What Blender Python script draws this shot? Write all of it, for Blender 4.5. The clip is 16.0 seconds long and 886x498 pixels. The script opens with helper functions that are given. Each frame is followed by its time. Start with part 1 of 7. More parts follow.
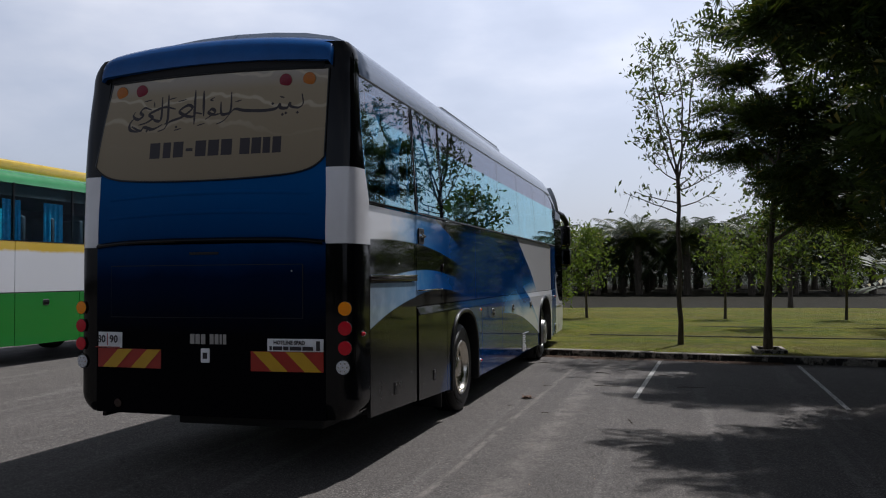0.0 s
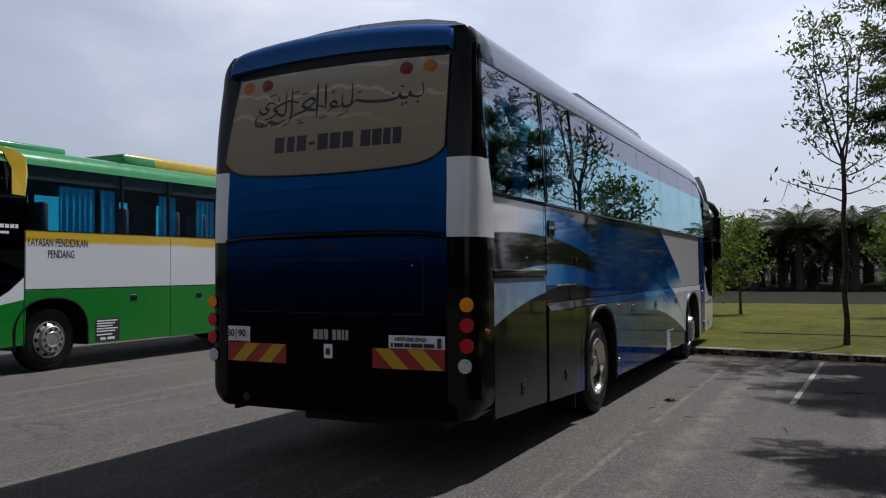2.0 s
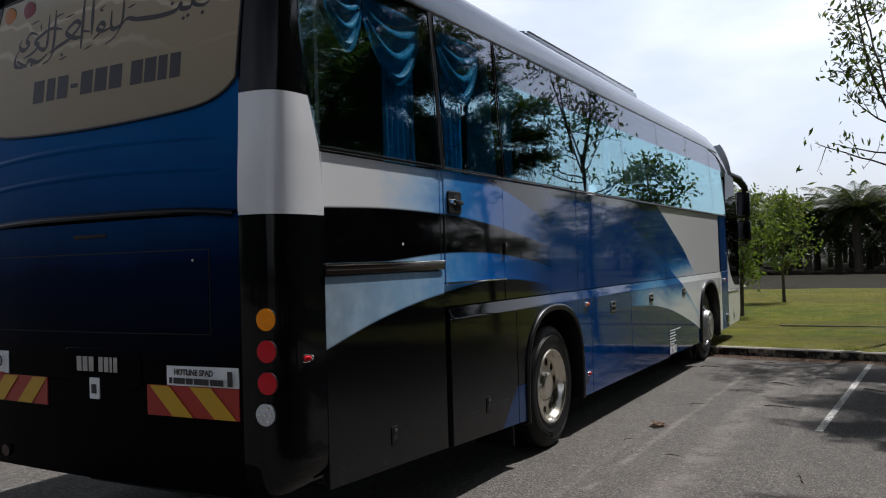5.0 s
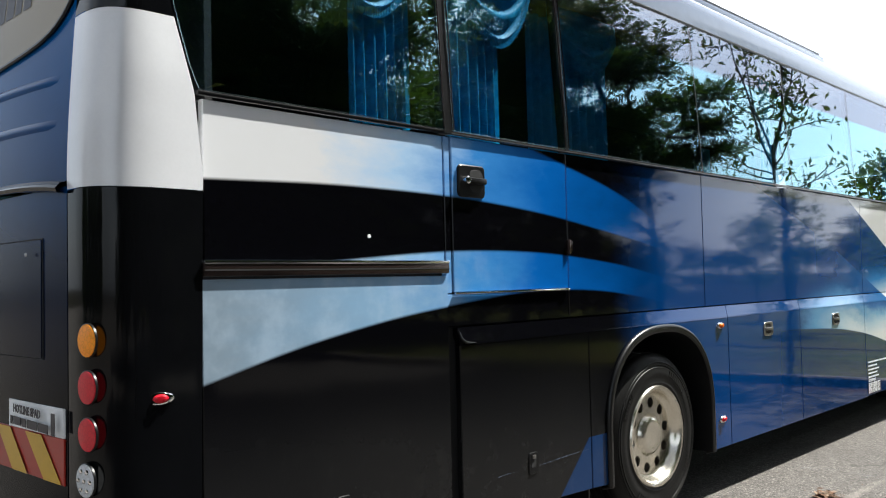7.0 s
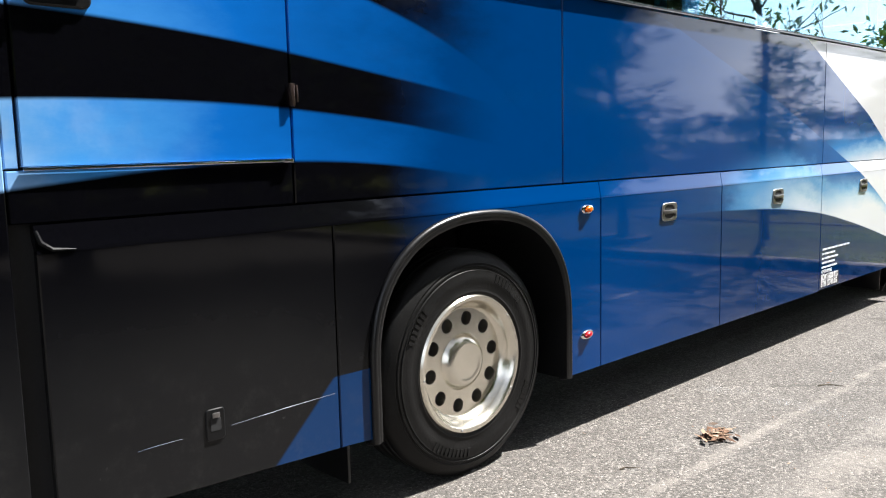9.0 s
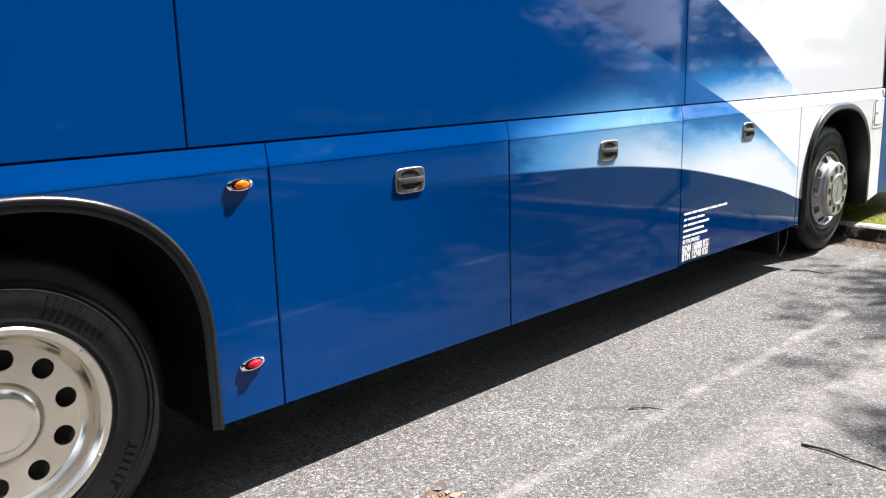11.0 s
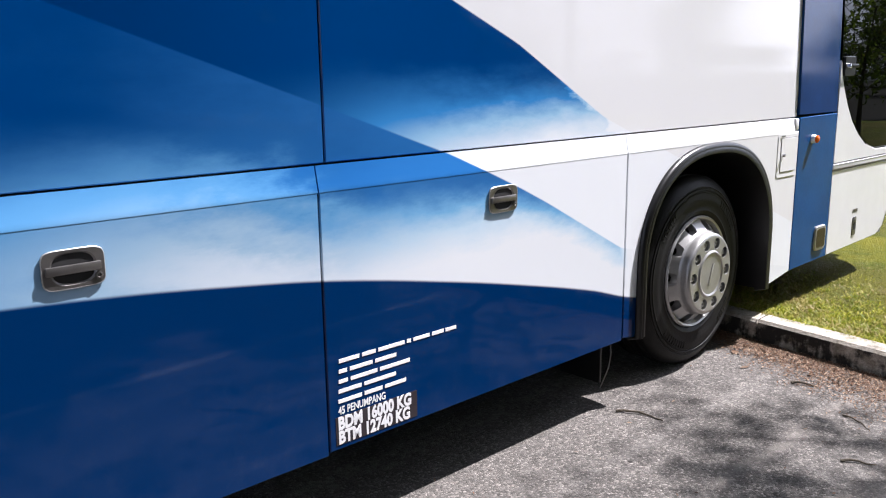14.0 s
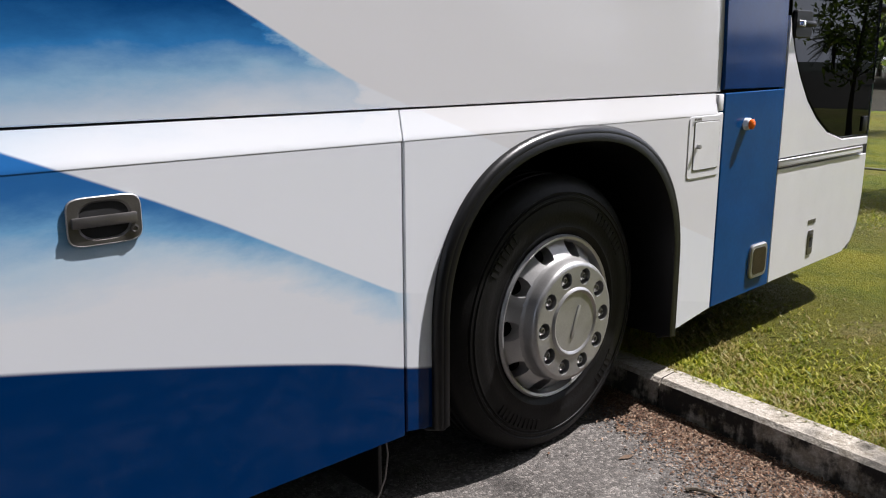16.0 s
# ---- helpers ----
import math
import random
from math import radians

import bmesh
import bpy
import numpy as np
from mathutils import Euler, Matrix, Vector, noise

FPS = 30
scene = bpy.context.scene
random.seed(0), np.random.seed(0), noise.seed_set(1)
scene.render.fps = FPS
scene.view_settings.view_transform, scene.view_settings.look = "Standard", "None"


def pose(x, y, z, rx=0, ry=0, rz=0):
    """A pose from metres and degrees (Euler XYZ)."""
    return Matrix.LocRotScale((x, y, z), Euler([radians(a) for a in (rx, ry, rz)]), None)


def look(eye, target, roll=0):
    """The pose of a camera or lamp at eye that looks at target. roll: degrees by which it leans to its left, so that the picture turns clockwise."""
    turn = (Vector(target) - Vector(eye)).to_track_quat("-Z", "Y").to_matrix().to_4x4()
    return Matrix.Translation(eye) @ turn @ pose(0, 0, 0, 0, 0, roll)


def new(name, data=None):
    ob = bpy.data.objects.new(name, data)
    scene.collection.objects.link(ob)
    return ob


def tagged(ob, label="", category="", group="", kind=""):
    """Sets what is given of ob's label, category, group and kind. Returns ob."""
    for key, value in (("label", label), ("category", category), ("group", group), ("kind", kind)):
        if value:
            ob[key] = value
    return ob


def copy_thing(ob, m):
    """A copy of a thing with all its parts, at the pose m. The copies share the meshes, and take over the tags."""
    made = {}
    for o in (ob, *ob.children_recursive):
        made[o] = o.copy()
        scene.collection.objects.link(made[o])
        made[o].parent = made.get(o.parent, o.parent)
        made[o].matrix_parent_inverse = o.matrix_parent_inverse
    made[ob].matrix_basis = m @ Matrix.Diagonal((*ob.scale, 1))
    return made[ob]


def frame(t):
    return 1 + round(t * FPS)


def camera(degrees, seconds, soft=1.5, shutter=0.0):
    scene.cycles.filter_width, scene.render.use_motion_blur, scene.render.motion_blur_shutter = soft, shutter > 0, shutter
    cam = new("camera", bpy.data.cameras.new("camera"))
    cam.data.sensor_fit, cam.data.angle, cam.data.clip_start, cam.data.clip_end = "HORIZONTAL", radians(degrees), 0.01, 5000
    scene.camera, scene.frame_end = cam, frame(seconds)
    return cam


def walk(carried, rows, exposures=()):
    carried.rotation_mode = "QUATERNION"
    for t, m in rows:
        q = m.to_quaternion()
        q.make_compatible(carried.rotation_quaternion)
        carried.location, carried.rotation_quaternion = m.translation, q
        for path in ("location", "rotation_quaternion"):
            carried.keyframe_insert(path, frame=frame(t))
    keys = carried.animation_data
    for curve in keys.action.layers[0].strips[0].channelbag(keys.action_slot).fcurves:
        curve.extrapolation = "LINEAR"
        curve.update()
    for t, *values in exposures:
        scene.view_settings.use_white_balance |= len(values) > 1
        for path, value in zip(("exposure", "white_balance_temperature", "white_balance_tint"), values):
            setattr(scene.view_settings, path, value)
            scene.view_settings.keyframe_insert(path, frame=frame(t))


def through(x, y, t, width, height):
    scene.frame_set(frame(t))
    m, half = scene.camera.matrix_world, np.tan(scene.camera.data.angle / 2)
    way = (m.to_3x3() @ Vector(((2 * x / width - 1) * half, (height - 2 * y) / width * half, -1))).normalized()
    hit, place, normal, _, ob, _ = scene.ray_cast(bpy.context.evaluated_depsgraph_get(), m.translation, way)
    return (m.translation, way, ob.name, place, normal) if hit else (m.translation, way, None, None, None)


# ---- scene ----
cam = camera(56.7, 16.0, soft=1.1)
PATH = [
    (0, (2.402, -5.903, 1.594), (1.859, -3.979, 1.659), -0.4),
    (0.5, (2.447, -5.93, 1.601), (1.771, -4.048, 1.661), -0.1),
    (1, (2.501, -5.907, 1.595), (1.704, -4.074, 1.652), -0.3),
    (1.5, (2.52, -5.798, 1.589), (1.654, -3.997, 1.647), -0.3),
    (2, (2.443, -5.527, 1.601), (1.569, -3.729, 1.653), -0.4),
    (2.5, (2.445, -5.235, 1.602), (1.568, -3.438, 1.658), -0.6),
    (3, (2.503, -4.842, 1.622), (1.629, -3.045, 1.671), -0.7),
    (3.5, (2.491, -4.412, 1.613), (1.613, -2.616, 1.655), -0.8),
    (3.7, (2.493, -4.222, 1.625), (1.613, -2.426, 1.658), -0.9),
    (5.8, (2.712, -2.244, 1.563), (1.604, -0.58, 1.625), -1.7),
    (6, (2.725, -2.069, 1.552), (1.572, -0.436, 1.628), -1.6),
    (6.5, (2.689, -1.58, 1.53), (1.331, -0.114, 1.617), -1.7),
    (7, (2.652, -1.062, 1.514), (1.248, 0.36, 1.59), -1.3),
    (7.5, (2.588, -0.6, 1.51), (1.175, 0.81, 1.395), -1.3),
    (8, (2.497, -0.075, 1.532), (1.083, 1.33, 1.365), -1.4),
    (8.2, (2.494, 0.14, 1.523), (1.083, 1.546, 1.349), -1.3),
    (10.3, (2.447, 2.168, 1.469), (0.983, 3.474, 1.078), -1.7),
    (10.5, (2.448, 2.359, 1.512), (0.996, 3.673, 1.106), -1.4),
    (11, (2.489, 2.883, 1.507), (1.085, 4.246, 1.092), -1.6),
    (11.5, (2.456, 3.378, 1.525), (1.038, 4.73, 1.13), -1.5),
    (12, (2.399, 3.902, 1.575), (1.0, 5.264, 1.144), -0.8),
    (12.5, (2.333, 4.431, 1.565), (0.896, 5.754, 1.144), -1.0),
    (13, (2.231, 4.91, 1.558), (0.756, 6.192, 1.133), -0.8),
    (13.5, (2.176, 5.376, 1.549), (0.767, 6.735, 1.14), -0.8),
    (14, (2.122, 5.836, 1.558), (0.692, 7.172, 1.146), -0.8),
    (14.5, (2.036, 6.289, 1.557), (0.587, 7.6, 1.131), -0.6),
    (15, (1.998, 6.719, 1.512), (0.563, 8.05, 1.097), -0.9),
    (15.5, (1.921, 7.114, 1.499), (0.454, 8.403, 1.064), -0.2),
    (16, (1.735, 7.5, 1.418), (0.306, 8.827, 0.974), -0.1),
]
EXPOSURES = [(0, -0.18, 5930, 14), (3.7, -0.16, 5930, 14), (5.8, 0.46, 6150, 10), (6.5, 0.80, 6150, 10), (7.0, 1.42, 6200, 7), (7.6, 1.72, 6350, 9), (10.3, 2.06, 5950, 11), (12.0, 1.90, 5900, 16), (13.0, 1.86, 5900, 18), (15.0, 1.34, 6000, 17), (16, 1.04, 6080, 16)]
walk(cam, [(t, look(eye, target, roll)) for t, eye, target, roll in PATH], EXPOSURES)

# ---------------------------------------------------------------- light
SUN_WAY = Vector((0.23, 0.60, 1.0)).normalized()      # towards the sun
sun_el, sun_az = math.asin(SUN_WAY.z), math.atan2(SUN_WAY.x, SUN_WAY.y)
world = bpy.data.worlds.new("sky")
scene.world = world
world.use_nodes = True
wn, wl = world.node_tree.nodes, world.node_tree.links
wn.clear()
sky = wn.new("ShaderNodeTexSky")
sky.sky_type, sky.sun_disc = "NISHITA", False
sky.sun_elevation, sky.sun_rotation = sun_el, sun_az
sky.air_density, sky.dust_density, sky.ozone_density = 1.0, 3.0, 1.0
geo = wn.new("ShaderNodeTexCoord")
stretch = wn.new("ShaderNodeMapping")
stretch.inputs["Scale"].default_value = (1.0, 1.0, 2.6)
puffs = wn.new("ShaderNodeTexNoise")
puffs.inputs["Scale"].default_value, puffs.inputs["Detail"].default_value = 2.6, 7
ramp = wn.new("ShaderNodeValToRGB")
ramp.color_ramp.elements[0].position, ramp.color_ramp.elements[1].position = 0.44, 0.72
ramp.color_ramp.elements[0].color = (0.55, 0.55, 0.55, 1)
ramp.color_ramp.elements[1].color = (0.90, 0.90, 0.90, 1)
mixsky = wn.new("ShaderNodeMixRGB")
cloud = wn.new("ShaderNodeValToRGB")
cloud.color_ramp.elements[0].position, cloud.color_ramp.elements[1].position = 0.50, 0.68
cloud.color_ramp.elements[0].color, cloud.color_ramp.elements[1].color = (0.91, 0.945, 1.0, 1), (1.02, 1.02, 1.02, 1)
lift = wn.new("ShaderNodeMixRGB")
lift.blend_type = "MULTIPLY"
lift.inputs[0].default_value = 1.0
lift.inputs[2].default_value = (17.4, 17.5, 17.8, 1)
wl.new(puffs.outputs["Fac"], cloud.inputs[0])
wl.new(cloud.outputs[0], lift.inputs[1])
# clouds are brightest round the sun and duller on the far side of the sky
toward = wn.new("ShaderNodeVectorMath")
toward.operation = "DOT_PRODUCT"
toward.inputs[1].default_value = SUN_WAY
wl.new(geo.outputs["Generated"], toward.inputs[0])
half = wn.new("ShaderNodeMath")
half.operation = "MULTIPLY_ADD"
half.inputs[1].default_value, half.inputs[2].default_value = 0.5, 0.5
wl.new(toward.outputs["Value"], half.inputs[0])
fade = wn.new("ShaderNodeValToRGB")
fade.color_ramp.elements.new(0.78)
for one, (p, g) in zip(fade.color_ramp.elements, ((0.30, 0.28), (0.72, 0.60), (0.95, 1.0))):
    one.position, one.color = p, (g, g, g, 1)
wl.new(half.outputs[0], fade.inputs[0])
glow = wn.new("ShaderNodeMixRGB")
glow.blend_type = "MULTIPLY"
glow.inputs[0].default_value = 1.0
wl.new(lift.outputs[0], glow.inputs[1])
wl.new(fade.outputs[0], glow.inputs[2])
wl.new(glow.outputs[0], mixsky.inputs[2])
# haze lies thick over the horizon and thins towards the zenith
split = wn.new("ShaderNodeSeparateXYZ")
wl.new(geo.outputs["Generated"], split.inputs[0])
thin = wn.new("ShaderNodeValToRGB")
thin.color_ramp.elements.new(0.45)
for one, (p, g) in zip(thin.color_ramp.elements, ((0.38, 1.0), (0.56, 0.38), (0.97, 0.12))):
    one.position, one.color = p, (g, g, g, 1)
wl.new(split.outputs[2], thin.inputs[0])
veil = wn.new("ShaderNodeMixRGB")
veil.blend_type = "MULTIPLY"
veil.inputs[0].default_value = 1.0
wl.new(mixsky.outputs[0], veil.inputs[1])
wl.new(thin.outputs[0], veil.inputs[2])
bg = wn.new("ShaderNodeBackground")
bg.inputs["Strength"].default_value = 0.082
wout = wn.new("ShaderNodeOutputWorld")
wl.new(geo.outputs["Generated"], stretch.inputs[0])
wl.new(stretch.outputs[0], puffs.inputs["Vector"])
wl.new(puffs.outputs["Fac"], ramp.inputs[0])
wl.new(ramp.outputs[0], mixsky.inputs[0])
wl.new(sky.outputs[0], mixsky.inputs[1])
wl.new(veil.outputs[0], bg.inputs[0])
wl.new(bg.outputs[0], wout.inputs[0])

lamp = bpy.data.lights.new("sun", "SUN")
lamp.energy, lamp.angle, lamp.color = 5.0, radians(0.8), (1.0, 0.95, 0.87)
new("sun", lamp).matrix_world = look((0, 0, 0), -SUN_WAY)


# ---------------------------------------------------------------- materials
class Nodes:
    """Short words for building one material's nodes."""

    def __init__(self, name):
        self.m = bpy.data.materials.new(name)
        self.m.use_nodes = True
        self.t = self.m.node_tree
        self.bsdf = self.t.nodes["Principled BSDF"]
        self.out = self.t.nodes["Material Output"]

    def add(self, kind):
        return self.t.nodes.new(kind)

    def put(self, socket, v):
        if isinstance(v, bpy.types.NodeSocket):
            self.t.links.new(v, socket)
        elif isinstance(v, tuple) and len(v) == 3 and socket.type == "RGBA":
            socket.default_value = (*v, 1)
        else:
            socket.default_value = v

    def math(self, op, a, b=0.0, c=0.0):
        n = self.add("ShaderNodeMath")
        n.operation = op
        self.put(n.inputs[0], a), self.put(n.inputs[1], b), self.put(n.inputs[2], c)
        return n.outputs[0]

    def step(self, v, lo, hi):
        n = self.add("ShaderNodeMapRange")
        n.interpolation_type = "SMOOTHSTEP"
        self.put(n.inputs[0], v), self.put(n.inputs[1], lo), self.put(n.inputs[2], hi)
        return n.outputs[0]

    def mix(self, f, a, b):
        n = self.add("ShaderNodeMixRGB")
        self.put(n.inputs[0], f), self.put(n.inputs[1], a), self.put(n.inputs[2], b)
        return n.outputs[0]

    def noise(self, scale, detail=4, rough=0.55, where=None, out="Fac"):
        n = self.add("ShaderNodeTexNoise")
        n.inputs["Scale"].default_value, n.inputs["Detail"].default_value, n.inputs["Roughness"].default_value = scale, detail, rough
        self.t.links.new(where or self.where(), n.inputs["Vector"])
        return n.outputs[out]

    def voronoi(self, scale, feature="F1", out="Distance", where=None):
        n = self.add("ShaderNodeTexVoronoi")
        n.feature = feature
        n.inputs["Scale"].default_value = scale
        self.t.links.new(where or self.where(), n.inputs["Vector"])
        return n.outputs[out]

    def bent(self, amount):
        """Coordinates stirred by noise, for uneven lines."""
        n = self.add("ShaderNodeMixRGB")
        n.blend_type = "ADD"
        n.inputs[0].default_value = amount
        self.t.links.new(self.where(), n.inputs[1])
        self.t.links.new(self.noise(1.8, 4, 0.6, out="Color"), n.inputs[2])
        return n.outputs[0]

    def where(self, kind="Object"):
        return self.add("ShaderNodeTexCoord").outputs[kind]

    def ramp(self, f, *stops):
        n = self.add("ShaderNodeValToRGB")
        e = n.color_ramp.elements
        while len(e) < len(stops):
            e.new(0.5)
        for one, (p, c) in zip(e, stops):
            one.position, one.color = p, (*c, 1)
        self.put(n.inputs[0], f)
        return n.outputs[0]

    def curve(self, y, points, ylen=12.5, zlen=4.0, straight=False):
        n = self.add("ShaderNodeFloatCurve")
        c = n.mapping.curves[0]
        pts = [(p / ylen, q / zlen) for p, q in points]
        c.points[0].location, c.points[1].location = pts[0], pts[-1]
        for p in pts[1:-1]:
            c.points.new(*p)
        if straight:
            for p in c.points:
                p.handle_type = "VECTOR"
        n.mapping.update()
        n.inputs[0].default_value = 1.0
        self.put(n.inputs[1], self.math("DIVIDE", y, ylen))
        return self.math("MULTIPLY", n.outputs[0], zlen)

    def bump(self, height, strength, distance=0.01, under=None):
        n = self.add("ShaderNodeBump")
        n.inputs["Strength"].default_value, n.inputs["Distance"].default_value = strength, distance
        self.put(n.inputs["Height"], height)
        if under is not None:
            self.put(n.inputs["Normal"], under)
        return n.outputs[0]

    def slanted(self, front, more):
        """Gloss that grows where the surface is seen at a slant."""
        n = self.add("ShaderNodeLayerWeight")
        n.inputs["Blend"].default_value = 0.5
        return self.math("ADD", front, self.math("MULTIPLY", self.step(n.outputs["Facing"], 0.45, 0.85), more))

    def done(self, color=None, rough=None, metal=0.0, normal=None, coat=0.0, spec=None):
        b = self.bsdf
        if color is not None:
            self.put(b.inputs["Base Color"], color)
        if rough is not None:
            self.put(b.inputs["Roughness"], rough)
        if spec is not None:
            self.put(b.inputs["Specular IOR Level"], spec)
        b.inputs["Metallic"].default_value = metal
        b.inputs["Coat Weight"].default_value = coat
        b.inputs["Coat Roughness"].default_value = 0.05
        if normal is not None:
            self.put(b.inputs["Normal"], normal)
        return self.m


def plain(name, color, rough, metal=0.0, grain=0.12, scale=6.0, coat=0.0, bump=0.0, spec=None):
    """A surface of one colour with faint blotches, fine grain and uneven gloss."""
    n = Nodes(name)
    big, fine = n.noise(scale, 5), n.noise(scale * 14, 3)
    f = n.math("ADD", n.math("MULTIPLY", big, 0.7), n.math("MULTIPLY", fine, 0.3))
    lo, hi = tuple(c * (1 - grain * 1.6) for c in color), tuple(min(1, c * (1 + grain)) for c in color)
    col = n.ramp(f, (0.3, lo), (0.7, hi))
    r = n.math("ADD", n.math("MULTIPLY", big, 0.12), rough - 0.06)
    normal = n.bump(fine, bump, 0.004) if bump else None
    return n.done(col, r, metal, normal, coat, spec)


def wavy(n, amount=0.03):
    """The slight unevenness of hand-finished sheet metal, and road dust."""
    return n.bump(n.noise(1.3, 2, 0.4), amount, 0.05)


BLACK, WHITE, BLUE = (0.0018, 0.0018, 0.0026), (0.66, 0.66, 0.67), (0.0005, 0.035, 0.150)
NAVY = (0.0003, 0.0205, 0.088)


def livery_paint():
    """The coach's airbrushed blue, black and white side."""
    n = Nodes("livery_paint")
    sep = n.add("ShaderNodeSeparateXYZ")
    n.put(sep.inputs[0], n.where())
    y, z = sep.outputs[1], sep.outputs[2]
    wide = n.add("ShaderNodeMapping")
    wide.inputs["Scale"].default_value = (1.0, 0.55, 1.5)
    n.put(wide.inputs[0], n.where())
    mist = n.math("SUBTRACT", n.math("ADD", n.math("MULTIPLY", n.noise(2.4, 4, 0.5, wide.outputs[0]), 0.8), n.math("MULTIPLY", n.noise(10.0, 5, 0.65, wide.outputs[0]), 0.45)), 0.625)
    soft = n.noise(5.0, 4, 0.6)
    ym = n.math("ADD", y, n.math("MULTIPLY", mist, 0.9))
    zm = n.math("ADD", z, n.math("MULTIPLY", mist, 0.22))

    def above(points, s=0.008):
        return n.step(n.math("SUBTRACT", z, n.curve(y, points)), -s, s)

    # rear half: white and pale bands swept over black
    band = n.ramp(n.math("DIVIDE", ym, 4.0), (0.24, WHITE), (0.345, (0.36, 0.53, 0.74)), (0.46, (0.045, 0.22, 0.56)), (0.60, (0.006, 0.105, 0.40)), (0.85, BLUE))
    sweep = n.ramp(n.math("DIVIDE", ym, 4.0), (0.10, (0.20, 0.26, 0.32)), (0.34, (0.22, 0.37, 0.54)), (0.47, (0.05, 0.23, 0.55)), (0.60, (0.006, 0.105, 0.40)), (0.85, BLUE))
    sweep = n.mix(n.math("MULTIPLY", n.math("MULTIPLY", n.step(soft, 0.4, 0.7), 0.35), n.step(y, 2.4, 1.3)), sweep, (0.42, 0.52, 0.64))
    night = n.mix(n.step(n.math("ADD", y, n.math("MULTIPLY", mist, 0.3)), 3.0, 3.75), BLACK, BLUE)
    c = n.mix(above([(0, 1.05), (0.40, 1.16), (1.01, 1.302), (1.70, 1.398), (2.56, 1.45), (3.43, 1.375), (4.2, 1.22), (12.5, 0.9)]), night, sweep)
    c = n.mix(above([(0, 1.53), (0.91, 1.595), (2.0, 1.652), (3.0, 1.595), (3.6, 1.505), (4.4, 1.35), (12.5, 1.2)]), c, night)
    c = n.mix(above([(0, 1.885), (0.41, 1.90), (1.2, 1.918), (2.10, 1.882), (3.13, 1.757), (3.6, 1.68), (4.4, 1.5), (12.5, 1.2)]), c, band)
    wedge = n.mix(n.step(ym, 2.9, 3.9), BLACK, BLUE)
    c = n.mix(above([(0, 2.6), (2.0, 2.26), (2.25, 2.20), (2.59, 2.13), (3.14, 2.00), (3.52, 1.86), (4.2, 1.5), (12.5, 1.2)], 0.01), c, wedge)
    foot = n.step(n.math("SUBTRACT", n.math("SUBTRACT", y, 2.47), n.math("SUBTRACT", z, 0.36)), -0.01, 0.01)
    c = n.mix(n.math("MULTIPLY", foot, n.math("LESS_THAN", z, 0.63)), c, (0.001, 0.024, 0.092))

    # front half: two blue blades fading into white, over navy
    one = n.curve(y, [(0, 3.9), (6.95, 2.21), (7.54, 1.965), (8.24, 1.675), (8.80, 1.375), (12.5, 0.0)], straight=True)
    two = n.curve(y, [(0, 3.6), (6.5, 1.76), (7.34, 1.47), (7.87, 1.285), (8.24, 1.125), (8.41, 1.045), (8.93, 0.78), (12.5, 0.0)], straight=True)
    low = n.curve(y, [(0, 1.06), (5.4, 1.06), (5.96, 1.04), (6.58, 1.005), (7.01, 0.96), (7.31, 0.92), (7.87, 0.815), (8.24, 0.735), (8.70, 0.625), (9.10, 0.515), (12.5, 0.2)])
    pale = n.math("MULTIPLY", n.step(zm, 1.62, 1.22), n.step(ym, 6.8, 8.2))
    pale = n.math("MAXIMUM", pale, n.step(ym, 8.5, 8.85))
    blade_one = n.ramp(pale, (0.0, BLUE), (0.32, (0.035, 0.19, 0.46)), (0.6, (0.27, 0.45, 0.63)), (1.0, (0.70, 0.72, 0.75)))
    depth = n.math("SUBTRACT", n.math("MINIMUM", two, 1.52), zm)
    faint = n.math("MULTIPLY", n.step(depth, 0.0, 0.56), n.step(ym, 5.3, 7.2))
    level = n.math("MULTIPLY", n.step(zm, 1.27, 0.80), n.math("ADD", 0.38, n.math("MULTIPLY", n.step(n.math("SUBTRACT", two, zm), -0.02, 0.17), 0.62)))
    faint = n.math("ADD", n.math("MULTIPLY", faint, n.step(ym, 7.5, 6.7)), n.math("MULTIPLY", level, n.step(ym, 6.7, 7.5)))
    faint = n.math("MAXIMUM", faint, n.step(y, 8.80, 9.05))
    rise = n.mix(n.step(ym, 6.4, 7.8), BLUE, (0.02, 0.115, 0.33))
    misty = n.ramp(faint, (0.0, (0.025, 0.15, 0.38)), (0.35, (0.085, 0.24, 0.45)), (0.7, (0.28, 0.41, 0.54)), (1.0, (0.62, 0.65, 0.69)))
    bright = n.ramp(faint, (0.0, (0.04, 0.18, 0.42)), (0.28, (0.15, 0.35, 0.58)), (0.55, (0.44, 0.57, 0.68)), (0.85, (0.66, 0.68, 0.71)))
    blade_two = n.mix(n.step(faint, 0.0, 0.3), rise, n.mix(n.step(ym, 6.9, 8.0), misty, bright))
    # dark tree reflections are put into the upper panel's blue, rearward of y 7.5
    veil = n.step(y, 6.3, 7.5)
    f = n.mix(n.step(n.math("SUBTRACT", z, two), -0.004, 0.004), blade_two, n.mix(veil, (0.0003, 0.022, 0.100), blade_one))
    f = n.mix(n.step(n.math("SUBTRACT", z, one), -0.004, 0.004), f, WHITE)
    deep = n.mix(n.step(y, 4.4, 6.2), BLUE, NAVY)
    f = n.mix(n.step(n.math("SUBTRACT", z, low), -0.006, 0.006), deep, f)
    c = n.mix(n.step(y, 3.9, 4.4), c, f)
    dust = n.math("MULTIPLY", n.step(n.noise(9, 8, 0.75), 0.48, 0.85), n.step(z, 1.1, 0.3))
    c = n.mix(n.math("MULTIPLY", dust, n.math("ADD", 0.06, n.math("MULTIPLY", n.step(y, 3.3, 2.5), 0.04))), c, (0.20, 0.195, 0.185))
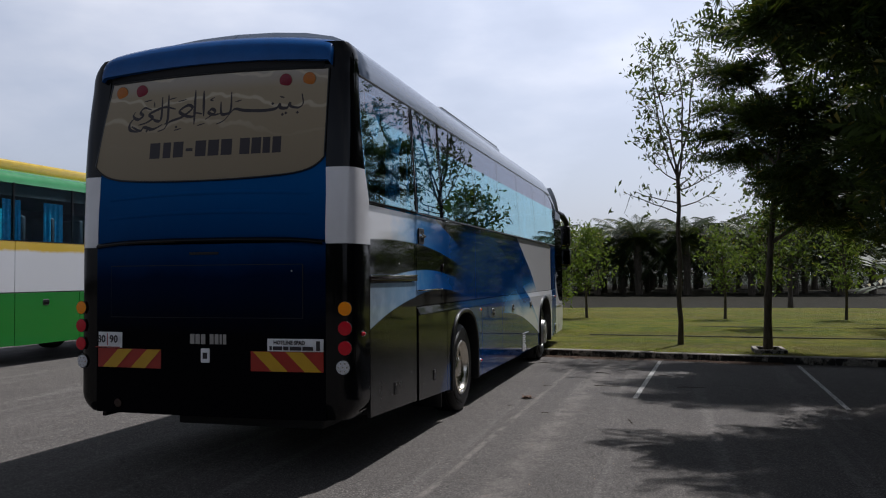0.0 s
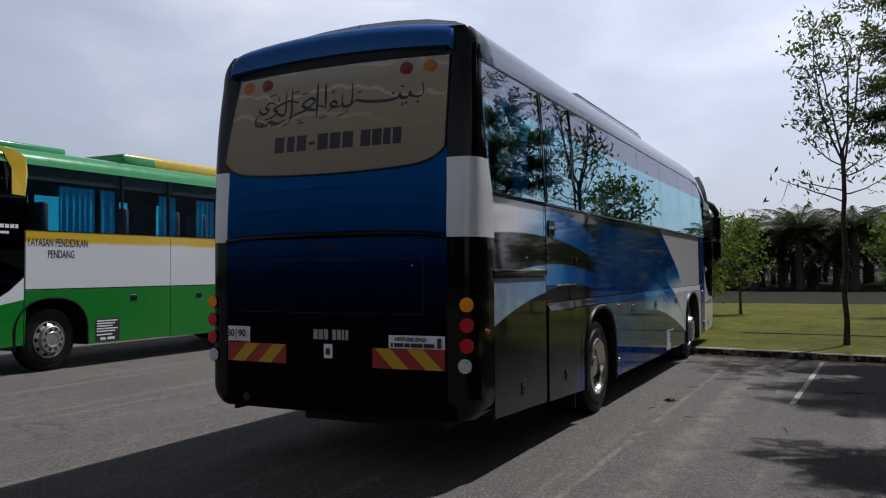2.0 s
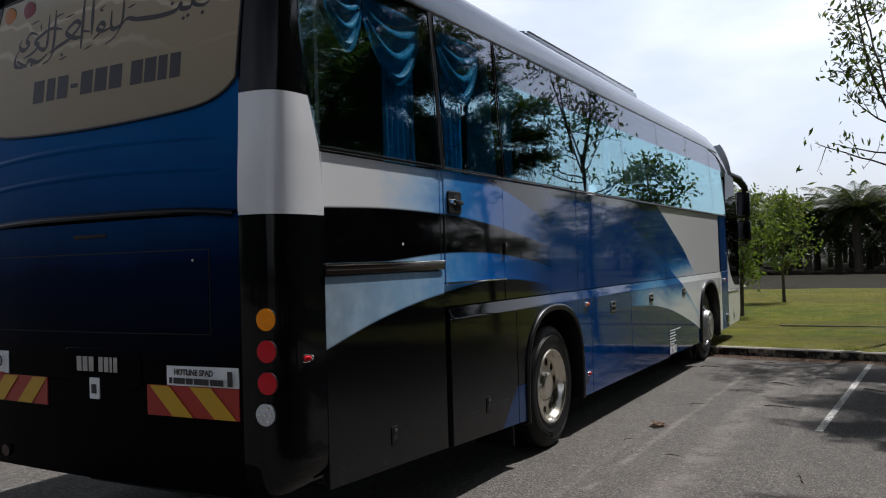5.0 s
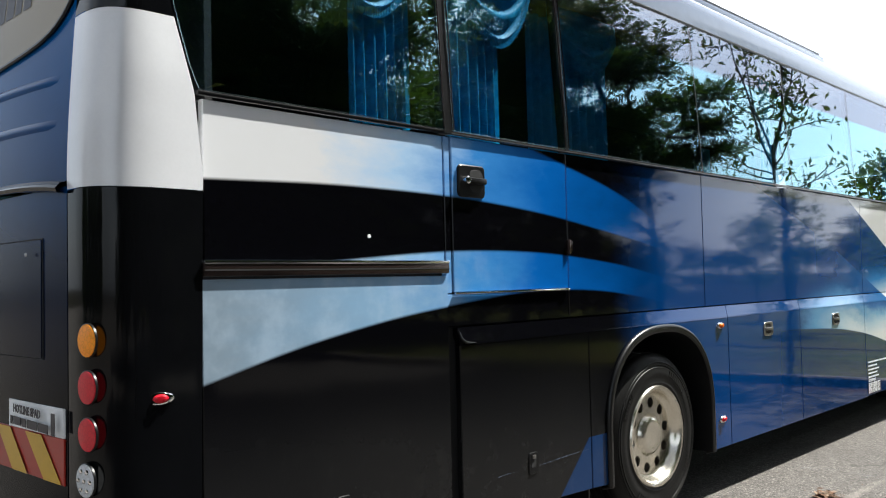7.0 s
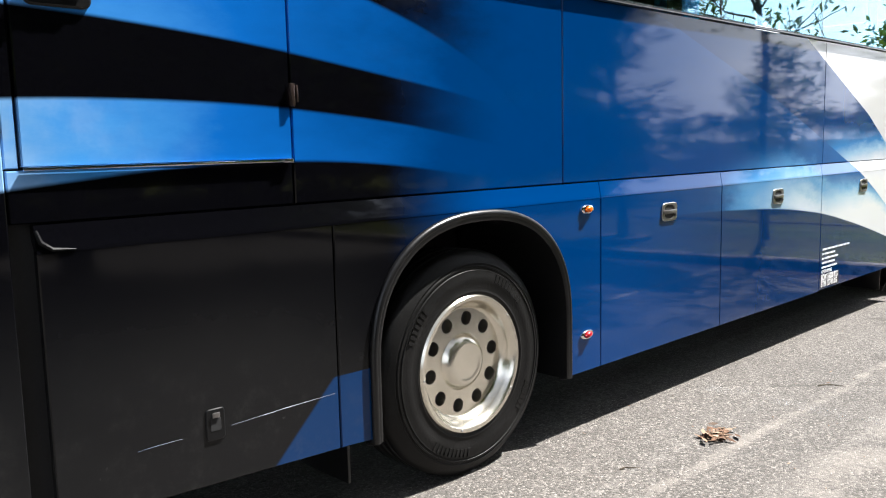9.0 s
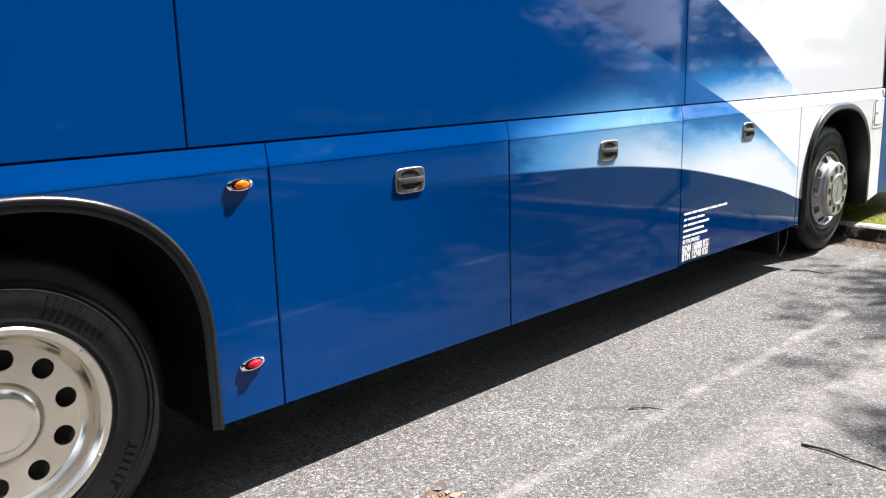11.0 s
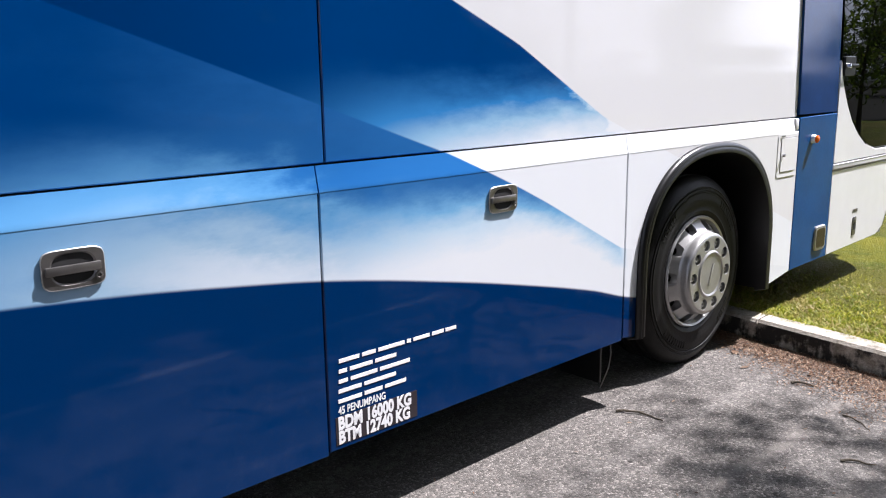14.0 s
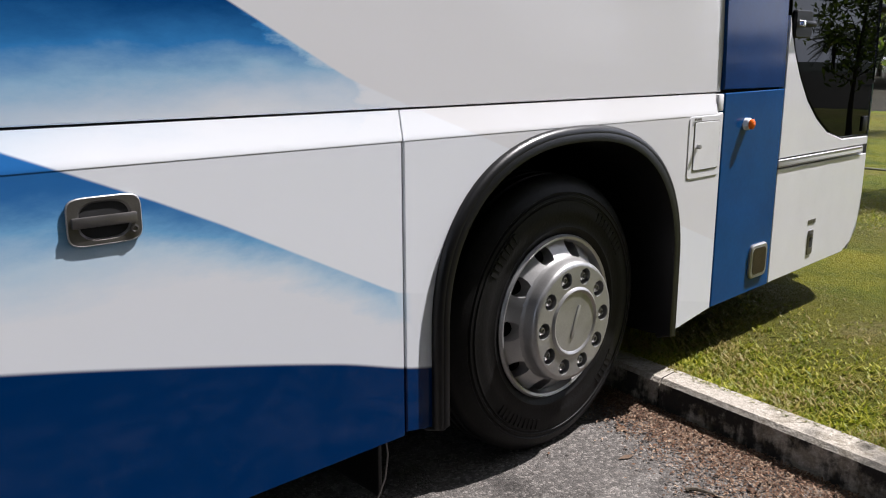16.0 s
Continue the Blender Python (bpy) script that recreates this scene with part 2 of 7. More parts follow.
    film = n.math("MULTIPLY", n.step(y, 3.3, 2.5), n.step(z, 1.25, 0.7))
    c = n.mix(n.math("MULTIPLY", film, 0.03), c, (0.20, 0.20, 0.195))
    rough = n.math("ADD", n.math("ADD", 0.015, n.math("MULTIPLY", film, 0.22)), n.math("MULTIPLY", n.noise(7, 5), 0.06))
    return n.done(c, rough, 0, wavy(n, 0.03), 0.0, n.slanted(0.20, 0.40))


def rear_paint():
    """Blue that sinks to black towards the bumper."""
    n = Nodes("rear_paint")
    sep = n.add("ShaderNodeSeparateXYZ")
    n.put(sep.inputs[0], n.where())
    z = n.math("ADD", sep.outputs[2], n.math("MULTIPLY", n.math("SUBTRACT", n.noise(1.6, 4), 0.5), 0.25))
    c = n.ramp(n.math("DIVIDE", z, 4.0), (0.28, (0.0022, 0.0024, 0.0038)), (0.40, (0.0012, 0.007, 0.028)), (0.47, (0.003, 0.036, 0.130)), (0.60, (0.005, 0.080, 0.262)))
    return n.done(c, n.math("ADD", 0.12, n.math("MULTIPLY", n.noise(6, 5), 0.10)), 0, wavy(n, 0.04), 0.0, n.slanted(0.02, 0.08))


def film_print():
    """The cream printed film over the rear window, with pale waves."""
    n = Nodes("window_film")
    sep = n.add("ShaderNodeSeparateXYZ")
    n.put(sep.inputs[0], n.where())
    x, z = sep.outputs[0], sep.outputs[2]
    wob = n.math("MULTIPLY", n.math("SUBTRACT", n.noise(1.7, 3), 0.5), 0.5)
    wave = n.math("SINE", n.math("ADD", n.math("MULTIPLY", n.math("ADD", z, wob), 30.0), n.math("MULTIPLY", x, 1.5)))
    line = n.math("MULTIPLY", n.step(wave, 0.86, 1.0), n.step(z, 2.65, 3.1))
    c = n.ramp(n.math("DIVIDE", z, 4.0), (0.60, (0.235, 0.19, 0.12)), (0.70, (0.285, 0.23, 0.145)), (0.785, (0.32, 0.265, 0.175)), (0.815, (0.38, 0.345, 0.295)))
    c = n.mix(n.math("MULTIPLY", line, 0.5), c, (0.62, 0.55, 0.42))
    c = n.mix(n.math("MULTIPLY", n.step(n.noise(14, 6, 0.7), 0.5, 0.8), 0.18), c, (0.22, 0.18, 0.12))
    return n.done(c, 0.38, spec=0.3)


def green_paint():
    """The other coach: green below, white in the middle, yellow misted under the windows."""
    n = Nodes("green_coach_paint")
    sep = n.add("ShaderNodeSeparateXYZ")
    n.put(sep.inputs[0], n.where())
    y, z = sep.outputs[1], sep.outputs[2]
    mist = n.math("SUBTRACT", n.noise(2.0, 4), 0.5)
    c = n.mix(n.step(n.math("ADD", z, n.math("MULTIPLY", mist, 0.12)), 2.07, 2.14), (0.66, 0.67, 0.70), (0.62, 0.42, 0.03))
    c = n.mix(n.step(z, 1.325, 1.335), (0.012, 0.19, 0.022), c)
    return n.done(c, n.math("ADD", 0.14, n.math("MULTIPLY", n.noise(6, 5), 0.12)), 0, wavy(n, 0.05), 0.3)


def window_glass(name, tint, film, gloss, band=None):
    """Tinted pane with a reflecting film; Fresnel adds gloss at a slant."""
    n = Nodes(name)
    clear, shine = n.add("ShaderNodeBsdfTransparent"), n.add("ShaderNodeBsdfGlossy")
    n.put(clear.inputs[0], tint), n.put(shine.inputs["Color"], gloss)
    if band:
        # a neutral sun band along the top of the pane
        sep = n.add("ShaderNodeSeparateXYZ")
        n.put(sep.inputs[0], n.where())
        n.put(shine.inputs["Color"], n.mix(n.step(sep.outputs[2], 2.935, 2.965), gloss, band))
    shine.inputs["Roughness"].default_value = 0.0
    n.put(shine.inputs["Normal"], n.bump(n.noise(0.9, 2), 0.05, 0.03))
    slant = n.add("ShaderNodeLayerWeight")
    slant.inputs["Blend"].default_value = 0.5
    fres = n.math("ADD", 0.04, n.math("MULTIPLY", n.math("POWER", slant.outputs["Facing"], 4.5), 0.96))
    m = n.add("ShaderNodeMixShader")
    n.put(m.inputs[0], n.math("MAXIMUM", n.math("MINIMUM", n.math("ADD", fres, film), 1.0), 0.0))
    n.put(m.inputs[1], clear.outputs[0]), n.put(m.inputs[2], shine.outputs[0])
    n.put(n.out.inputs[0], m.outputs[0])
    return n.m


def asphalt():
    """Worn, sun-bleached asphalt: fine pale chips in grey binder, broad stains, tyre lanes, scattered pits."""
    n = Nodes("asphalt")
    bw = n.add("ShaderNodeRGBToBW")
    n.put(bw.inputs[0], n.voronoi(98, "F1", "Color"))
    gaps = n.voronoi(98, "DISTANCE_TO_EDGE", "Distance")
    fine, mid = n.noise(70, 5, 0.75), n.noise(27, 5, 0.8)
    stone = n.ramp(bw.outputs[0], (0.05, (0.055, 0.053, 0.050)), (0.55, (0.165, 0.160, 0.152)), (0.80, (0.30, 0.29, 0.275)), (0.97, (0.42, 0.405, 0.388)))
    c = n.mix(n.math("MULTIPLY", n.step(gaps, 0.16, 0.0), 0.75), stone, (0.060, 0.059, 0.057))
    c = n.mix(n.math("MULTIPLY", n.step(fine, 0.46, 0.78), 0.45), c, (0.27, 0.265, 0.258))
    c = n.mix(n.math("MULTIPLY", n.step(mid, 0.55, 0.70), 0.50), c, (0.075, 0.083, 0.08))
    c = n.mix(n.math("MULTIPLY", n.step(mid, 0.46, 0.30), 0.40), c, (0.36, 0.31, 0.285))
    # mottling a hand wide, broad stains, faint seams and dark pits
    blotch = n.noise(4.5, 6, 0.8)
    c = n.mix(n.math("MULTIPLY", n.step(blotch, 0.53, 0.66), 0.42), c, (0.085, 0.084, 0.082))
    c = n.mix(n.math("MULTIPLY", n.step(blotch, 0.46, 0.34), 0.30), c, (0.27, 0.265, 0.258))
    tone = n.noise(0.35, 6, 0.6)
    c = n.mix(n.math("MULTIPLY", n.step(tone, 0.60, 0.36), 0.32), c, (0.098, 0.097, 0.095))
    crack = n.voronoi(0.55, "DISTANCE_TO_EDGE", "Distance", n.bent(0.35))
    c = n.mix(n.math("MULTIPLY", n.math("MULTIPLY", n.step(crack, 0.008, 0.002), n.step(n.noise(0.5, 2), 0.5, 0.6)), 0.5), c, (0.05, 0.049, 0.047))
    pits = n.voronoi(8.0, "F1", "Distance")
    c = n.mix(n.math("MULTIPLY", n.step(pits, 0.10, 0.05), n.step(n.noise(6.3, 3), 0.50, 0.58)), c, (0.035, 0.033, 0.031))
    # pale lanes where tyres have polished the chips
    streak = n.add("ShaderNodeMapping")
    streak.inputs["Scale"].default_value = (3.0, 0.08, 1)
    n.put(streak.inputs[0], n.bent(0.12))
    lanes = n.noise(1.0, 5, 0.6, streak.outputs[0])
    worn = n.math("MULTIPLY", n.step(lanes, 0.52, 0.66), n.step(n.noise(22, 4, 0.75), 0.40, 0.62))
    c = n.mix(n.math("MULTIPLY", worn, 0.42), c, (0.38, 0.375, 0.365))
    # a pair of pale, wavering tyre trails beside the coach
    sep = n.add("ShaderNodeSeparateXYZ")
    n.put(sep.inputs[0], n.bent(0.10))
    for at, half, amount in ((0.66, 0.03, 0.40), (1.16, 0.14, 0.30)):
        off = n.math("ABSOLUTE", n.math("SUBTRACT", n.math("ADD", sep.outputs[0], n.math("MULTIPLY", sep.outputs[1], -0.012)), at))
        trail = n.math("MULTIPLY", n.step(off, half * 1.7, half * 0.3), n.step(n.noise(2.6, 5, 0.75), 0.36, 0.60))
        c = n.mix(n.math("MULTIPLY", trail, amount), c, (0.40, 0.38, 0.355))
    warm = n.add("ShaderNodeMixRGB")
    warm.blend_type = "MULTIPLY"
    n.put(warm.inputs[0], 1.0), n.put(warm.inputs[1], c), n.put(warm.inputs[2], (0.70, 0.66, 0.635))
    h = n.math("ADD", n.math("MULTIPLY", gaps, 0.9), n.math("MULTIPLY", fine, 0.6))
    return n.done(warm.outputs[0], 0.88, 0, n.bump(h, 0.75, 0.010), spec=0.2)


def lawn_soil():
    n = Nodes("lawn_turf")
    big, mid, fine = n.noise(0.30, 5, 0.6), n.noise(2.4, 5, 0.65), n.noise(38, 5, 0.75)
    f = n.math("ADD", n.math("MULTIPLY", mid, 0.55), n.math("MULTIPLY", fine, 0.45))
    c = n.ramp(f, (0.30, (0.024, 0.045, 0.001)), (0.46, (0.085, 0.118, 0.001)), (0.58, (0.165, 0.180, 0.002)), (0.74, (0.24, 0.195, 0.016)))
    c = n.mix(n.math("MULTIPLY", n.step(big, 0.45, 0.62), 0.45), c, (0.235, 0.205, 0.012))
    strips = n.add("ShaderNodeMapping")
    strips.inputs["Scale"].default_value = (0.035, 0.42, 1)
    n.put(strips.inputs[0], n.bent(0.5))
    c = n.mix(n.math("MULTIPLY", n.step(n.noise(1.0, 3, 0.5, strips.outputs[0]), 0.50, 0.62), 0.55), c, (0.125, 0.105, 0.014))
    bare = n.math("MULTIPLY", n.step(n.noise(1.1, 5, 0.7), 0.54, 0.68), 0.5)
    c = n.mix(bare, c, n.ramp(fine, (0.35, (0.10, 0.075, 0.035)), (0.65, (0.30, 0.235, 0.11))))
    return n.done(c, 0.9, 0, n.bump(n.math("ADD", fine, n.noise(110, 3, 0.8)), 1.0, 0.05), spec=0.15)


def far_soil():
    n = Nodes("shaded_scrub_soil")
    # the palms' shade over this ground is darkened into the soil colour
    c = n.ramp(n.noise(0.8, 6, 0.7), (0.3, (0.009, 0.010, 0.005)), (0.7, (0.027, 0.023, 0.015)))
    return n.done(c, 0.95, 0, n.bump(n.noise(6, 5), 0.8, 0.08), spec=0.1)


def old_concrete():
    """Kerb concrete with black algae streaks and flaked white paint."""
    n = Nodes("stained_concrete")
    blot, fine, run = n.noise(5.5, 6, 0.65), n.noise(60, 4, 0.7), n.add("ShaderNodeMapping")
    run.inputs["Scale"].default_value = (9, 9, 1.2)
    n.put(run.inputs[0], n.where())
    streaks = n.noise(1.6, 4, 0.6, run.outputs[0])
    c = n.ramp(fine, (0.3, (0.25, 0.225, 0.19)), (0.7, (0.47, 0.43, 0.37)))
    facing = n.add("ShaderNodeSeparateXYZ")
    n.put(facing.inputs[0], n.add("ShaderNodeNewGeometry").outputs["Normal"])
    upright = n.step(facing.outputs[2], 0.75, 0.3)
    mass = n.math("ADD", n.math("MULTIPLY", blot, 0.72), n.math("MULTIPLY", streaks, 0.28))
    grime = n.step(mass, 0.60, 0.49)
    c = n.mix(n.math("MULTIPLY", grime, n.math("ADD", 0.12, n.math("MULTIPLY", upright, 0.86))), c, (0.020, 0.019, 0.018))
    moss = n.step(n.math("ADD", n.math("MULTIPLY", n.noise(16, 6, 0.8), 0.6), n.math("MULTIPLY", blot, 0.4)), 0.50, 0.60)
    c = n.mix(n.math("MULTIPLY", moss, 0.55), c, (0.115, 0.095, 0.062))
    return n.done(c, 0.93, 0, n.bump(n.math("ADD", fine, blot), 0.7, 0.012), spec=0.2)


def bark():
    n = Nodes("bark")
    m = n.add("ShaderNodeMapping")
    m.inputs["Scale"].default_value = (14, 14, 3)
    n.put(m.inputs[0], n.where())
    f = n.noise(1.5, 6, 0.7, m.outputs[0])
    c = n.ramp(f, (0.3, (0.035, 0.028, 0.02)), (0.7, (0.13, 0.11, 0.085)))
    return n.done(c, 0.9, 0, n.bump(f, 0.8, 0.02), spec=0.2)


def foliage(name, dark, light, through=0.35, dry=0.0):
    """Leaves, each of its own green, with some light passing through; dry: how far patches are withered."""
    n = Nodes(name)
    rnd = n.add("ShaderNodeNewGeometry").outputs["Random Per Island"]
    c = n.mix(rnd, dark, light)
    c = n.mix(n.math("GREATER_THAN", rnd, 0.965), c, (0.20, 0.16, 0.03))
    if dry:
        patch = n.step(n.math("ADD", n.noise(2.6, 5, 0.7), n.math("MULTIPLY", rnd, 0.16)), 0.52, 0.70)
        c = n.mix(n.math("MULTIPLY", patch, dry), c, (0.235, 0.165, 0.065))
    n.done(c, 0.55, spec=0.25)
    tr, mx = n.add("ShaderNodeBsdfTranslucent"), n.add("ShaderNodeMixShader")
    n.put(tr.inputs[0], n.mix(0.5, c, (0.22, 0.30, 0.03)))
    mx.inputs[0].default_value = through
    n.put(mx.inputs[1], n.bsdf.outputs[0]), n.put(mx.inputs[2], tr.outputs[0])
    n.put(n.out.inputs[0], mx.outputs[0])
    return n.m


def shingle_mix(name, *cols):
    n = Nodes(name)
    rnd = n.add("ShaderNodeNewGeometry").outputs["Random Per Island"]
    c = n.ramp(rnd, *[(i / (len(cols) - 1), k) for i, k in enumerate(cols)])
    return n.done(c, 0.85, spec=0.2)


def curtain_cloth():
    n = Nodes("blue_satin_curtain")
    f = n.noise(18, 4)
    c = n.ramp(f, (0.3, (0.010, 0.23, 0.46)), (0.7, (0.04, 0.44, 0.72)))
    n.done(c, 0.5, 0, n.bump(f, 0.2, 0.01), spec=0.2)
    tr, mx = n.add("ShaderNodeBsdfTranslucent"), n.add("ShaderNodeMixShader")
    n.put(tr.inputs[0], c)
    mx.inputs[0].default_value = 0.3
    n.put(mx.inputs[1], n.bsdf.outputs[0]), n.put(mx.inputs[2], tr.outputs[0])
    n.put(n.out.inputs[0], mx.outputs[0])
    return n.m


def lens(name, color):
    n = Nodes(name)
    grid = n.voronoi(60, "DISTANCE_TO_EDGE", "Distance")
    c = n.mix(n.step(grid, 0.12, 0.0), color, tuple(k * 0.8 for k in color))
    return n.done(c, 0.22, 0, n.bump(grid, 0.25, 0.004), 0.0, 0.3)


M_LIVERY, M_REAR, M_FILM, M_GREEN = livery_paint(), rear_paint(), film_print(), green_paint()
M_BLACK = plain("black_gloss_paint", (0.0034, 0.0036, 0.0043), 0.07, spec=0.24)
M_WHITEPAINT = plain("white_gloss_paint", (0.72, 0.72, 0.74), 0.15, grain=0.03, coat=0.4)
M_COLUMN_HI = plain("dark_blue_gloss_paint", (0.004, 0.034, 0.135), 0.1, grain=0.15, spec=0.22)
M_COLUMN_LO = plain("mid_blue_gloss_paint", (0.004, 0.057, 0.195), 0.13, grain=0.15, scale=3, spec=0.25)
M_ROOF = plain("grey_blue_roof_paint", (0.085, 0.112, 0.165), 0.16, grain=0.08, spec=0.4)
M_CAP = plain("blue_roof_cap_paint", (0.010, 0.085, 0.29), 0.2, grain=0.12, spec=0.25)
M_RUBBER = plain("black_rubber", (0.005, 0.005, 0.0055), 0.34, grain=0.2, scale=9, bump=0.1, spec=0.4)
M_TYRE = plain("dusty_tyre_rubber", (0.0085, 0.0082, 0.0080), 0.5, grain=0.35, scale=7, bump=0.25, spec=0.16)
M_DARK = plain("dark_underbody", (0.010, 0.010, 0.011), 0.8, grain=0.3)
M_TRIM = plain("dark_trim_plastic", (0.006, 0.006, 0.0065), 0.35, spec=0.2)
M_BROWNRAIL = plain("brown_anodised_rail", (0.07, 0.05, 0.045), 0.22, metal=0.7)
M_CHROME = plain("worn_chrome_cover", (0.70, 0.66, 0.57), 0.20, metal=0.95, grain=0.08, scale=9)
M_CHROME2 = plain("bright_chrome", (0.85, 0.85, 0.86), 0.09, metal=1.0, grain=0.04)
M_STEEL = plain("silver_painted_steel", (0.40, 0.395, 0.39), 0.36, metal=0.7, grain=0.12, scale=12)
M_HANDLE = plain("grey_cast_handle", (0.21, 0.20, 0.195), 0.30, metal=0.82, grain=0.12, scale=20)
M_ORANGE = lens("orange_marker_lens", (0.75, 0.135, 0.008))
M_AMBER, M_RED = lens("amber_lens", (0.95, 0.30, 0.005)), lens("red_lens", (0.55, 0.012, 0.025))
M_AMBER_DULL, M_RED_DULL = lens("dull_amber_lens", (0.42, 0.135, 0.018)), lens("dull_red_lens", (0.19, 0.012, 0.028))
M_CLEAR = lens("white_lens", (0.55, 0.56, 0.58))
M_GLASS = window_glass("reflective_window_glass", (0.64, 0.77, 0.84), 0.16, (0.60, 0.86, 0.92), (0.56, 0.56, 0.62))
M_GLASS2 = window_glass("clear_window_glass", (0.50, 0.78, 0.83), 0.0, (0.9, 0.95, 0.97))
M_DOORGLASS = window_glass("smoked_door_glass", (0.012, 0.012, 0.013), 0.0, (0.40, 0.42, 0.45))
M_GLASS4 = window_glass("dark_window_glass", (0.74, 0.92, 0.96), -0.03, (0.2, 0.21, 0.24))
M_GLASS3 = window_glass("cyan_window_glass", (0.22, 0.66, 0.76), 0.0, (0.9, 0.95, 0.97))
M_CEIL = plain("grey_ceiling_cloth", (0.10, 0.10, 0.105), 0.8)
M_CURTAIN = curtain_cloth()
M_SEAT = plain("dark_seat_cloth", (0.03, 0.035, 0.05), 0.8, grain=0.3)
M_YELLOW = plain("yellow_reflector_sheet", (0.55, 0.32, 0.012), 0.35, grain=0.06)
M_REDSHEET = plain("red_reflector_sheet", (0.34, 0.022, 0.012), 0.35, grain=0.08)
M_STICKER = plain("white_sticker", (0.78, 0.79, 0.80), 0.4, grain=0.05)
M_INK = plain("dark_ink", (0.022, 0.016, 0.020), 0.5)
M_WHITEINK = plain("white_lettering", (0.75, 0.75, 0.76), 0.4, grain=0.05)
M_GREENROOF = plain("green_roof_paint", (0.03, 0.24, 0.075), 0.2, grain=0.1, coat=0.3)
M_GREENLOW = plain("green_gloss_paint", (0.012, 0.19, 0.022), 0.16, grain=0.12, coat=0.3)
M_YELLOWPAINT = plain("yellow_gloss_paint", (0.62, 0.42, 0.03), 0.2, grain=0.1, coat=0.3)
M_ASPHALT, M_LAWN, M_SCRUB, M_KERB, M_BARK = asphalt(), lawn_soil(), far_soil(), old_concrete(), bark()
M_FIELD = plain("dull_green_field", (0.022, 0.027, 0.017), 0.95, grain=0.1, scale=0.05, spec=0.1)


def road_paint():
    n = Nodes("worn_road_paint")
    f = n.noise(26, 6, 0.75)
    c = n.mix(n.step(f, 0.42, 0.58), (0.62, 0.61, 0.58), (0.20, 0.198, 0.19))
    return n.done(c, 0.9, 0, n.bump(f, 0.5, 0.008), spec=0.2)


M_ROADPAINT = road_paint()


def faint_paint():
    """The last specks of an old line, with bare asphalt between them."""
    n = Nodes("faint_road_paint")
    n.done((0.36, 0.355, 0.345), 0.9, spec=0.2)
    bare, mx = n.add("ShaderNodeBsdfTransparent"), n.add("ShaderNodeMixShader")
    n.put(mx.inputs[0], n.math("MULTIPLY", n.math("MULTIPLY", n.step(n.noise(75, 5, 0.8), 0.50, 0.66), n.step(n.noise(6, 4, 0.75), 0.42, 0.62)), 0.8))
    n.put(mx.inputs[1], bare.outputs[0]), n.put(mx.inputs[2], n.bsdf.outputs[0])
    n.put(n.out.inputs[0], mx.outputs[0])
    return n.m



# ---------------------------------------------------------------- building words
def part(name, bm, material, parent=None, label="", smooth=32):
    """Links a bmesh as one mesh object under a thing or a part."""
    me = bpy.data.meshes.new(name)
    bmesh.ops.recalc_face_normals(bm, faces=bm.faces)
    bm.to_mesh(me)
    bm.free()
    if smooth:
        me.shade_smooth()
        me.set_sharp_from_angle(angle=radians(smooth))
    me.materials.append(material)
    ob = new(name, me)
    if parent is not None:
        ob.parent = parent
    if label:
        tagged(ob, label)
    return ob


def empty(name, m=None, **tags):
    o = new(name)
    if m is not None:
        o.matrix_basis = m
    return tagged(o, **tags)


def add_box(bm, x0, x1, y0, y1, z0, z1, bevel=0.0, seg=2, m=None):
    vs = [bm.verts.new((x, y, z)) for x in (x0, x1) for y in (y0, y1) for z in (z0, z1)]
    fs = [bm.faces.new([vs[i] for i in q]) for q in ((0, 1, 3, 2), (4, 6, 7, 5), (0, 4, 5, 1), (2, 3, 7, 6), (0, 2, 6, 4), (1, 5, 7, 3))]
    if bevel:
        es = list({e for f in fs for e in f.edges})
        got = bmesh.ops.bevel(bm, geom=es, offset=bevel, segments=seg, affect="EDGES", profile=0.5)
        vs = list({v for f in got["faces"] for v in f.verts} | {v for v in vs if v.is_valid})
    if m is not None:
        bmesh.ops.transform(bm, matrix=m, verts=vs)
    return bm


def box(*a, **k):
    return add_box(bmesh.new(), *a, **k)


def sheet(outline, front, thick=0.03, bevel=0.004, axis="x"):
    """A plate with the outline in (y, z), or (x, z) for axis y; front(u, z) gives its outer face's place along the axis."""
    bm = bmesh.new()
    sign = 1 if axis == "x" else -1
    def at(u, z, d):
        f = front(u, z) - sign * d
        return (f, u, z) if axis == "x" else (u, f, z)
    n = len(outline)
    cu, cz = sum(p[0] for p in outline) / n, sum(p[1] for p in outline) / n
    outer = [bm.verts.new(at(u, z, bevel * 0.8)) for u, z in outline]
    inner = []
    for i, (u, z) in enumerate(outline):
        (pu, pz), (nu, nz) = outline[i - 1], outline[(i + 1) % n]
        a, b = Vector((u - pu, z - pz)), Vector((nu - u, nz - z))
        a, b = a.normalized() if a.length else Vector((1, 0)), b.normalized() if b.length else Vector((1, 0))
        nrm = Vector((-(a.y + b.y), a.x + b.x))
        nrm = nrm.normalized() if nrm.length else Vector((0, 0))
        inner.append((u + nrm.x * bevel * TURN(outline), z + nrm.y * bevel * TURN(outline)))
    face = [bm.verts.new(at(u, z, 0)) for u, z in inner]
    back = [bm.verts.new(at(u, z, thick)) for u, z in outline]
    for i in range(n):
        j = (i + 1) % n
        bm.faces.new((outer[i], outer[j], face[j], face[i]))
        bm.faces.new((back[i], back[j], outer[j], outer[i]))
    bm.faces.new(face)
    bm.faces.new(list(reversed(back)))
    return bm


def TURN(outline):
    a = sum(p[0] * q[1] - q[0] * p[1] for p, q in zip(outline, outline[1:] + outline[:1]))
    return 1 if a > 0 else -1


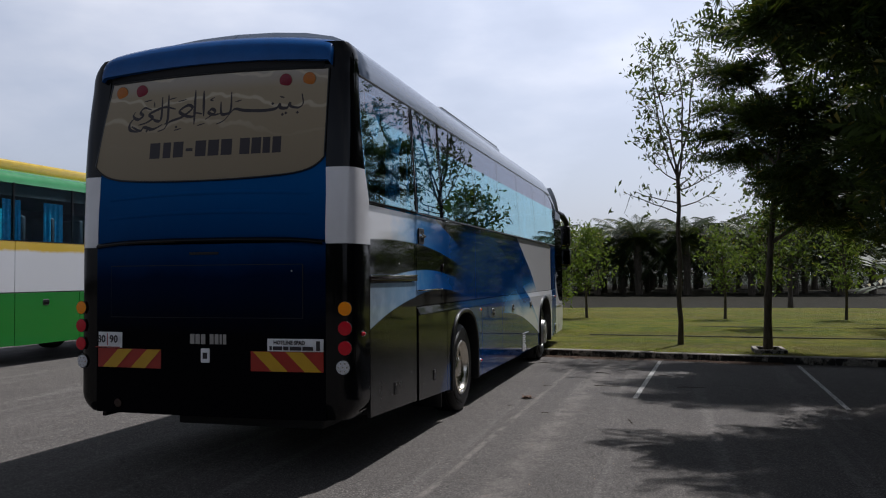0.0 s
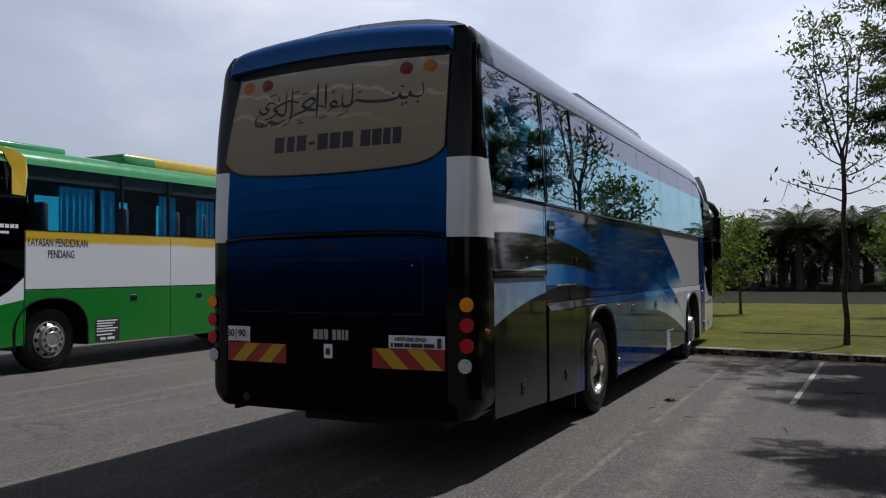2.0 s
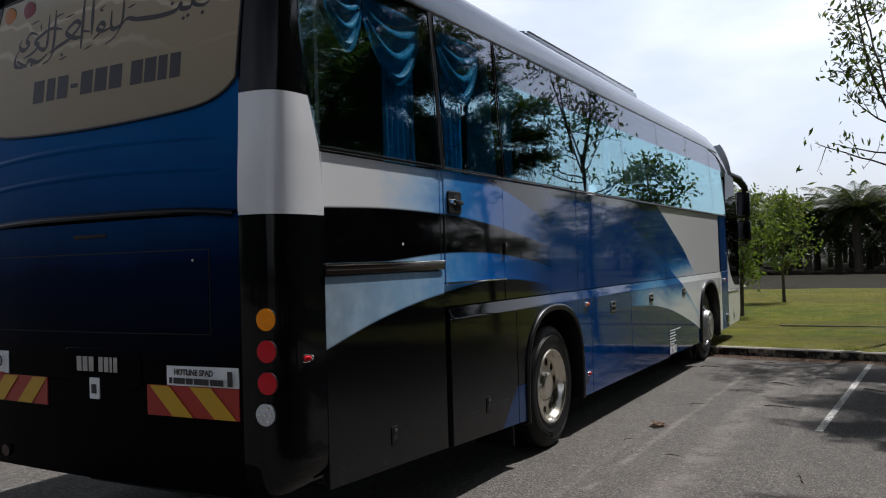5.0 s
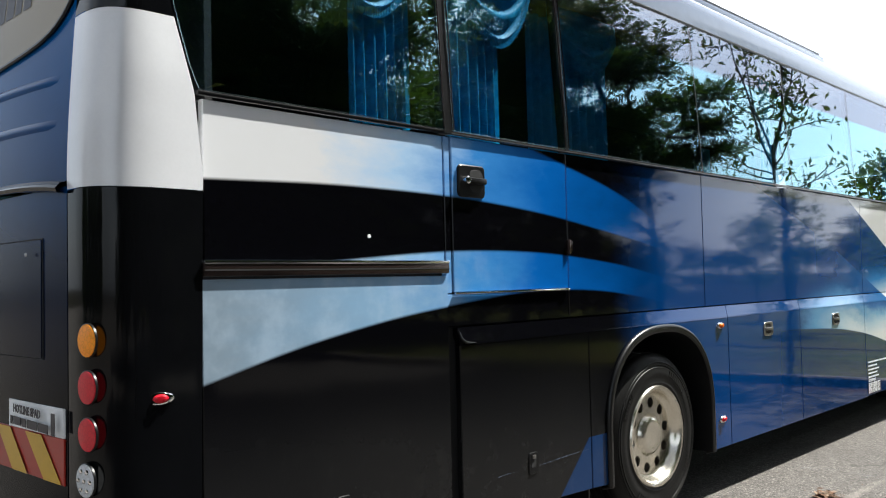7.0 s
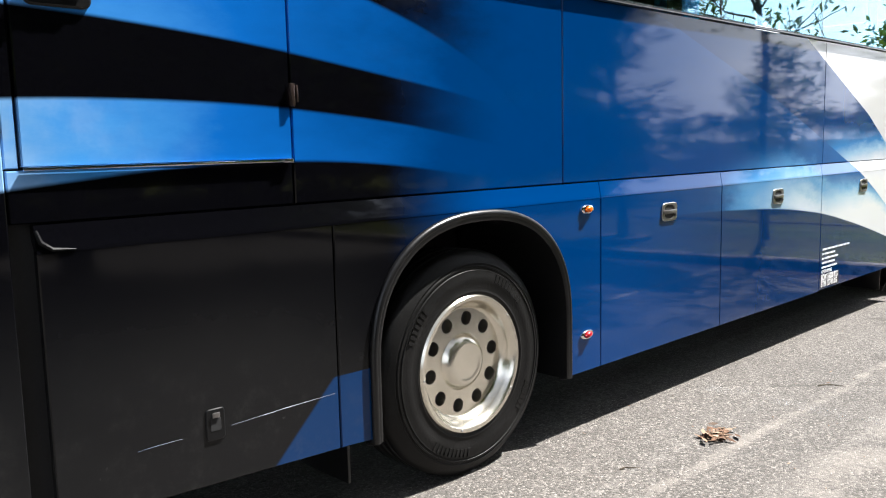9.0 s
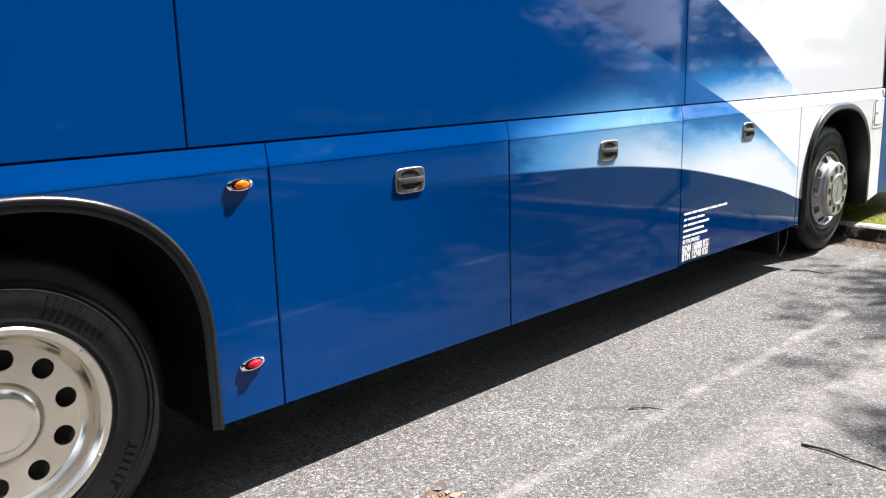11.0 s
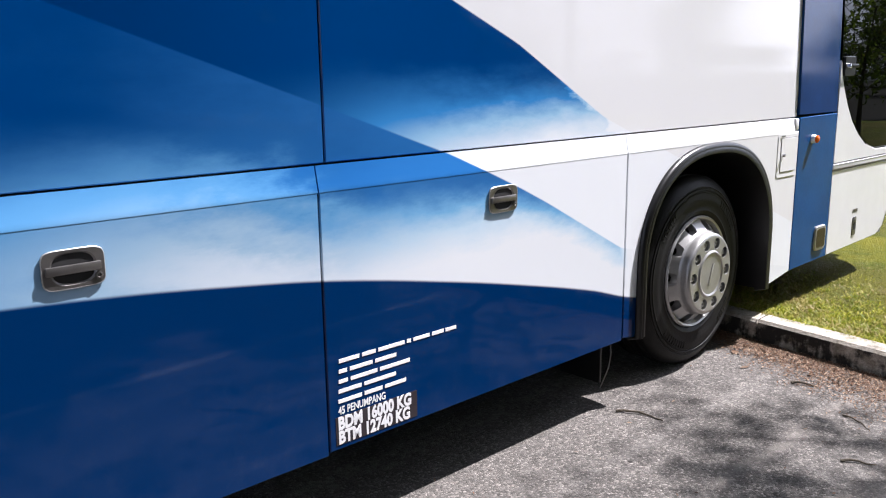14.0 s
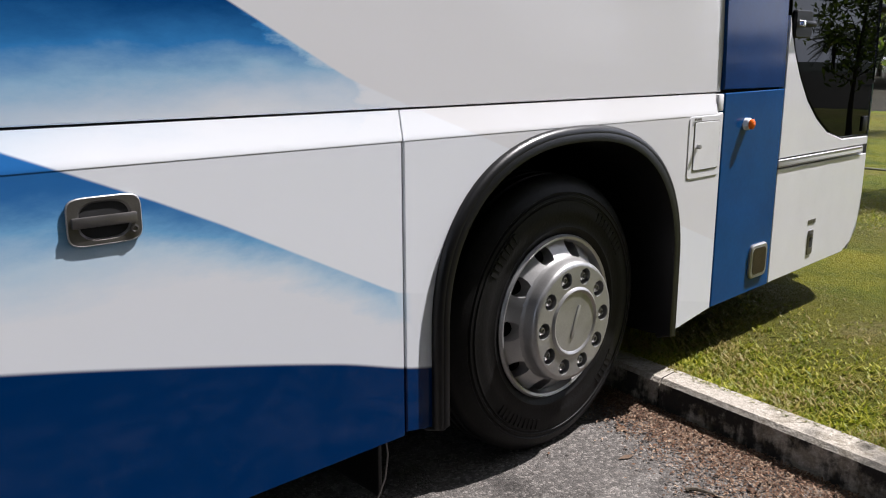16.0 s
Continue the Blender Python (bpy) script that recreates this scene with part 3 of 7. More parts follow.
def grid_surface(rows, thick=None):
    """A surface through rows of points."""
    bm = bmesh.new()
    vs = [[bm.verts.new(p) for p in r] for r in rows]
    for a, b in zip(vs, vs[1:]):
        for i in range(len(a) - 1):
            bm.faces.new((a[i], a[i + 1], b[i + 1], b[i]))
    return bm


def add_lathe(bm, profile, seg=48, m=None, start=0.0, end=2 * math.pi):
    """Turns (radius, height) pairs round the x axis; height runs along x."""
    whole = abs(end - start - 2 * math.pi) < 1e-6
    count = seg if whole else seg + 1
    rings = []
    for r, h in profile:
        ring = []
        for i in range(count):
            a = start + (end - start) * i / seg
            p = Vector((h, r * math.cos(a), r * math.sin(a)))
            ring.append(bm.verts.new(m @ p if m is not None else p))
        rings.append(ring)
    for a, b in zip(rings, rings[1:]):
        for i in range(seg):
            j = (i + 1) % count
            bm.faces.new((a[i], a[j], b[j], b[i]))
    return rings


def lathe(profile, seg=48, m=None, closed=True):
    bm = bmesh.new()
    rings = add_lathe(bm, profile, seg, m)
    if closed:
        for r, (rad, _) in zip((rings[0], rings[-1]), (profile[0], profile[-1])):
            if rad > 1e-5:
                bm.faces.new(r)
        bmesh.ops.remove_doubles(bm, verts=bm.verts, dist=1e-6)
    return bm


def add_tube(bm, path, radii, seg=8, caps=True):
    path = [Vector(p) for p in path]
    rings = []
    side = None
    for i, p in enumerate(path):
        d = (path[min(i + 1, len(path) - 1)] - path[max(i - 1, 0)]).normalized()
        ref = side if side is not None else (Vector((1, 0, 0)) if abs(d.x) < 0.9 else Vector((0, 1, 0)))
        a = (ref - d * ref.dot(d)).normalized()
        side, b = a, d.cross(a)
        r = radii[i] if isinstance(radii, (list, tuple)) else radii
        rings.append([bm.verts.new(p + (a * math.cos(t) + b * math.sin(t)) * r) for t in (2 * math.pi * k / seg for k in range(seg))])
    for a, b in zip(rings, rings[1:]):
        for k in range(seg):
            bm.faces.new((a[k], a[(k + 1) % seg], b[(k + 1) % seg], b[k]))
    if caps:
        bm.faces.new(list(reversed(rings[0])))
        bm.faces.new(rings[-1])
    return bm


def tube(path, radii, seg=8):
    return add_tube(bmesh.new(), path, radii, seg)


def rounded(u0, u1, z0, z1, r, n=5):
    """A rounded rectangle's outline."""
    out = []
    for cu, cz, a0 in ((u1 - r, z1 - r, 0), (u0 + r, z1 - r, 90), (u0 + r, z0 + r, 180), (u1 - r, z0 + r, 270)):
        out += [(cu + r * math.cos(radians(a0 + 90 * k / n)), cz + r * math.sin(radians(a0 + 90 * k / n))) for k in range(n + 1)]
    return out


def words(name, text, size, material, parent, m, squeeze=1.0, bold=0.0, align="LEFT"):
    """Lettering in the built-in font, a millimetre thick."""
    cu = bpy.data.curves.new(name, "FONT")
    cu.body, cu.size, cu.extrude, cu.offset, cu.align_x = text, size, 0.0008, bold, align
    cu.resolution_u = 3
    tmp = bpy.data.objects.new(name, cu)
    scene.collection.objects.link(tmp)
    me = bpy.data.meshes.new_from_object(tmp.evaluated_get(bpy.context.evaluated_depsgraph_get()))
    bpy.data.objects.remove(tmp)
    me.name = name
    me.materials.clear()
    me.materials.append(material)
    ob = new(name, me)
    ob.parent = parent
    ob.matrix_basis = m @ Matrix.Diagonal((squeeze, 1, 1, 1))
    return ob


ON_SIDE = Matrix(((0, 0, 1, 0), (1, 0, 0, 0), (0, 1, 0, 0), (0, 0, 0, 1)))      # letters read along +y, face +x
ON_REAR = Matrix(((1, 0, 0, 0), (0, 0, -1, 0), (0, 1, 0, 0), (0, 0, 0, 1)))     # letters read along +x, face -y


def bars(name, spans, z0, z1, place, material, parent, axis="x"):
    """Plain bars that stand in for writing: spans along the line, of one height."""
    for a, b in spans:
        bm = bmesh.new()
        if axis == "x":
            add_box(bm, place, place + 0.0015, a, b, z0, z1)
        else:
            add_box(bm, a, b, place - 0.0015, place, z0, z1)
        part(name, bm, material, parent, smooth=0)


# ---------------------------------------------------------------- coach shape
WIDTH, SILL, BELT, GUTTER = 2.56, 0.32, 2.21, 3.25


def side_x(z):
    """How far the side leans in, at height z."""
    if z < BELT:
        return 0.0
    return -0.07 * min(1.0, (z - BELT) / (GUTTER - BELT)) ** 1.4


def rear_y(z):
    if z < 1.9:
        return 0.03
    return 0.03 + 0.17 * ((z - 1.9) / 1.5) ** 1.6


def arch(yc, half, top, z_foot=SILL, z_spring=0.62, n=40):
    """Points of a wheel arch, from the rear foot over the top to the front foot."""
    pts = [(yc - half, z_foot)]
    for k in range(n + 1):
        a = math.pi * (1 - k / n)
        c, s = math.cos(a), math.sin(a)
        pts.append((yc + half * math.copysign(abs(c) ** 0.85, c), z_spring + (top - z_spring) * abs(s) ** 0.85))
    return pts + [(yc + half, z_foot)]


REAR_AXLE, FRONT_AXLE, HUB_Z, TYRE_R = 3.555, 9.735, 0.515, 0.515
REAR_ARCH, FRONT_ARCH = arch(REAR_AXLE, 0.625, 1.19), arch(FRONT_AXLE, 0.648, 1.185)


def holed_ring(r0, r1, hole, count, x, rad_hole_at, m=None, depth=0.05):
    """A flat ring with round holes, each with a short wall running in."""
    bm = bmesh.new()
    half, mid = math.pi / count, (r0 + r1) / 2
    sq = [(-1 + 0.5 * k, -1) for k in range(4)] + [(1, -1 + 0.5 * k) for k in range(4)] + [(1 - 0.5 * k, 1) for k in range(4)] + [(-1, 1 - 0.5 * k) for k in range(4)]
    for i in range(count):
        th = 2 * math.pi * i / count
        c = Vector((x, rad_hole_at * math.cos(th), rad_hole_at * math.sin(th)))
        er, et = Vector((0, math.cos(th), math.sin(th))), Vector((0, -math.sin(th), math.cos(th)))
        out, rim, inn = [], [], []
        for u, v in sq:
            a, r = th + v * half, mid + u * (r1 - r0) / 2
            out.append(bm.verts.new((x, r * math.cos(a), r * math.sin(a))))
            d = Vector((u, v)).normalized()
            p = c + (er * d.x + et * d.y) * hole
            rim.append(bm.verts.new(p))
            inn.append(bm.verts.new(p - Vector((depth, 0, 0))))
        for k in range(16):
            j = (k + 1) % 16
            bm.faces.new((out[k], out[j], rim[j], rim[k]))
            bm.faces.new((rim[k], rim[j], inn[j], inn[k]))
    bmesh.ops.remove_doubles(bm, verts=bm.verts, dist=1e-5)
    return bm


def tyre_mesh():
    R = TYRE_R
    prof = [(0.285, -0.02), (0.30, 0.0), (0.33, 0.012), (0.345, 0.008), (0.37, 0.014), (0.40, 0.016), (0.415, 0.012), (0.425, 0.013), (0.428, 0.008), (0.434, 0.008), (0.437, 0.012), (0.444, 0.011), (0.447, 0.005), (0.453, 0.005), (0.456, 0.008),
            (0.475, 0.0), (0.49, -0.008), (R - 0.010, -0.022), (R - 0.002, -0.035), (R, -0.055)]
    for k in range(4):
        h = -0.075 - 0.05 * k
        prof += [(R, h + 0.012), (R - 0.012, h + 0.009), (R - 0.012, h - 0.003), (R, h - 0.006)]
    prof += [(R - 0.002, -0.255), (R - 0.02, -0.275), (0.44, -0.29), (0.285, -0.27), (0.285, -0.02)]
    bm = bmesh.new()
    add_lathe(bm, prof, 72)
    # raised blocks of moulded sidewall marks
    for a0, n in ((0.5, 9), (2.2, 7), (3.9, 10), (5.4, 6)):
        for k in range(n):
            a = a0 + k * 0.062
            m = Matrix.Rotation(a, 4, "X") @ Matrix.Translation((0.0115, 0.40, 0))
            add_box(bm, 0.0, 0.006, -0.018, 0.018, -0.007, 0.007, m=m)
    return bm


def rear_wheel(parent, m):
    """Tyre with a polished dished cover: ten round holes, a domed hub and rivets at the lip."""
    w = new("rear_wheel")
    w.parent, w.matrix_basis = parent, m
    tagged(w, "black tyre with a polished chrome cover")
    part("tyre", tyre_mesh(), M_TYRE, w)
    part("cover_rim", lathe([(0.312, -0.012), (0.316, 0.006), (0.308, 0.016), (0.292, 0.014), (0.280, 0.004), (0.270, -0.02), (0.258, -0.046), (0.247, -0.055), (0.245, -0.0551)], 72, closed=False), M_CHROME, w, "polished dished chrome wheel cover")
    part("cover_plate", holed_ring(0.130, 0.2465, 0.033, 10, -0.055, 0.2), M_CHROME, w)
    part("hub_dome", lathe([(0.132, -0.056), (0.127, -0.050), (0.120, -0.040), (0.110, -0.030), (0.098, -0.023), (0.086, -0.021), (0.076, -0.0235), (0.070, -0.024), (0.0, -0.021)], 56), M_CHROME, w, smooth=60)
    part("wheel_disc", lathe([(0.30, -0.10), (0.29, -0.105), (0.0, -0.105)], 40), M_DARK, w)
    for k in range(5):
        a = radians(30 + 72 * k)
        part("rivet", lathe([(0.007, 0.012), (0.007, 0.016), (0.004, 0.021), (0, 0.022)], 10, Matrix.Translation((0, 0.300 * math.cos(a), 0.300 * math.sin(a)))), M_CHROME2, w)
    return w


def front_wheel(parent, m, cover=M_STEEL):
    """Tyre on a silver steel wheel with oval hand holes, a raised nut cover and ten wheel nuts."""
    w = new("front_wheel")
    w.parent, w.matrix_basis = parent, m
    tagged(w, "black tyre on a silver steel wheel")
    part("tyre", tyre_mesh(), M_TYRE, w)
    part("rim", lathe([(0.30, -0.02), (0.303, 0.006), (0.296, 0.016), (0.286, 0.012), (0.281, -0.01), (0.278, -0.04)], 64, closed=False), cover, w)
    dish = holed_ring(0.226, 0.2825, 0.036, 10, -0.02, 0.256, depth=0.05)
    for v in dish.verts:
        v.co.x += 0.95 * (0.2825 - math.hypot(v.co.y, v.co.z))
    part("hand_hole_ring", dish, cover, w)
    part("wheel_disc", lathe([(0.29, -0.08), (0.28, -0.085), (0.0, -0.085)], 40), M_DARK, w)
    part("nut_cover_wall", lathe([(0.2285, 0.030), (0.224, 0.040), (0.222, 0.046), (0.2215, 0.052), (0.2195, 0.062), (0.218, 0.078), (0.212, 0.087), (0.204, 0.0905), (0.200, 0.091)], 60, closed=False), cover, w, smooth=60)
    part("nut_cover_face", holed_ring(0.126, 0.2015, 0.0300, 10, 0.091, 0.166, depth=0.03), cover, w)
    part("hub_cap", lathe([(0.128, 0.0905), (0.122, 0.096), (0.118, 0.0985), (0.113, 0.097), (0.108, 0.093), (0.090, 0.0925), (0.0, 0.0935)], 48), cover, w)
    bm = box(0.0935, 0.0965, -0.062, 0.062, -0.008, 0.008, bevel=0.002, m=Matrix.Rotation(radians(70), 4, "X"))
    part("hub_mark", bm, cover, w)
    for k in range(10):
        a = 2 * math.pi * k / 10
        at = Matrix.Translation((0.004, 0.166 * math.cos(a), 0.166 * math.sin(a)))
        nut = part("wheel_nut", lathe([(0.022, 0.058), (0.016, 0.058), (0.016, 0.076), (0.012, 0.080), (0.009, 0.080), (0.008, 0.074), (0, 0.074)], 6, at), M_STEEL, w, smooth=25)
        part("nut_well", lathe([(0.0285, 0.0572), (0.0, 0.0572)], 16, at), M_DARK, nut)
    return w


def arch_trim(parent, pts, radius, material, name="arch_trim", grow=0.0):
    """A rubber lip round a wheel arch, its feet rolled in."""
    path = [(0.004, y, z) for y, z in pts]
    path = [(-0.05, path[0][1], path[0][2] - 0.012)] + path + [(-0.05, path[-1][1], path[-1][2] - 0.012)]
    return part(name, tube(path, [radius * 0.7] + [radius] * (len(path) - 2) + [radius * 0.7], 10), material, parent, smooth=60)


def bay_handle(parent, y, z, material, w=0.157, h=0.103):
    """Recessed bay latch: rounded plate, oval hollow shaded by a flat dark face, pull bar and a lock."""
    hd = new("bay_handle")
    hd.parent, hd.matrix_basis = parent, Matrix.Translation((0.001, y, z))
    tagged(hd, "grey cast pull handle")
    out, hole = [], []
    for k in range(48):
        c, s = math.cos(math.pi * k / 24), math.sin(math.pi * k / 24)
        out.append((w / 2 * math.copysign(abs(c) ** 0.36, c), h / 2 * math.copysign(abs(s) ** 0.36, s)))
        hole.append((0.058 * math.copysign(abs(c) ** 0.65, c), 0.001 + 0.042 * math.copysign(abs(s) ** 0.75, s)))
    bm, n = bmesh.new(), len(out)
    edge = [bm.verts.new((0.0, u, v)) for u, v in out]
    lip = [bm.verts.new((0.006, u * 0.965, v * 0.95)) for u, v in out]
    rim = [bm.verts.new((0.006, u, v)) for u, v in hole]
    pit = [bm.verts.new((0.0012, u * 0.9, v * 0.9)) for u, v in hole]
    for i in range(n):
        j = (i + 1) % n
        for a, b in ((edge, lip), (lip, rim), (rim, pit)):
            bm.faces.new((a[i], a[j], b[j], b[i]))
    part("plate", bm, material, hd)
    ring = [(0.0035, u * 0.985, v * 0.975) for u, v in out]
    part("rim", tube(ring + ring[:1], 0.0024, 6), M_STEEL, hd, smooth=60)
    # a flat dark face over the shallow pit gives the hollow's shade
    bm = bmesh.new()
    bm.faces.new([bm.verts.new((0.0016, u * 0.92, v * 0.92)) for u, v in hole])
    part("well_shade", bm, M_DARK, hd)
    part("pull_bar", box(0.004, 0.013, -0.070, 0.067, -0.0115, 0.0115, bevel=0.003), material, hd)
    part("lock", lathe([(0.010, 0.005), (0.010, 0.010), (0.006, 0.011), (0.004, 0.008), (0, 0.008)], 16, Matrix.Translation((0, 0.060, -0.026))), material, hd)
    return hd


def marker_lamp(parent, x, y, z, material, tilt=0.0, turn=0.0):
    """Oval side marker: chrome bezel and coloured lens."""
    o = new("marker_lamp")
    o.parent, o.matrix_basis = parent, Matrix.Translation((x, y, z)) @ Matrix.Rotation(turn, 4, "Z") @ Matrix.Rotation(tilt, 4, "X")
    sq = Matrix.Diagonal((1, 1, 0.46, 1))
    part("bezel", lathe([(0.052, 0.0), (0.051, 0.007), (0.044, 0.012), (0.036, 0.013), (0.034, 0.006)], 28, sq, closed=False), M_CHROME2, o)
    part("lens", lathe([(0.035, 0.006), (0.032, 0.016), (0.022, 0.022), (0.0, 0.024)], 24, Matrix.Translation((0, 0.006, 0)) @ Matrix.Diagonal((1, 0.8, 0.46, 1))), material, o)
    return o


def curtain(parent, y0, y1, z0, z1, x, folds=7, depth=0.03):
    """A hanging curtain with rounded folds."""
    rows = []
    for k in range(9):
        z = z1 + (z0 - z1) * k / 8
        row = []
        for i in range(folds * 8 + 1):
            f = i / (folds * 8)
            sway = depth * (0.5 + 0.5 * k / 8) * math.sin(2 * math.pi * folds * f + 0.5 * math.sin(9 * f))
            row.append((x + sway, y0 + (y1 - y0) * f, z))
        rows.append(row)
    return part("curtain", grid_surface(rows), M_CURTAIN, parent, smooth=180)


def swag(parent, y0, y1, z1, drop, x):
    """A draped valance: folds hanging in a bow, with a fringe."""
    rows = []
    for k in range(13):
        f = k / 12
        row = []
        for i in range(33):
            u = i / 32
            bow = math.sin(math.pi * u)
            row.append((x + 0.022 * math.sin(f * 6.2 * math.pi) * bow + 0.02 * bow, y0 + (y1 - y0) * u, z1 - drop * f * (0.18 + 0.82 * bow ** 0.8)))
        rows.append(row)
    v = part("valance", grid_surface(rows), M_CURTAIN, parent, smooth=180)
    bm = bmesh.new()
    for i in range(64):
        u = (i + 0.5) / 64
        bow = math.sin(math.pi * u)
        z = z1 - drop * (0.18 + 0.82 * bow ** 0.8)
        y = y0 + (y1 - y0) * u
        add_box(bm, x + 0.02 * bow, x + 0.02 * bow + 0.003, y - 0.004, y + 0.003, z - 0.05, z + 0.004)
    part("fringe", bm, M_CURTAIN, v)
    return v


# ---------------------------------------------------------------- the blue coach
def flat_x(d):
    return lambda u, z: d


def lean_x(d=0.0):
    return lambda u, z: side_x(z) + d


def mirrored(outline):
    return [(y, z) for y, z in reversed(outline)]


def pillar_y(z):
    """Where the rear corner pillar meets the side, at height z."""
    pts = [(0.3, 0.395), (1.0, 0.40), (1.9, 0.415), (2.2, 0.385), (2.5, 0.305), (2.8, 0.285), (3.05, 0.30), (3.3, 0.335), (3.5, 0.37)]
    for (a, p), (b, q) in zip(pts, pts[1:]):
        if z <= b:
            return p + (q - p) * (z - a) / (b - a)
    return pts[-1][1]


def corner_surface(z0, z1, flip=False, n=8, rows=14):
    """Rear corner pillar from the side round to the rear face."""
    out = []
    for k in range(rows + 1):
        z = z0 + (z1 - z0) * k / rows
        xs, yj, yr = side_x(z), pillar_y(z), rear_y(z)
        if z < 0.64:
            xs -= 0.075 * ((0.64 - z) / 0.17) ** 2.4
            yr += 0.03 * ((0.64 - z) / 0.17) ** 2.4
        if z > 3.2:
            xs -= 0.19 * max(0.0, (z - 3.33) / 0.27) ** 2.4
        row = [(xs - 0.04, yj, z)]
        for i in range(n * 2 + 1):
            a = math.pi / 2 * i / (n * 2)
            # a full corner: quarter of a rounded square, then the flat lamp column
            px = xs - 0.23 * (1 - math.cos(a) ** 0.55)
            py = yr + (yj - yr) * (1 - math.sin(a) ** 0.55)
            row.append((px, py, z))
        row.append((row[-1][0], yr + 0.02, z))
        if flip:
            row = [(-WIDTH - x - 0.065 * min(1.0, max(0.0, (zz - 2.3) / 1.0)), y, zz) for x, y, zz in row]
        out.append(row)
    return grid_surface(out)


def rear_skin(z0, z1, x0=-2.332, x1=-0.228, off=0.0, rows=10, cols=20, thick=0.03):
    """The rear face between the pillars, a little bulged, with returned edges."""
    out = []
    for k in range(rows + 1):
        z = z0 + (z1 - z0) * k / rows
        row = [(x0, rear_y(z) + thick, z)]
        for i in range(cols + 1):
            u = i / cols
            row.append((x0 + (x1 - x0) * u, skin_y(x0 + (x1 - x0) * u, z) + off, z))
        row.append((x1, rear_y(z) + thick, z))
        out.append(row)
    first = [(x, y + thick, z) for x, y, z in out[0]]
    last = [(x, y + thick, z) for x, y, z in out[-1]]
    return grid_surface([first] + out + [last])


def skin_y(x, z):
    return rear_y(z) - 0.035 * max(0.0, 1 - ((x + 1.25) / 1.05) ** 2)


def roof_rows(y0, y1, steps):
    """Roof shell: cross sections from gutter to gutter, rounded down at both ends."""
    half = [(0.0, 0.0), (-0.006, 0.06), (-0.026, 0.14), (-0.078, 0.225), (-0.16, 0.295), (-0.30, 0.35), (-0.55, 0.395), (-0.85, 0.42), (-1.21, 0.43)]
    rows = []
    for y in [y0, y0 + 0.03, y0 + 0.08, y0 + 0.16, y0 + 0.28] + [y0 + 0.45 + (y1 - y0 - 0.45) * k / steps for k in range(steps + 1)]:
        drop = 0.34 * max(0.0, (y - 10.2) / (y1 - 10.2)) ** 2.2
        tail = max(0.0, 1 - (y - y0) / 0.16)
        lift = (1 - tail ** 2.4) * (1 + 0.16 * max(0.0, 1 - y / 7.0))
        row = [(-0.07 + dx - 0.10 * tail ** 2, y, GUTTER - 0.012 + dz * lift - drop) for dx, dz in half]
        rows.append(row + [(-WIDTH - x, yy, z) for x, yy, z in reversed(row)])
    return rows


def wall_with_arches(z0, z1, y0, y1):
    out = [(y0, z0)]
    for a in (REAR_ARCH, FRONT_ARCH):
        out += [(y, max(z, z0)) for y, z in a]
    return out + [(y1, z0), (y1, z1), (y0, z1)]


coach = empty("coach", label="blue, black and white touring coach parked nose to the kerb", category="coach")

# dark core behind the skin, open at the wheels
for name, b in (("inner_frame", (-2.46, -0.045, 0.42, 2.90, 0.46, 2.19)), ("inner_frame", (-2.46, -0.045, 4.20, 9.06, 0.40, 2.19)), ("inner_frame", (-2.46, -0.045, 10.42, 11.9, 0.42, 2.19)),
                ("inner_frame", (-2.46, -0.045, 2.90, 4.20, 1.215, 2.19)), ("inner_frame", (-2.46, -0.045, 9.06, 10.42, 1.215, 2.19)), ("axle_box", (-1.70, -0.80, 2.90, 10.42, 0.38, 1.215)),
                ("engine_sump", (-1.68, -0.35, 0.25, 2.4, 0.36, 0.47))):
    part(name, box(*b, bevel=0.01, seg=1), M_DARK, coach)


def side_panel(name, outline, d=0.0, material=M_LIVERY, label="", bevel=0.005, thick=0.03):
    return part(name, sheet(outline, flat_x(d), thick, bevel), material, coach, label, smooth=30)


def rect(y0, y1, z0, z1):
    return [(y0, z0), (y1, z0), (y1, z1), (y0, z1)]


# lower bays
engine_door = side_panel("engine_door", [(0.405, 0.44), (1.652, 0.395), (1.652, 1.535), (0.405, 1.535)])
lower_rear = side_panel("skirt_panel", [(1.722, 0.385), (2.757, 0.345), (2.757, 1.213), (1.722, 1.213)])
rear_arch_panel = side_panel("rear_arch_panel", [(2.763, 0.345), (2.93, 0.335)] + REAR_ARCH[1:] + [(4.4545, SILL), (4.4545, 1.213), (2.763, 1.213)])
bay_a = side_panel("luggage_bay_door", rect(4.4595, 5.7375, SILL, 1.213))
bay_b = side_panel("luggage_bay_door", rect(5.7425, 7.2875, SILL, 1.213))
bay_c = side_panel("luggage_bay_door", rect(7.2925, 8.958, SILL + 0.01, 1.213))
front_arch_panel = side_panel("front_arch_panel", [(8.964, 0.34)] + FRONT_ARCH + [(10.705, 0.365), (10.705, 1.213), (8.964, 1.213)])

# bright bevel above the bays
for y0, y1 in ((1.722, 4.4545), (4.4595, 5.7375), (5.7425, 7.2875), (7.2925, 8.958), (8.964, 10.655)):
    rows = [[(-0.02, y, 1.2065) for y in (y0, y1)], [(0.0008, y, 1.2065) for y in (y0, y1)], [(0.0004, y, 1.2135) for y in (y0, y1)], [(-0.0024, y, 1.224) for y in (y0, y1)], [(-0.015, y, 1.290) for y in (y0, y1)], [(-0.07, y, 1.290) for y in (y0, y1)]]
    bm = grid_surface(rows)
    for i in (0, 1):
        bm.faces.new([v for v in bm.verts if abs(v.co.y - (y0, y1)[i]) < 1e-6])
    part("bevel_strip", bm, M_LIVERY, coach, smooth=20)
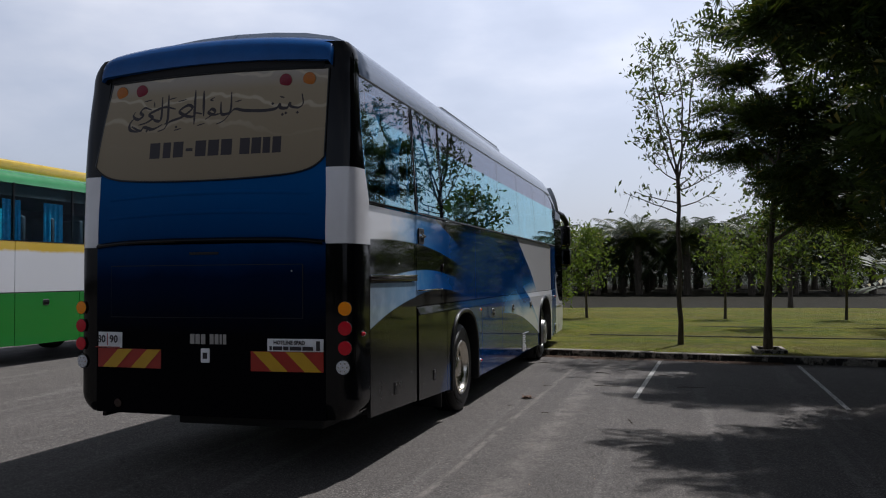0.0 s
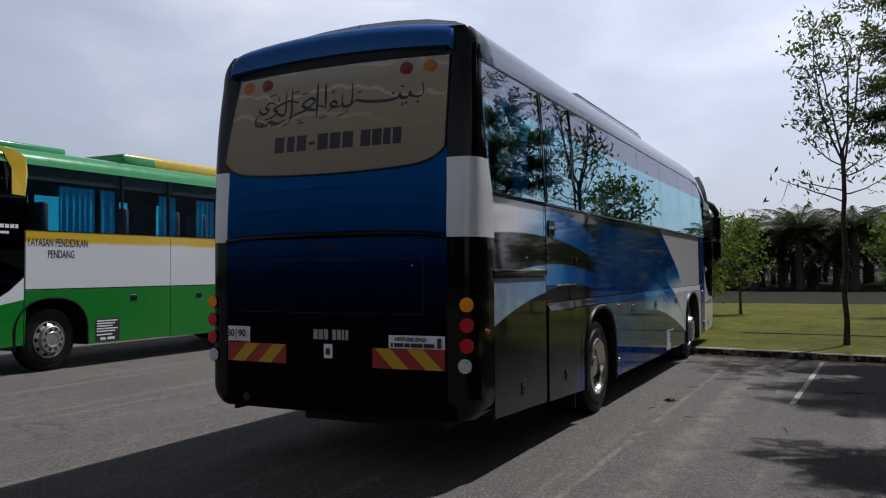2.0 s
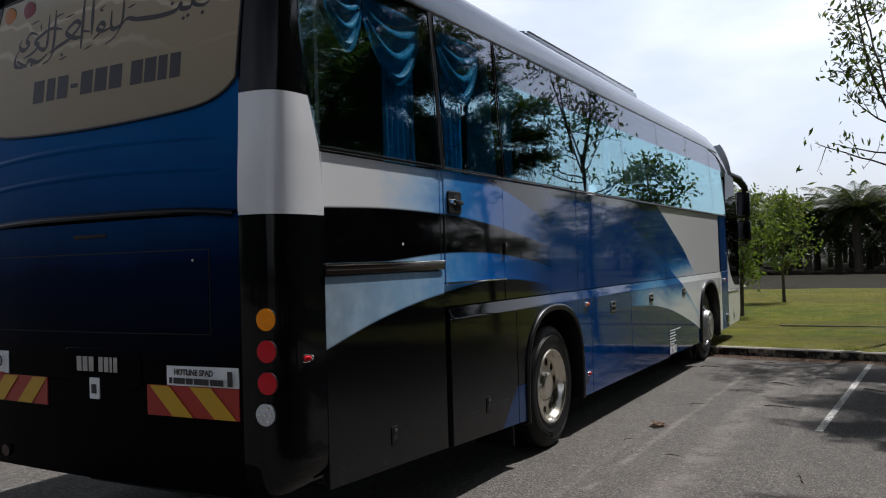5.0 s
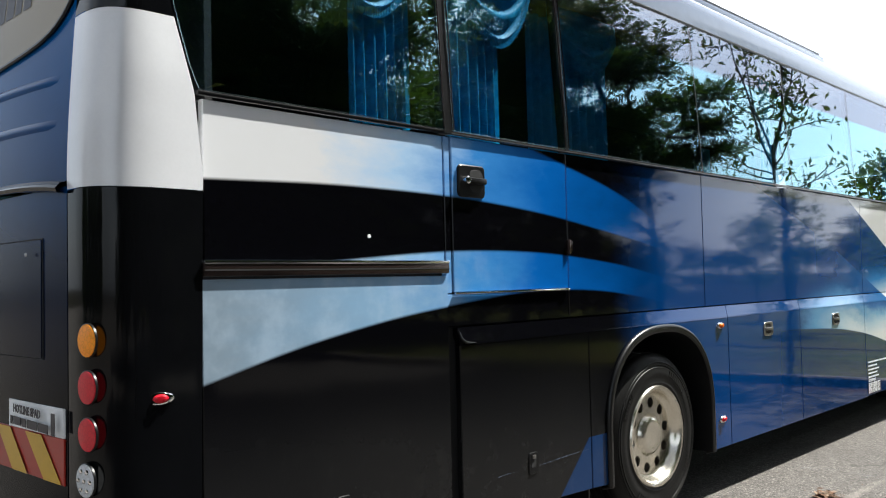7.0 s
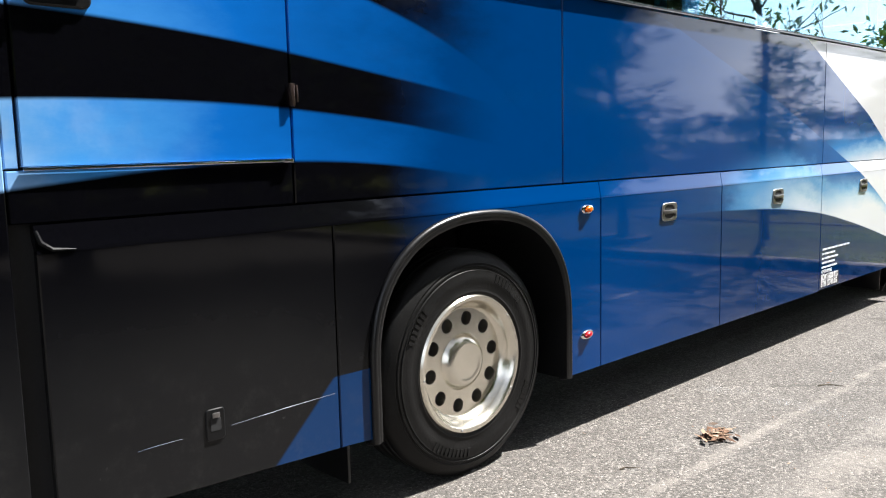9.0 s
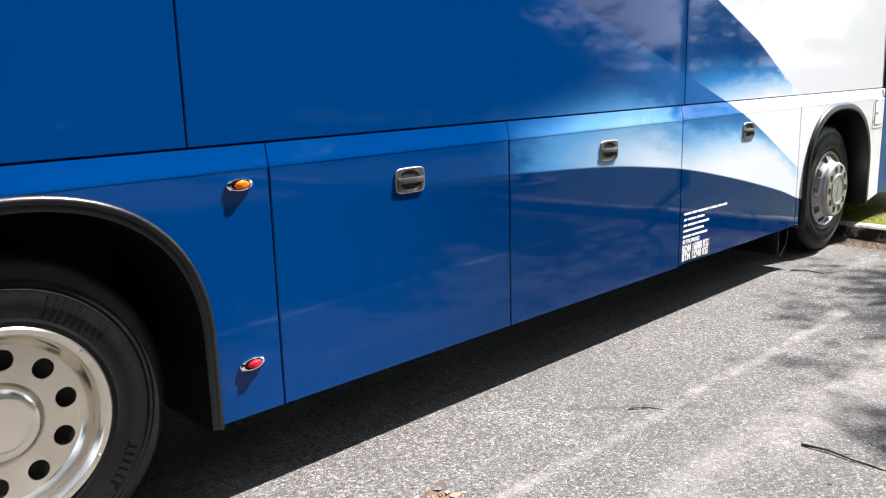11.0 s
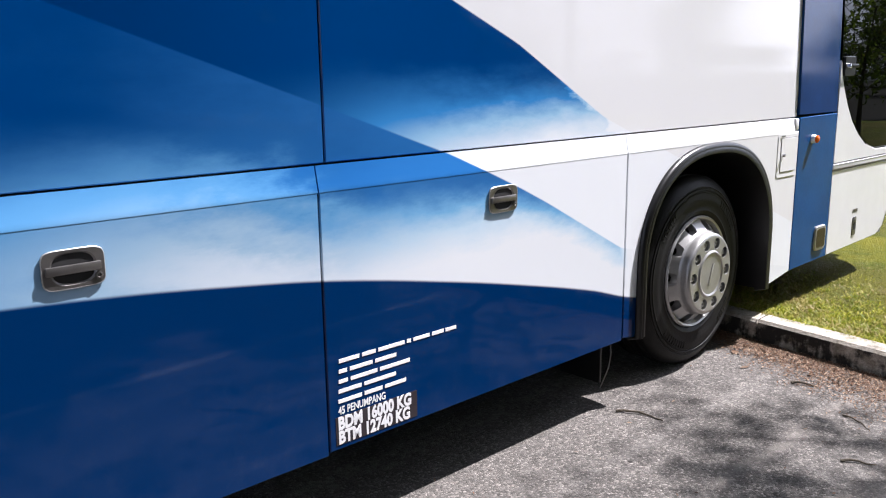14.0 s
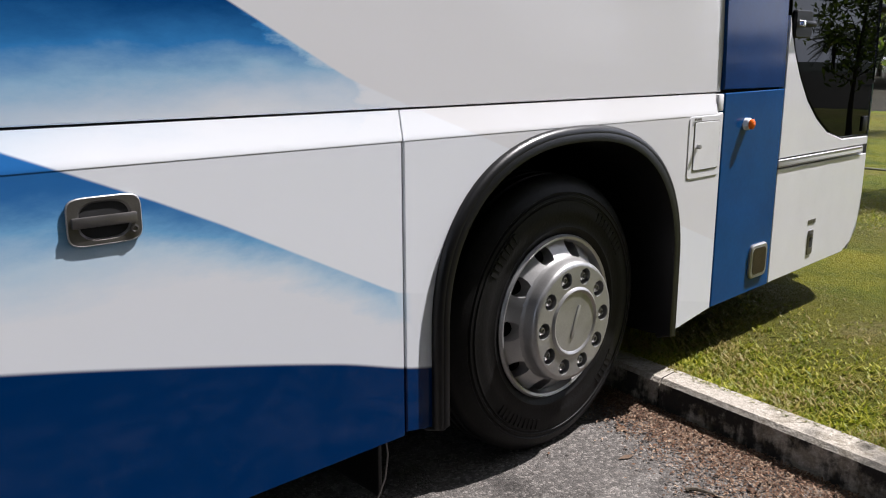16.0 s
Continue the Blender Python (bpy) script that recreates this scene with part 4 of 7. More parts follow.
part("strip_end", box(-0.05, -0.001, 10.66, 10.706, 1.216, 1.288, bevel=0.008), M_WHITEPAINT, coach)
part("pull_lip", tube([(-0.01, 1.725, 1.275), (-0.004, 1.735, 1.24), (0.002, 1.765, 1.218), (0.002, 1.83, 1.214)], [0.006, 0.008, 0.007, 0.002], 8), M_TRIM, coach)

# upper panels
upper_rear = side_panel("quarter_panel", rect(0.425, 1.652, 1.603, 2.187), -0.018)
side_panel("quarter_panel", rect(1.662, 2.607, 1.2955, 1.447), -0.018)
side_panel("quarter_panel", rect(1.660, 1.698, 1.452, 2.187), -0.018)
exit_door = side_panel("emergency_exit_panel", rect(1.706, 2.605, 1.457, 2.190), -0.013)
side_panel("side_panel", rect(2.615, 4.1645, 1.2955, 2.192), -0.018)
side_panel("side_panel", rect(4.1695, 7.3290, 1.2955, 2.195), -0.018)
side_panel("side_panel", rect(7.3340, 10.70, 1.2955, 2.197), -0.018)
part("exit_foot_trim", box(-0.014, -0.003, 1.706, 2.56, 1.446, 1.455, bevel=0.002), M_CHROME2, coach)
part("exit_foot_cap", box(-0.014, 0.001, 2.56, 2.602, 1.444, 1.458, bevel=0.003), M_CHROME2, coach)
rail = part("drain_rail", box(-0.005, 0.013, 0.41, 1.652, 1.545, 1.600, bevel=0.006), M_BROWNRAIL, coach, "brown anodised rail with a bright lip")
part("bright_lip", box(-0.003, 0.016, 0.41, 1.652, 1.590, 1.604, bevel=0.004), M_CHROME2, rail)
part("groove", box(0.0, 0.0142, 0.412, 1.650, 1.566, 1.571), M_DARK, rail)
part("hinge", box(-0.014, 0.004, 2.598, 2.618, 1.64, 1.72, bevel=0.004), M_BROWNRAIL, exit_door, "rusty hinge")
part("hinge", box(-0.019, 0.000, 2.624, 2.634, 1.655, 1.715, bevel=0.003), M_BROWNRAIL, coach)

# belt rail between panels and glass
part("belt_rail", box(-0.03, -0.002, 0.40, 11.22, 2.199, 2.214, bevel=0.004), M_TRIM, coach)
part("bright_belt_line", box(-0.01, 0.001, 1.70, 11.20, 2.1995, 2.2055), M_HANDLE, coach)

# side windows
DIVIDERS = [1.682, 2.612, 4.167, 5.700, 7.220, 8.800, 10.300]
edges = [None] + DIVIDERS + [11.20]
for side in (0, 1):
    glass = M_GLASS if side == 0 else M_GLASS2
    for i in range(len(edges) - 1):
        y1 = edges[i + 1] - (0.022 if i == 0 else 0.014 if i == 1 else 0.003)
        if i == 0:
            out = [(pillar_y(z) + 0.012, z) for z in (3.10, 2.8, 2.5, 2.3)] + [(0.405, 2.216), (y1, 2.216), (y1, 3.235), (0.345, 3.235), (0.338, 3.2)]
        elif i == len(edges) - 2:
            y0 = edges[i] + 0.003
            out = [(y0, 2.216), (11.20, 2.216), (11.22, 2.75), (11.20, 2.93), (11.10, 3.06), (10.9, 3.16), (10.6, 3.20), (y0, 3.215)]
        else:
            y0 = edges[i] + (0.026 if i == 1 else 0.010 if i == 2 else 0.003)
            out = rect(y0, y1, 2.216, 3.235)
        if side == 0:
            bm = sheet(out, lean_x(0.0), 0.006, 0.002)
        else:
            bm = sheet(mirrored(out), lambda u, z: -WIDTH - side_x(z), -0.006, 0.002)
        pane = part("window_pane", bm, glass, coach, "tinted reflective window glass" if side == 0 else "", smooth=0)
        pane.visible_shadow = False
    for y in DIVIDERS:
        w = 0.032 if y < 2 else 0.016 if y < 3 else 0.006
        sink = 0.0 if y < 3 else 0.0006
        bm = bmesh.new()
        vs = [(d + s, yy, z) for z in (2.2, 3.25) for d in (0,) for s, yy in ((side_x(z) + sink, y - w), (side_x(z) + sink, y + w), (side_x(z) - 0.05, y + w), (side_x(z) - 0.05, y - w))]
        v = [bm.verts.new(p if side == 0 else (-WIDTH - p[0], p[1], p[2])) for p in vs]
        for q in ((0, 1, 2, 3), (7, 6, 5, 4), (0, 4, 5, 1), (1, 5, 6, 2), (2, 6, 7, 3), (3, 7, 4, 0)):
            bm.faces.new([v[k] for k in q])
        post = part("window_post", bm, M_TRIM, coach)
        if side == 0 and y < 3:
            for e in (-w, w):
                edge = tube([(side_x(z) + 0.001, y + e, z) for z in (2.22, 2.7, 3.23)], 0.0035, 5)
                part("sealant_edge", edge, M_BROWNRAIL, post)
    x0, x1 = (-0.12, -0.068) if side == 0 else (-WIDTH + 0.068, -WIDTH + 0.12)
    part("header_rail", box(x0, x1, 0.36, 11.0, 3.232, 3.256, bevel=0.004, seg=1), M_TRIM, coach)

# cabin: ceiling, curtains drawn at the rear and on the far side
part("cabin_ceiling", box(-2.40, -0.10, 0.45, 11.0, 3.16, 3.20), M_CEIL, coach)
part("cabin_floor", box(-2.40, -0.10, 0.45, 11.8, 2.192, 2.205), M_DARK, coach)
part("cabin_bulkhead", box(-2.40, -0.08, 0.47, 0.50, 2.2, 3.2), M_DARK, coach)
part("cabin_partition", box(-2.38, -2.32, 0.5, 11.0, 2.2, 3.2), M_DARK, coach)
curtain(coach, 1.20, 1.56, 2.22, 3.1, -0.14, 6)
swag(coach, 0.98, 1.62, 3.16, 0.42, -0.115)
swag(coach, 0.60, 0.97, 3.16, 0.32, -0.115)
curtain(coach, 1.80, 2.20, 2.22, 3.1, -0.14, 6)
swag(coach, 1.84, 2.46, 3.16, 0.40, -0.115)
curtain(coach, 2.72, 3.55, 2.22, 3.1, -0.36, 9)
swag(coach, 2.85, 3.6, 3.16, 0.34, -0.30)
for y in (5.68, 8.78):
    curtain(coach, y - 0.1, y + 0.1, 2.22, 3.12, -0.2, 4, 0.02)
    curtain(coach, y - 0.12, y + 0.12, 2.22, 3.12, -2.30, 4, 0.02)

# rear corners
for flip in (False, True):
    part("corner_pillar", corner_surface(0.47, 1.85, flip, rows=40), M_BLACK, coach, "black gloss corner column", smooth=60)
    part("white_corner", corner_surface(1.853, 2.46, flip), M_WHITEPAINT, coach, "white corner patch", smooth=60)
    part("upper_pillar", corner_surface(2.463, 3.51, flip, rows=26), M_BLACK, coach, "black gloss window pillar", smooth=60)

# rear face
part("bumper", rear_skin(0.47, 0.995), M_REAR, coach, "black rear bumper", smooth=30)
lid = part("engine_lid", rear_skin(1.000, 1.865), M_REAR, coach, "blue to black engine lid", smooth=30)
part("rear_panel", rear_skin(1.885, 2.60, off=0.004), M_REAR, coach, "blue rear panel with pressed ribs", smooth=30)
for z in (2.09, 2.25):
    rows = [[(-2.26 + 1.96 * i / 20, skin_y(-2.26 + 1.96 * i / 20, z) + 0.004 + (d if 0 < i < 20 else 0.004), z + e + 0.035 * (1 - ((i - 10) / 10) ** 2)) for i in range(21)] for d, e in ((0.004, -0.022), (-0.008, -0.006), (-0.008, 0.004), (0.004, 0.022))]
    part("pressed_rib", grid_surface(rows), M_REAR, coach, smooth=60)
brow = [[(-2.32 + 2.08 * i / 24, skin_y(-2.32 + 2.08 * i / 24, 1.9) + d, z + 0.035 * (1 - ((i - 12) / 12) ** 4)) for i in range(25)] for d, z in ((0.02, 1.838), (-0.028, 1.846), (-0.034, 1.858), (-0.018, 1.878), (0.01, 1.884))]
part("lid_brow", grid_surface(brow), M_BLACK, coach, smooth=50)
part("lid_slot", box(-1.42, -1.15, -0.012, 0.02, 1.778, 1.80, bevel=0.006), M_DARK, lid)
part("flap_gap", rear_skin(1.264, 1.696, -2.186, -0.414, -0.003, 6, 20, 0.01), M_DARK, lid)
part("service_flap", rear_skin(1.27, 1.69, -2.18, -0.42, -0.007, 6, 20, 0.01), M_REAR, lid)
part("flap_screw", lathe([(0.008, 0.0), (0.006, 0.004), (0, 0.005)], 10, Matrix.Translation((-0.50, -0.012, 1.64)) @ Matrix.Rotation(radians(-90), 4, "Z")), M_STEEL, lid)
plate_well = part("plate_recess", sheet(rounded(-1.53, -0.90, 0.97, 1.18, 0.05), lambda u, z: skin_y(u, z) - 0.007, 0.012, 0.004, axis="y"), M_REAR, coach, "black number plate recess")
bars("plate_mark", [(-1.40, -1.36), (-1.35, -1.31), (-1.30, -1.26), (-1.22, -1.185), (-1.175, -1.14), (-1.13, -1.11), (-1.10, -1.07)], 1.055, 1.135, -0.019, M_STEEL, plate_well, "y")
tag = part("small_sticker", sheet(rounded(-1.305, -1.225, 0.905, 1.02, 0.006, 2), lambda u, z: skin_y(u, z) - 0.010, 0.006, 0.001, axis="y"), M_STICKER, coach, "small white sticker")
bars("sticker_mark", [(-1.285, -1.245)], 0.935, 0.985, -0.017, M_INK, tag, "y")

# rear window with its printed film
FILM_R = -0.252


def film_left(f):
    """The film's left edge leans with the body; f runs from its foot to its head."""
    return -2.385 + 0.095 * f


def film_foot(u):
    """Height of the film's bowed foot, u from its left to its right edge."""
    s = 2 * u - 1
    return 2.388 + 0.05 * s * s + 0.105 * abs(s) ** 11


def film_head(u):
    return 3.275 + 0.022 * (1 - (2 * u - 1) ** 2)


rows = []
for k in range(13):
    f = k / 12
    row = []
    for i in range(61):
        u = i / 60
        x = film_left(f) + (FILM_R - film_left(f)) * u
        z = film_foot(u) + (film_head(u) - film_foot(u)) * f
        row.append((x, skin_y(x, z) - 0.006, z))
    rows.append(row)
low, top = [(p[0], p[2]) for p in rows[0]], [(p[0], p[2]) for p in reversed(rows[-1])]
film = part("rear_window", grid_surface(rows), M_FILM, coach, "rear window under cream printed film", smooth=60)
part("window_seal", tube([(x, skin_y(x, z) - 0.006, z) for x, z in low + top + low[:1]], 0.008, 6), M_RUBBER, coach)
part("window_backing", rear_skin(2.60, 3.40, off=0.012), M_DARK, coach, smooth=30)


def film_y(z, x=-1.25):
    return skin_y(x, z) - 0.0075


def stroke(bm, pts, width, smooth_n=5, pen=0.9):
    """A flat pen stroke on the film; pts are (x, z), thick or thin by the pen's angle."""
    p = [Vector(q) for q in pts]
    fine = []
    for i in range(len(p) - 1):
        a, b, c, d = p[max(i - 1, 0)], p[i], p[i + 1], p[min(i + 2, len(p) - 1)]
        for k in range(smooth_n):
            t = k / smooth_n
            fine.append(0.5 * ((2 * b) + (c - a) * t + (2 * a - 5 * b + 4 * c - d) * t * t + (3 * b - a - 3 * c + d) * t ** 3))
    fine.append(p[-1])
    left, right = [], []
    for i, q in enumerate(fine):
        t = (fine[min(i + 1, len(fine) - 1)] - fine[max(i - 1, 0)]).normalized()
        n = Vector((-t.y, t.x))
        w = width * (0.45 + 0.55 * abs(math.sin(math.atan2(t.y, t.x) - pen))) * min(1.0, 0.35 + 2.2 * min(i, len(fine) - 1 - i) / len(fine))
        for s, out in ((1, left), (-1, right)):
            v = q + n * w * s / 2
            z = v.y - 0.035 * (v.x + 0.45)
            out.append(bm.verts.new((v.x, film_y(z, v.x), z)))
    for i in range(len(fine) - 1):
        bm.faces.new((left[i], left[i + 1], right[i + 1], right[i]))


def dot(bm, x, z, s):
    bm.faces.new([bm.verts.new((a, film_y(b, a), b)) for a, b in ((x - s, z), (x, z - s), (x + s, z), (x, z + s))])


bm = bmesh.new()
PEN = 0.030
for pts in (
    [(-0.47, 3.07), (-0.455, 2.99), (-0.49, 2.955), (-0.56, 2.965), (-0.57, 2.995), (-0.59, 2.955), (-0.65, 2.955), (-0.66, 2.985), (-0.69, 2.95), (-0.80, 2.935), (-0.97, 2.94), (-1.05, 2.955), (-1.09, 2.93), (-1.15, 2.86), (-1.22, 2.83)],
    [(-1.10, 3.10), (-1.095, 2.95), (-1.13, 2.915), (-1.18, 2.92), (-1.19, 3.02)],
    [(-1.19, 2.92), (-1.25, 2.91), (-1.30, 2.93), (-1.27, 2.96), (-1.24, 2.93), (-1.33, 2.87)],
    [(-1.36, 3.12), (-1.345, 2.90)], [(-1.44, 3.13), (-1.43, 2.83)],
    [(-1.36, 2.92), (-1.42, 2.93), (-1.45, 2.90), (-1.52, 2.91), (-1.58, 2.95), (-1.50, 3.0), (-1.46, 2.97), (-1.55, 2.90), (-1.67, 2.86), (-1.72, 2.80), (-1.78, 2.78)],
    [(-1.70, 3.10), (-1.69, 2.88), (-1.72, 2.84)], [(-1.76, 3.08), (-1.755, 2.90), (-1.79, 2.87), (-1.86, 2.90)],
    [(-1.62, 2.97), (-1.72, 2.99), (-1.80, 2.97), (-1.88, 2.93), (-1.84, 2.90), (-1.90, 2.86), (-1.98, 2.84)],
    [(-1.86, 2.97), (-1.93, 2.99), (-1.97, 2.95), (-1.94, 2.92), (-1.99, 2.89), (-2.04, 2.92), (-2.02, 2.96)],
    [(-1.74, 2.84), (-1.83, 2.80), (-1.92, 2.82), (-1.96, 2.79), (-2.05, 2.83)],
    [(-2.03, 2.90), (-2.07, 2.85), (-2.06, 2.80), (-1.98, 2.78)],
):
    stroke(bm, pts, PEN)
for pts in (
    [(-1.62, 3.07), (-1.70, 3.055)], [(-1.86, 3.06), (-1.94, 3.045)], [(-1.0, 3.03), (-1.06, 3.015)], [(-1.52, 3.05), (-1.60, 3.035)], [(-1.25, 3.06), (-1.29, 3.04), (-1.26, 3.03)],
    [(-1.33, 2.84), (-1.40, 2.82)], [(-1.55, 2.80), (-1.62, 2.785)], [(-0.62, 3.04), (-0.66, 3.05)], [(-1.83, 2.99), (-1.84, 3.04)],
):
    stroke(bm, pts, PEN * 0.45)
for x, z in ((-0.60, 2.915), (-0.63, 2.905), (-0.72, 3.0), (-1.86, 2.845), (-1.89, 2.838), (-1.60, 2.855), (-0.50, 2.915)):
    dot(bm, x, z, 0.014)
part("calligraphy", bm, M_INK, film, "flowing black pen lettering", smooth=0)
for a, b in ((-1.84, -1.74), (-1.71, -1.635), (-1.61, -1.515), (-1.49, -1.425), (-1.40, -1.30), (-1.28, -1.18), (-1.16, -1.06), (-0.99, -0.90), (-0.885, -0.80), (-0.785, -0.72), (-0.70, -0.625)):
    bm = bmesh.new()
    dash = b == -1.425
    z0, z1 = (2.64, 2.665) if dash else (2.592, 2.725)
    bm.faces.new([bm.verts.new((x, film_y(z, x), z)) for x, z in ((a, z0), (b, z0), (b, z1), (a, z1))])
    part("number_bar", bm, M_INK, film, "dark bar", smooth=0)


def round_lamp(parent, name, x, y, z, r, material, label, bezel=None, way=-90):
    o = new(name)
    o.parent, o.matrix_basis = parent, Matrix.Translation((x, y, z)) @ Matrix.Rotation(radians(way), 4, "Z")
    tagged(o, label)
    part("bezel", lathe([(r * 1.04, -0.006), (r * 1.035, 0.001), (r * 1.0, 0.002), (r * 0.98, 0.001)], 32, closed=False), bezel or M_TRIM, o)
    part("lens", lathe([(r, 0.0), (r * 0.96, 0.004), (r * 0.6, 0.006), (0, 0.007)], 32), material, o)
    return o


for x, m, l in ((-2.18, M_AMBER_DULL, "dull round amber rear lamp"), (-1.975, M_RED_DULL, "dull round red rear lamp"), (-0.62, M_RED_DULL, "dull round red rear lamp"), (-0.415, M_AMBER_DULL, "dull round amber rear lamp")):
    round_lamp(coach, "high_lamp", x, skin_y(x, 3.19) - 0.008, 3.19, 0.056, m, l, M_FILM)
for s in (0, 1):
    for z, m, l in ((1.343, M_AMBER, "round amber indicator"), (1.19, M_RED, "round red tail lamp"), (1.037, M_RED, "round red brake lamp"), (0.887, M_CLEAR, "round white reversing lamp")):
        x = (-0.085 if m is M_CLEAR else -0.068) * (1 if s == 0 else -1) - (0 if s == 0 else WIDTH)
        lampo = round_lamp(coach, "tail_lamp", x, 0.030, z, 0.055, m, l, way=-90 + (7 if s == 0 else -7))
        if m is M_CLEAR:
            for k in range(7):
                a = 2 * math.pi * k / 6
                q = (0.0, 0.0) if k == 6 else (0.034 * math.cos(a), 0.034 * math.sin(a))
                part("diode", lathe([(0.009, 0.004), (0.007, 0.010), (0, 0.011)], 8, Matrix.Translation((0, q[0], q[1]))), M_CHROME2, lampo)

# chevron boards and stickers
for x0, x1, way in ((-2.315, -1.685, 1), (-0.86, -0.245, -1)):
    board = part("chevron_board", sheet(rect(x0, x1, 0.845, 1.003), lambda u, z: skin_y(u, z) - 0.006, 0.01, 0.002, axis="y"), M_REDSHEET, coach, "red and yellow striped reflector board")
    w, sl = (x1 - x0) / 4.4, 0.16
    for k in range(2):
        a = x0 + (0.35 + 2.0 * k) * w if way > 0 else x0 + (0.15 + 2.0 * k) * w
        lo, hi = (a, a + sl) if way > 0 else (a + sl, a)
        bm = bmesh.new()
        quad = [(lo, 0.847), (lo + w, 0.847), (hi + w, 1.001), (hi, 1.001)]
        bm.faces.new([bm.verts.new((min(max(x, x0), x1), skin_y(x, z) - 0.0085, z)) for x, z in quad])
        part("stripe", bm, M_YELLOW, board, smooth=0)
s1 = part("speed_sticker", sheet(rect(-2.312, -2.07, 1.008, 1.14), lambda u, z: skin_y(u, z) - 0.006, 0.008, 0.001, axis="y"), M_STICKER, coach, "white speed limit sticker")
for t, x in (("80", -2.295), ("90", -2.175)):
    words("digits", t, 0.085, M_INK, s1, Matrix.Translation((x, -0.012, 1.055)) @ ON_REAR, 0.95, 0.002)
bars("red_edge", [(-2.31, -2.072)], 1.012, 1.02, -0.013, M_REDSHEET, s1, "y")
bars("divider", [(-2.196, -2.19)], 1.03, 1.13, -0.013, M_REDSHEET, s1, "y")
s2 = part("hotline_sticker", sheet(rect(-0.715, -0.245, 1.005, 1.105), lambda u, z: skin_y(u, z) - 0.007, 0.008, 0.001, axis="y"), M_STICKER, coach, "white hotline sticker")
words("heading", "HOTLINE SPAD", 0.042, M_INK, s2, Matrix.Translation((-0.66, -0.006, 1.062)) @ ON_REAR, 0.95, 0.0012)
bars("number_bar", [(-0.695, -0.675), (-0.665, -0.585), (-0.575, -0.53), (-0.52, -0.42), (-0.41, -0.32)], 1.016, 1.046, -0.004, M_INK, s2, "y")
bars("code_block", [(-0.295, -0.262)], 1.015, 1.09, -0.002, M_INK, s2, "y")
part("exhaust", tube([(-2.1, 0.25, 0.56), (-2.1, 0.06, 0.555), (-2.1, 0.0, 0.55)], 0.035, 14), M_BROWNRAIL, coach, "exhaust pipe end")

# roof and rear cap
shell = roof_rows(0.36, 12.0, 24)
part("roof_shoulder", grid_surface(shell[:3]), M_BLACK, coach, "black rear end of the roof", smooth=70)
part("roof", grid_surface(shell[2:]), M_ROOF, coach, "grey-blue painted roof", smooth=70)
rows = []
for k in range(9):
    f = k / 8
    row = []
    for i in range(33):
        u = i / 32
        x = -2.385 + 2.155 * u
        crown = 1 - (2 * u - 1) ** 2
        zt = 3.55 + 0.10 * crown ** 0.8 + 0.03 * (1 - u)
        zb = 3.335 + 0.055 * crown
        y = rear_y(zb) - 0.05 + 0.62 * f ** 2.2
        z = zb + (zt - zb) * math.sin(math.pi / 2 * min(1, f * 1.25)) ** 0.9
        row.append((x, y, z))
    (xa, ya, za), (xb, yb, zb) = row[0], row[-1]
    rows.append([(xa, ya + 0.02, 3.30)] + [(xa + 0.0, ya, za - 0.03)] + [(p[0] + (0.02 if i == 0 else -0.02 if i == 32 else 0), p[1], p[2]) for i, p in enumerate(row)] + [(xb, yb, zb - 0.03), (xb, yb + 0.02, 3.30)])
rows = [[(x, y + 0.10, z - 0.004) for x, y, z in rows[0]]] + rows
bm = grid_surface(rows)
part("rear_cap", bm, M_CAP, coach, "blue roof cap over the rear window", smooth=60)
ac = part("air_conditioner", box(-2.02, -0.46, 4.2, 7.9, 3.60, 3.785, bevel=0.07, seg=4), M_ROOF, coach, "low roof air conditioner housing", smooth=50)
for x in (-2.0, -0.50):
    part("housing_edge", box(x - 0.012, x + 0.012, 4.32, 7.78, 3.755, 3.792, bevel=0.006), M_TRIM, ac)

# front end
def nose_y(u, z):
    """u from 0 at the near side to 1 at the far side."""
    s = abs(2 * u - 1)
    return 12.60 - 0.30 * s ** 7 - 0.28 * max(0.0, (z - 1.6) / 1.7) ** 2 - 0.13 * max(0, (0.62 - z) / 0.22) ** 2


for name, z0, z1, m, l in (("front_skirt", 0.40, 1.30, M_WHITEPAINT, "white front skirt"), ("windscreen", 1.31, 2.95, M_DOORGLASS, "dark windscreen"), ("front_head", 2.96, 3.50, M_WHITEPAINT, "")):
    rows = []
    for k in range(9):
        z = z0 + (z1 - z0) * k / 8
        inset = -side_x(z) + (0.12 * ((z - 3.1) / 0.4) ** 2 if z > 3.1 else 0)
        rows.append([(-inset - (WIDTH - 2 * inset) * i / 28, nose_y(i / 28, z), z) for i in range(29)])
    part(name, grid_surface(rows), m, coach, l, smooth=60)
part("front_backing", box(-2.42, -0.08, 11.75, 11.9, 0.45, 2.8), M_DARK, coach)
column_lo = side_panel("blue_column", [(10.712, 0.365), (11.238, 0.375), (11.245, 1.297), (10.712, 1.290)], 0.0, M_COLUMN_LO, "mid blue painted column")
side_panel("dark_blue_column", [(10.706, 1.305), (11.252, 1.303), (11.18, 2.19), (10.65, 2.19)], -0.004, M_COLUMN_HI, "dark blue painted column")
door_low = side_panel("door_skirt", [(11.243, 0.378), (12.10, 0.395), (12.21, 0.44), (12.28, 0.55), (12.305, 0.70), (12.305, 0.925), (11.243, 0.925)], 0.0, M_WHITEPAINT, "white door foot panel")
